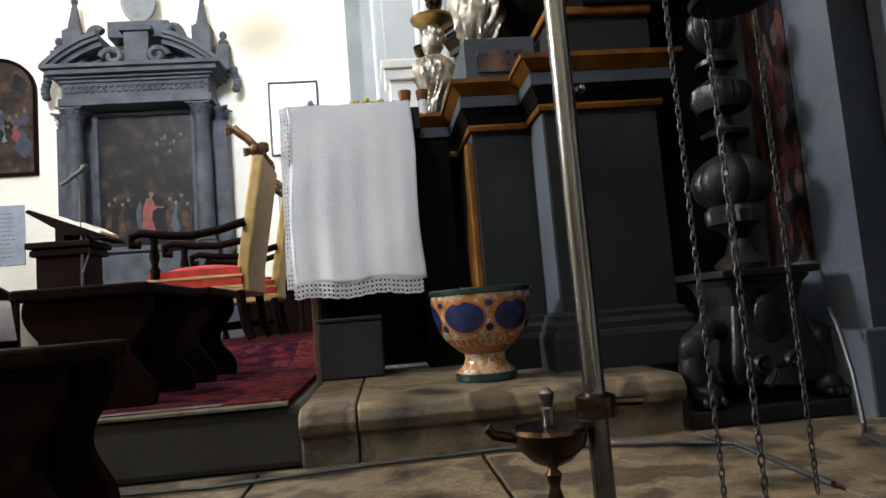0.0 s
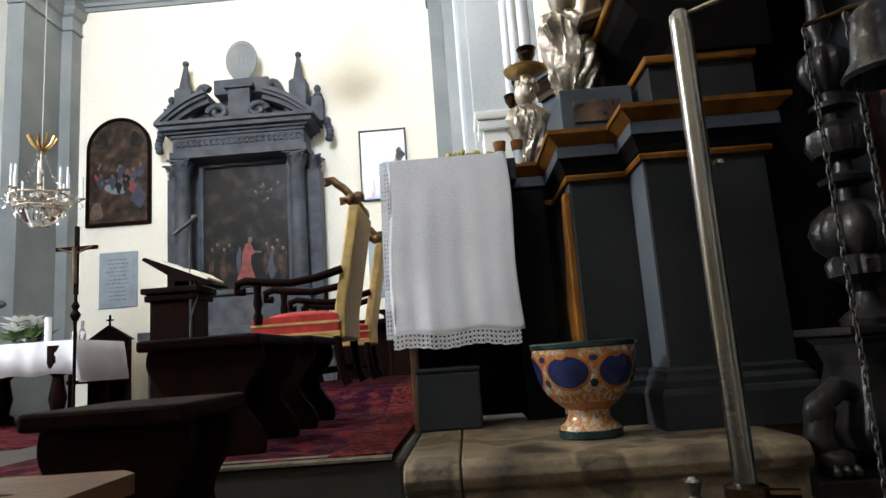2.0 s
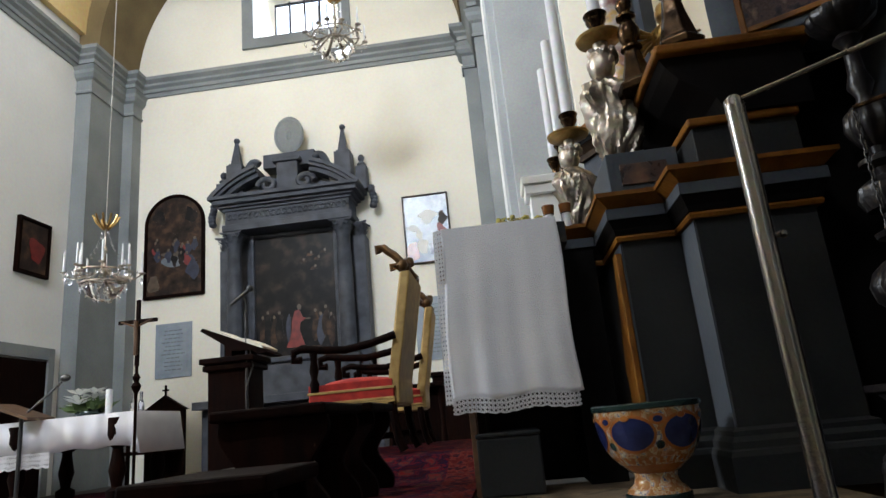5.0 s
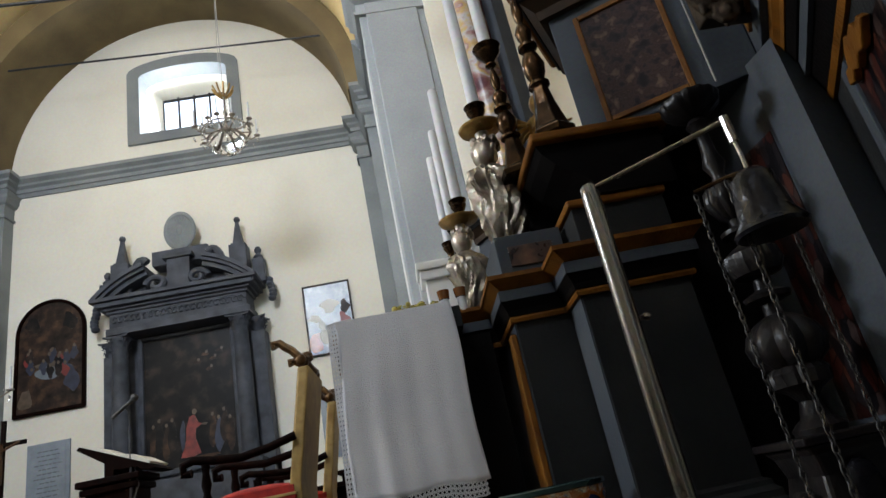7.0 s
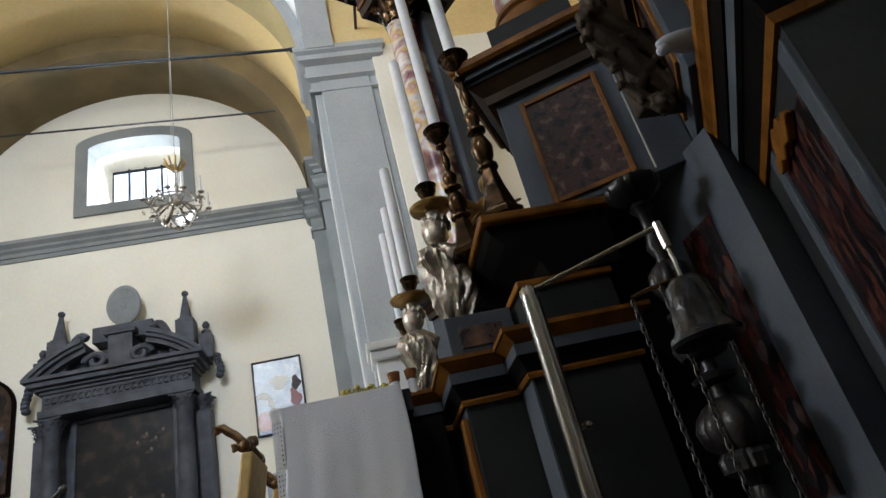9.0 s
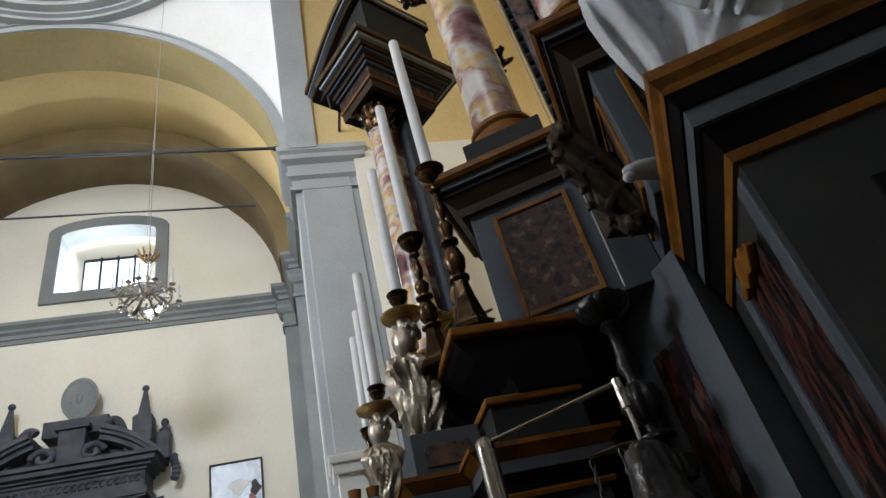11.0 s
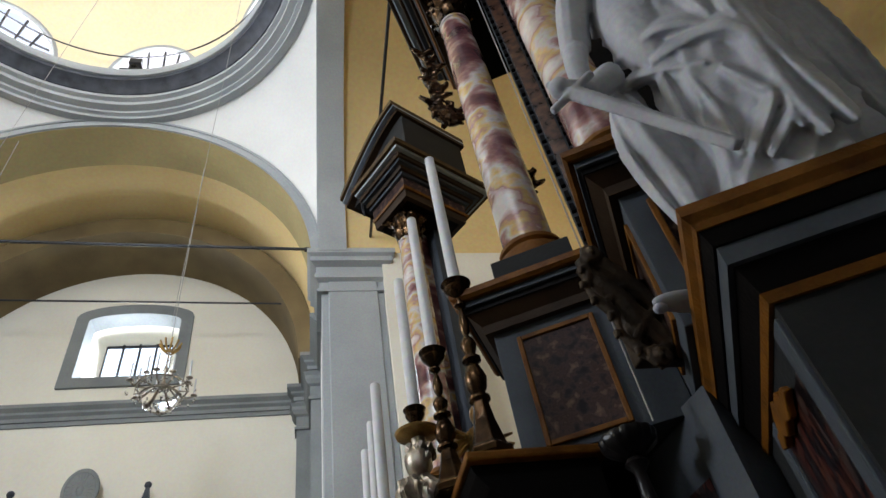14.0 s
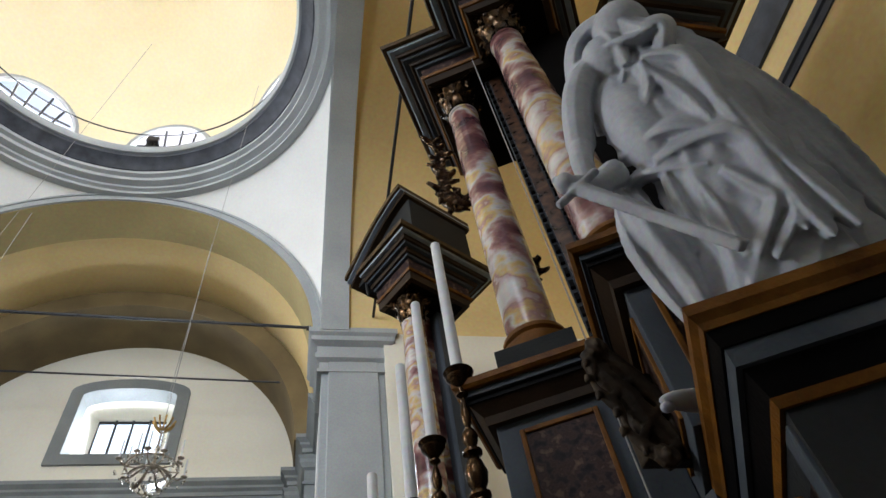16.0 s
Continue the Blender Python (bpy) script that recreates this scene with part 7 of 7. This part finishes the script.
flowers = thing("flower_arrangement", "white lilies with green leaves on the table", "flowers", (-4.95, 6.9, FLOOR + 0.862))
bm = bm_new()
lathe(bm, [(0.10, 0.0), (0.14, 0.04), (0.13, 0.08)], (0, 0, 0), 16)
part("dish", bm, GLAZE_GREEN, flowers, smooth=True)
rnd = random.Random(8)
bm = bm_new()
for i in range(110):
    a, e, L = rnd.uniform(0, 6.28), rnd.uniform(0.1, 1.3), rnd.uniform(0.10, 0.26)
    d = Vector((math.cos(a) * math.cos(e), math.sin(a) * math.cos(e), math.sin(e) * 0.8))
    s = d.orthogonal().normalized() * L * 0.14
    o = Vector((rnd.uniform(-0.12, 0.12), rnd.uniform(-0.1, 0.1), 0.06))
    v = [bm.verts.new(p) for p in (o, o + d * L * 0.5 + s, o + d * L, o + d * L * 0.5 - s)]
    bm.faces.new(v)
tagged(part("leaves", bm, LEAF, flowers, "green leaves"), kind="stuff")
for i in range(11):
    a = rnd.uniform(0, 6.28)
    o = Vector((0.22 * math.cos(a) * rnd.random(), 0.14 * math.sin(a), rnd.uniform(0.10, 0.32)))
    bm = bm_new()
    for k in range(6):
        b = k * math.pi / 3
        d = Vector((math.cos(b), math.sin(b), 0.55)).normalized()
        s = d.cross(Vector((0, 0, 1))).normalized() * 0.022
        v = [bm.verts.new(p) for p in (o, o + d * 0.08 + s * 1.6, o + d * 0.17 - Vector((0, 0, 0.03)), o + d * 0.08 - s * 1.6)]
        bm.faces.new(v)
    part("lily", bm, PETAL, flowers, "white lily")
cruet = thing("glass_cruets", "clear glass cruets on the white table", "cruet", (-4.30, 6.75, FLOOR + 0.862))
for x in (-0.04, 0.05):
    bm = bm_new()
    lathe(bm, [(0.03, 0), (0.035, 0.05), (0.03, 0.09), (0.014, 0.13), (0.018, 0.2), (0.012, 0.21), (0.01, 0.13), (0.025, 0.08), (0.0, 0.01)], (x, 0, 0), 14, cap=False)
    part("bottle", bm, CRYSTAL, cruet, smooth=True)
candle = thing("altar_candle", "thick white candle on the table", "candle", (-4.62, 6.75, FLOOR + 0.862))
bm = bm_new()
lathe(bm, [(0.035, 0), (0.035, 0.26), (0.03, 0.27), (0.0, 0.262)], (0, 0, 0), 18)
part("wax", bm, WAX, candle, smooth=True)
bm = bm_new()
tube(bm, [(0, 0, 0.262), (0, 0, 0.28)], 0.003, 5)
part("wick", bm, RUBBER, candle)

throne = thing("celebrant_chair", "dark gabled wooden chair with a blue velvet back", "chair", (-5.05, 8.7, FLOOR + 0.002))
bm = bm_new()
box(bm, -0.28, 0.28, -0.03, 0.05, 0.0, 0.95)
prism(bm, [(-0.33, 0.95), (0.33, 0.95), (0.0, 1.16)], "y", -0.05, 0.05)
part("back", bm, WALNUT, throne, bevel=0.006)
bm = bm_new()
box(bm, -0.20, 0.20, -0.045, -0.028, 0.5, 0.9)
part("back_cushion", bm, BLUE_VELVET, throne, "dark blue velvet", bevel=0.006)
bm = bm_new()
box(bm, -0.012, 0.012, -0.01, 0.01, 1.15, 1.30)
box(bm, -0.045, 0.045, -0.01, 0.01, 1.22, 1.243)
part("cross_finial", bm, WALNUT, throne)
bm = bm_new()
box(bm, -0.28, 0.28, -0.5, -0.05, 0.40, 0.45)
part("seat", bm, WALNUT, throne, bevel=0.006)
for x in (-0.26, 0.22):
    bm = bm_new()
    box(bm, x, x + 0.04, -0.49, -0.45, 0.0, 0.65)
    part("leg", bm, WALNUT, throne, bevel=0.004)
kneeler = thing("prie_dieu", "dark wooden kneeler with a small cross beside the wall", "kneeler", (-1.0, 8.9, FLOOR + 0.002))
bm = bm_new()
box(bm, -0.3, 0.3, -0.2, 0.2, 0.0, 1.05)
part("body", bm, WALNUT, kneeler, bevel=0.01)
bm = bm_new()
box(bm, -0.36, 0.36, -0.26, 0.24, 1.052, 1.10)
part("top", bm, WALNUT, kneeler, bevel=0.01)
bm = bm_new()
box(bm, -0.014, 0.014, -0.01, 0.01, 1.1005, 1.36)
box(bm, -0.06, 0.06, -0.01, 0.01, 1.25, 1.278)
part("cross", bm, IRON, kneeler)
door = thing("door_1", "dark closed door in a grey stone frame", "door", (-6.45, 7.60, FLOOR))
door["kind"] = "structure"
bm = bm_new()
box(bm, 0.002, 0.04, -0.5, 0.5, 0.0, 1.72)
part("leaf", bm, WALNUT, door)
for y0, y1, z0, z1 in ((-0.62, -0.5, 0, 1.9), (0.5, 0.62, 0, 1.9), (-0.5, 0.5, 1.74, 1.9)):
    bm = bm_new()
    box(bm, 0.002, 0.07, y0, y1, z0, z1)
    part("frame", bm, GREY_STONE, door, bevel=0.006)
mic2 = thing("lectern_microphone", "black microphone arm over a sloped wooden reading stand", "microphone", (-5.35, 6.4, FLOOR + 0.002))
bm = bm_new()
tube(bm, [(0, 0, 0), (0, 0, 0.95)], 0.02, 8)
tube(bm, [(0.0, 0, 0.9), (0.3, 0, 1.12), (0.42, 0, 1.22)], 0.012, 8)
blob(bm, (0.46, 0, 1.26), (0.06, 0.03, 0.04), 2)
part("stand", bm, RUBBER, mic2, smooth=True)
bm = bm_new()
q = loft(bm, [[(-0.25, y, 1.06), (0.22, y, 0.88), (0.22, y, 0.85), (-0.25, y, 1.03)] for y in (-0.2, 0.2)])
bm.faces.new(q[0]), bm.faces.new(q[1][::-1])
part("reading_board", bm, OAK, mic2)
bm = bm_new()
box(bm, -5.6, -3.0, 4.6, 7.8, FLOOR + 0.001, FLOOR + 0.013)
rug2 = tagged(part("striped_rug", bm, RUG), "dark red and blue patterned rug under the table", "rug")
for k in range(5):
    bm = bm_new()
    box(bm, -5.6 + 0.04, -3.04, 4.65 + 0.62 * k, 4.72 + 0.62 * k, FLOOR + 0.0132, FLOOR + 0.017)
    part("pale_stripe", bm, RUG_BORDER, rug2, "patterned stripe")

# small things on the altar
plant = thing("moss_wreath", "small wreath of yellow-green moss on the altar", "wreath", (-0.15, 2.62, 1.004))
rnd = random.Random(5)
bm = bm_new()
for i in range(160):
    a = rnd.uniform(0, 6.28)
    r = 0.075 + rnd.uniform(-0.03, 0.03)
    blob(bm, (r * math.cos(a) * 1.25, r * math.sin(a), rnd.uniform(0.008, 0.06)), (rnd.uniform(0.006, 0.014),) * 3, 1)
tagged(part("moss", bm, MOSS, plant), kind="stuff")
for k, x in enumerate((-0.02, 0.05)):
    cup = thing("votive_glass", "small amber votive glass with a white foot", "candle glass", (x, 2.60, 1.004), group="votive glasses")
    bm = bm_new()
    lathe(bm, [(0.02, 0.0), (0.018, 0.06), (0.0, 0.061)], (0, 0, 0), 16)
    part("foot", bm, WAX, cup, smooth=True)
    bm = bm_new()
    lathe(bm, [(0.022, 0.062), (0.027, 0.10), (0.024, 0.10), (0.019, 0.065), (0.0, 0.065)], (0, 0, 0), 16)
    part("glass", bm, AMBER, cup, smooth=True)
block = thing("altar_casket", "white painted moulded casket on the altar", "casket", (0.0, 2.98, 1.007))
block.scale = (0.72, 0.72, 1.55)
for z0, z1, w in ((0, 0.05, 0.12), (0.05, 0.17, 0.09), (0.17, 0.20, 0.12), (0.20, 0.225, 0.14)):
    bm = bm_new()
    box(bm, -w, w, -w, w, z0 + 0.0005, z1)
    part("course", bm, PLASTER_WHITE, block, bevel=0.006)
disc = thing("round_frame", "small round gilt frame standing behind the busts", "frame", (0.12, 3.72, 1.28))
bm = bm_new()
lathe(bm, [(0.07, 0), (0.085, 0.01), (0.10, 0.0), (0.10, -0.015), (0.07, -0.015)], (0, 0, 0), 28, cap=False)
for v in bm.verts:
    v.co = Vector((v.co.x, -v.co.z, v.co.y + 0.17))
part("rim", bm, GOLD, disc, smooth=True)
bm = bm_new()
tube(bm, [(0, 0, 0.0), (0, 0, 0.08)], 0.012, 6)
part("foot", bm, GOLD, disc)
bm = bm_new()
lathe(bm, [(0.0, 0.0), (0.072, 0.0), (0.072, -0.01)], (0, 0, 0), 28, cap=False)
for v in bm.verts:
    v.co = Vector((v.co.x, -v.co.z, v.co.y + 0.17))
part("disc", bm, PAPER, disc)

# cables on the steps
for pts in ([(-1.0, 1.70, FLOOR + 0.03), (-0.6, 1.66, FLOOR + 0.03), (-0.2, 1.72, FLOOR + 0.03), (0.1, 1.74, FLOOR + 0.03), (0.3, 1.68, FLOOR + 0.03), (0.5, 1.62, FLOOR + 0.03), (0.62, 1.55, FLOOR + 0.03), (0.60, 1.2, FLOOR + 0.03)], [(1.04, 1.75, 0.14), (1.02, 1.70, 0.10), (1.0, 1.64, -0.02), (0.98, 1.6, FLOOR + 0.03), (0.9, 1.5, FLOOR + 0.03), (0.86, 1.3, FLOOR + 0.03), (0.9, 1.1, FLOOR + 0.03)]):
    bm = bm_new()
    tube(bm, pts, 0.006, 6)
    tagged(part("cable", bm, RUBBER, None, "", True), "thin black cable lying on the stone step", "cable")

# dark kneeling bench behind the armchairs
kneeler = thing("kneeling_bench", "dark carved wooden kneeling bench behind the armchairs", "bench", (-1.18, 6.3, FLOOR + 0.002))
W, H_ = 0.29, 0.82
bm = bm_new()
box(bm, -W, W, -0.14, 0.14, H_ - 0.035, H_)
part("top", bm, WALNUT, kneeler, bevel=0.006)
bm = bm_new()
box(bm, -W + 0.05, W - 0.05, -0.02, 0.0, 0.03, H_ - 0.036)
part("front_panel", bm, WALNUT, kneeler, bevel=0.004)
for x in (-W + 0.04, W - 0.04):
    bm = bm_new()
    lathe(bm, [(0.035, 0.0), (0.035, 0.05), (0.022, 0.08), (0.038, 0.2 * H_ + 0.08), (0.02, 0.55 * H_), (0.034, 0.8 * H_), (0.03, H_ - 0.037)], (x, -0.06, 0), 20)
    part("post", bm, WALNUT, kneeler, "turned post", smooth=True)
bm = bm_new()
box(bm, -W, W, -0.30, -0.10, 0.0, 0.05)
part("kneeling_board", bm, WALNUT, kneeler, bevel=0.006)
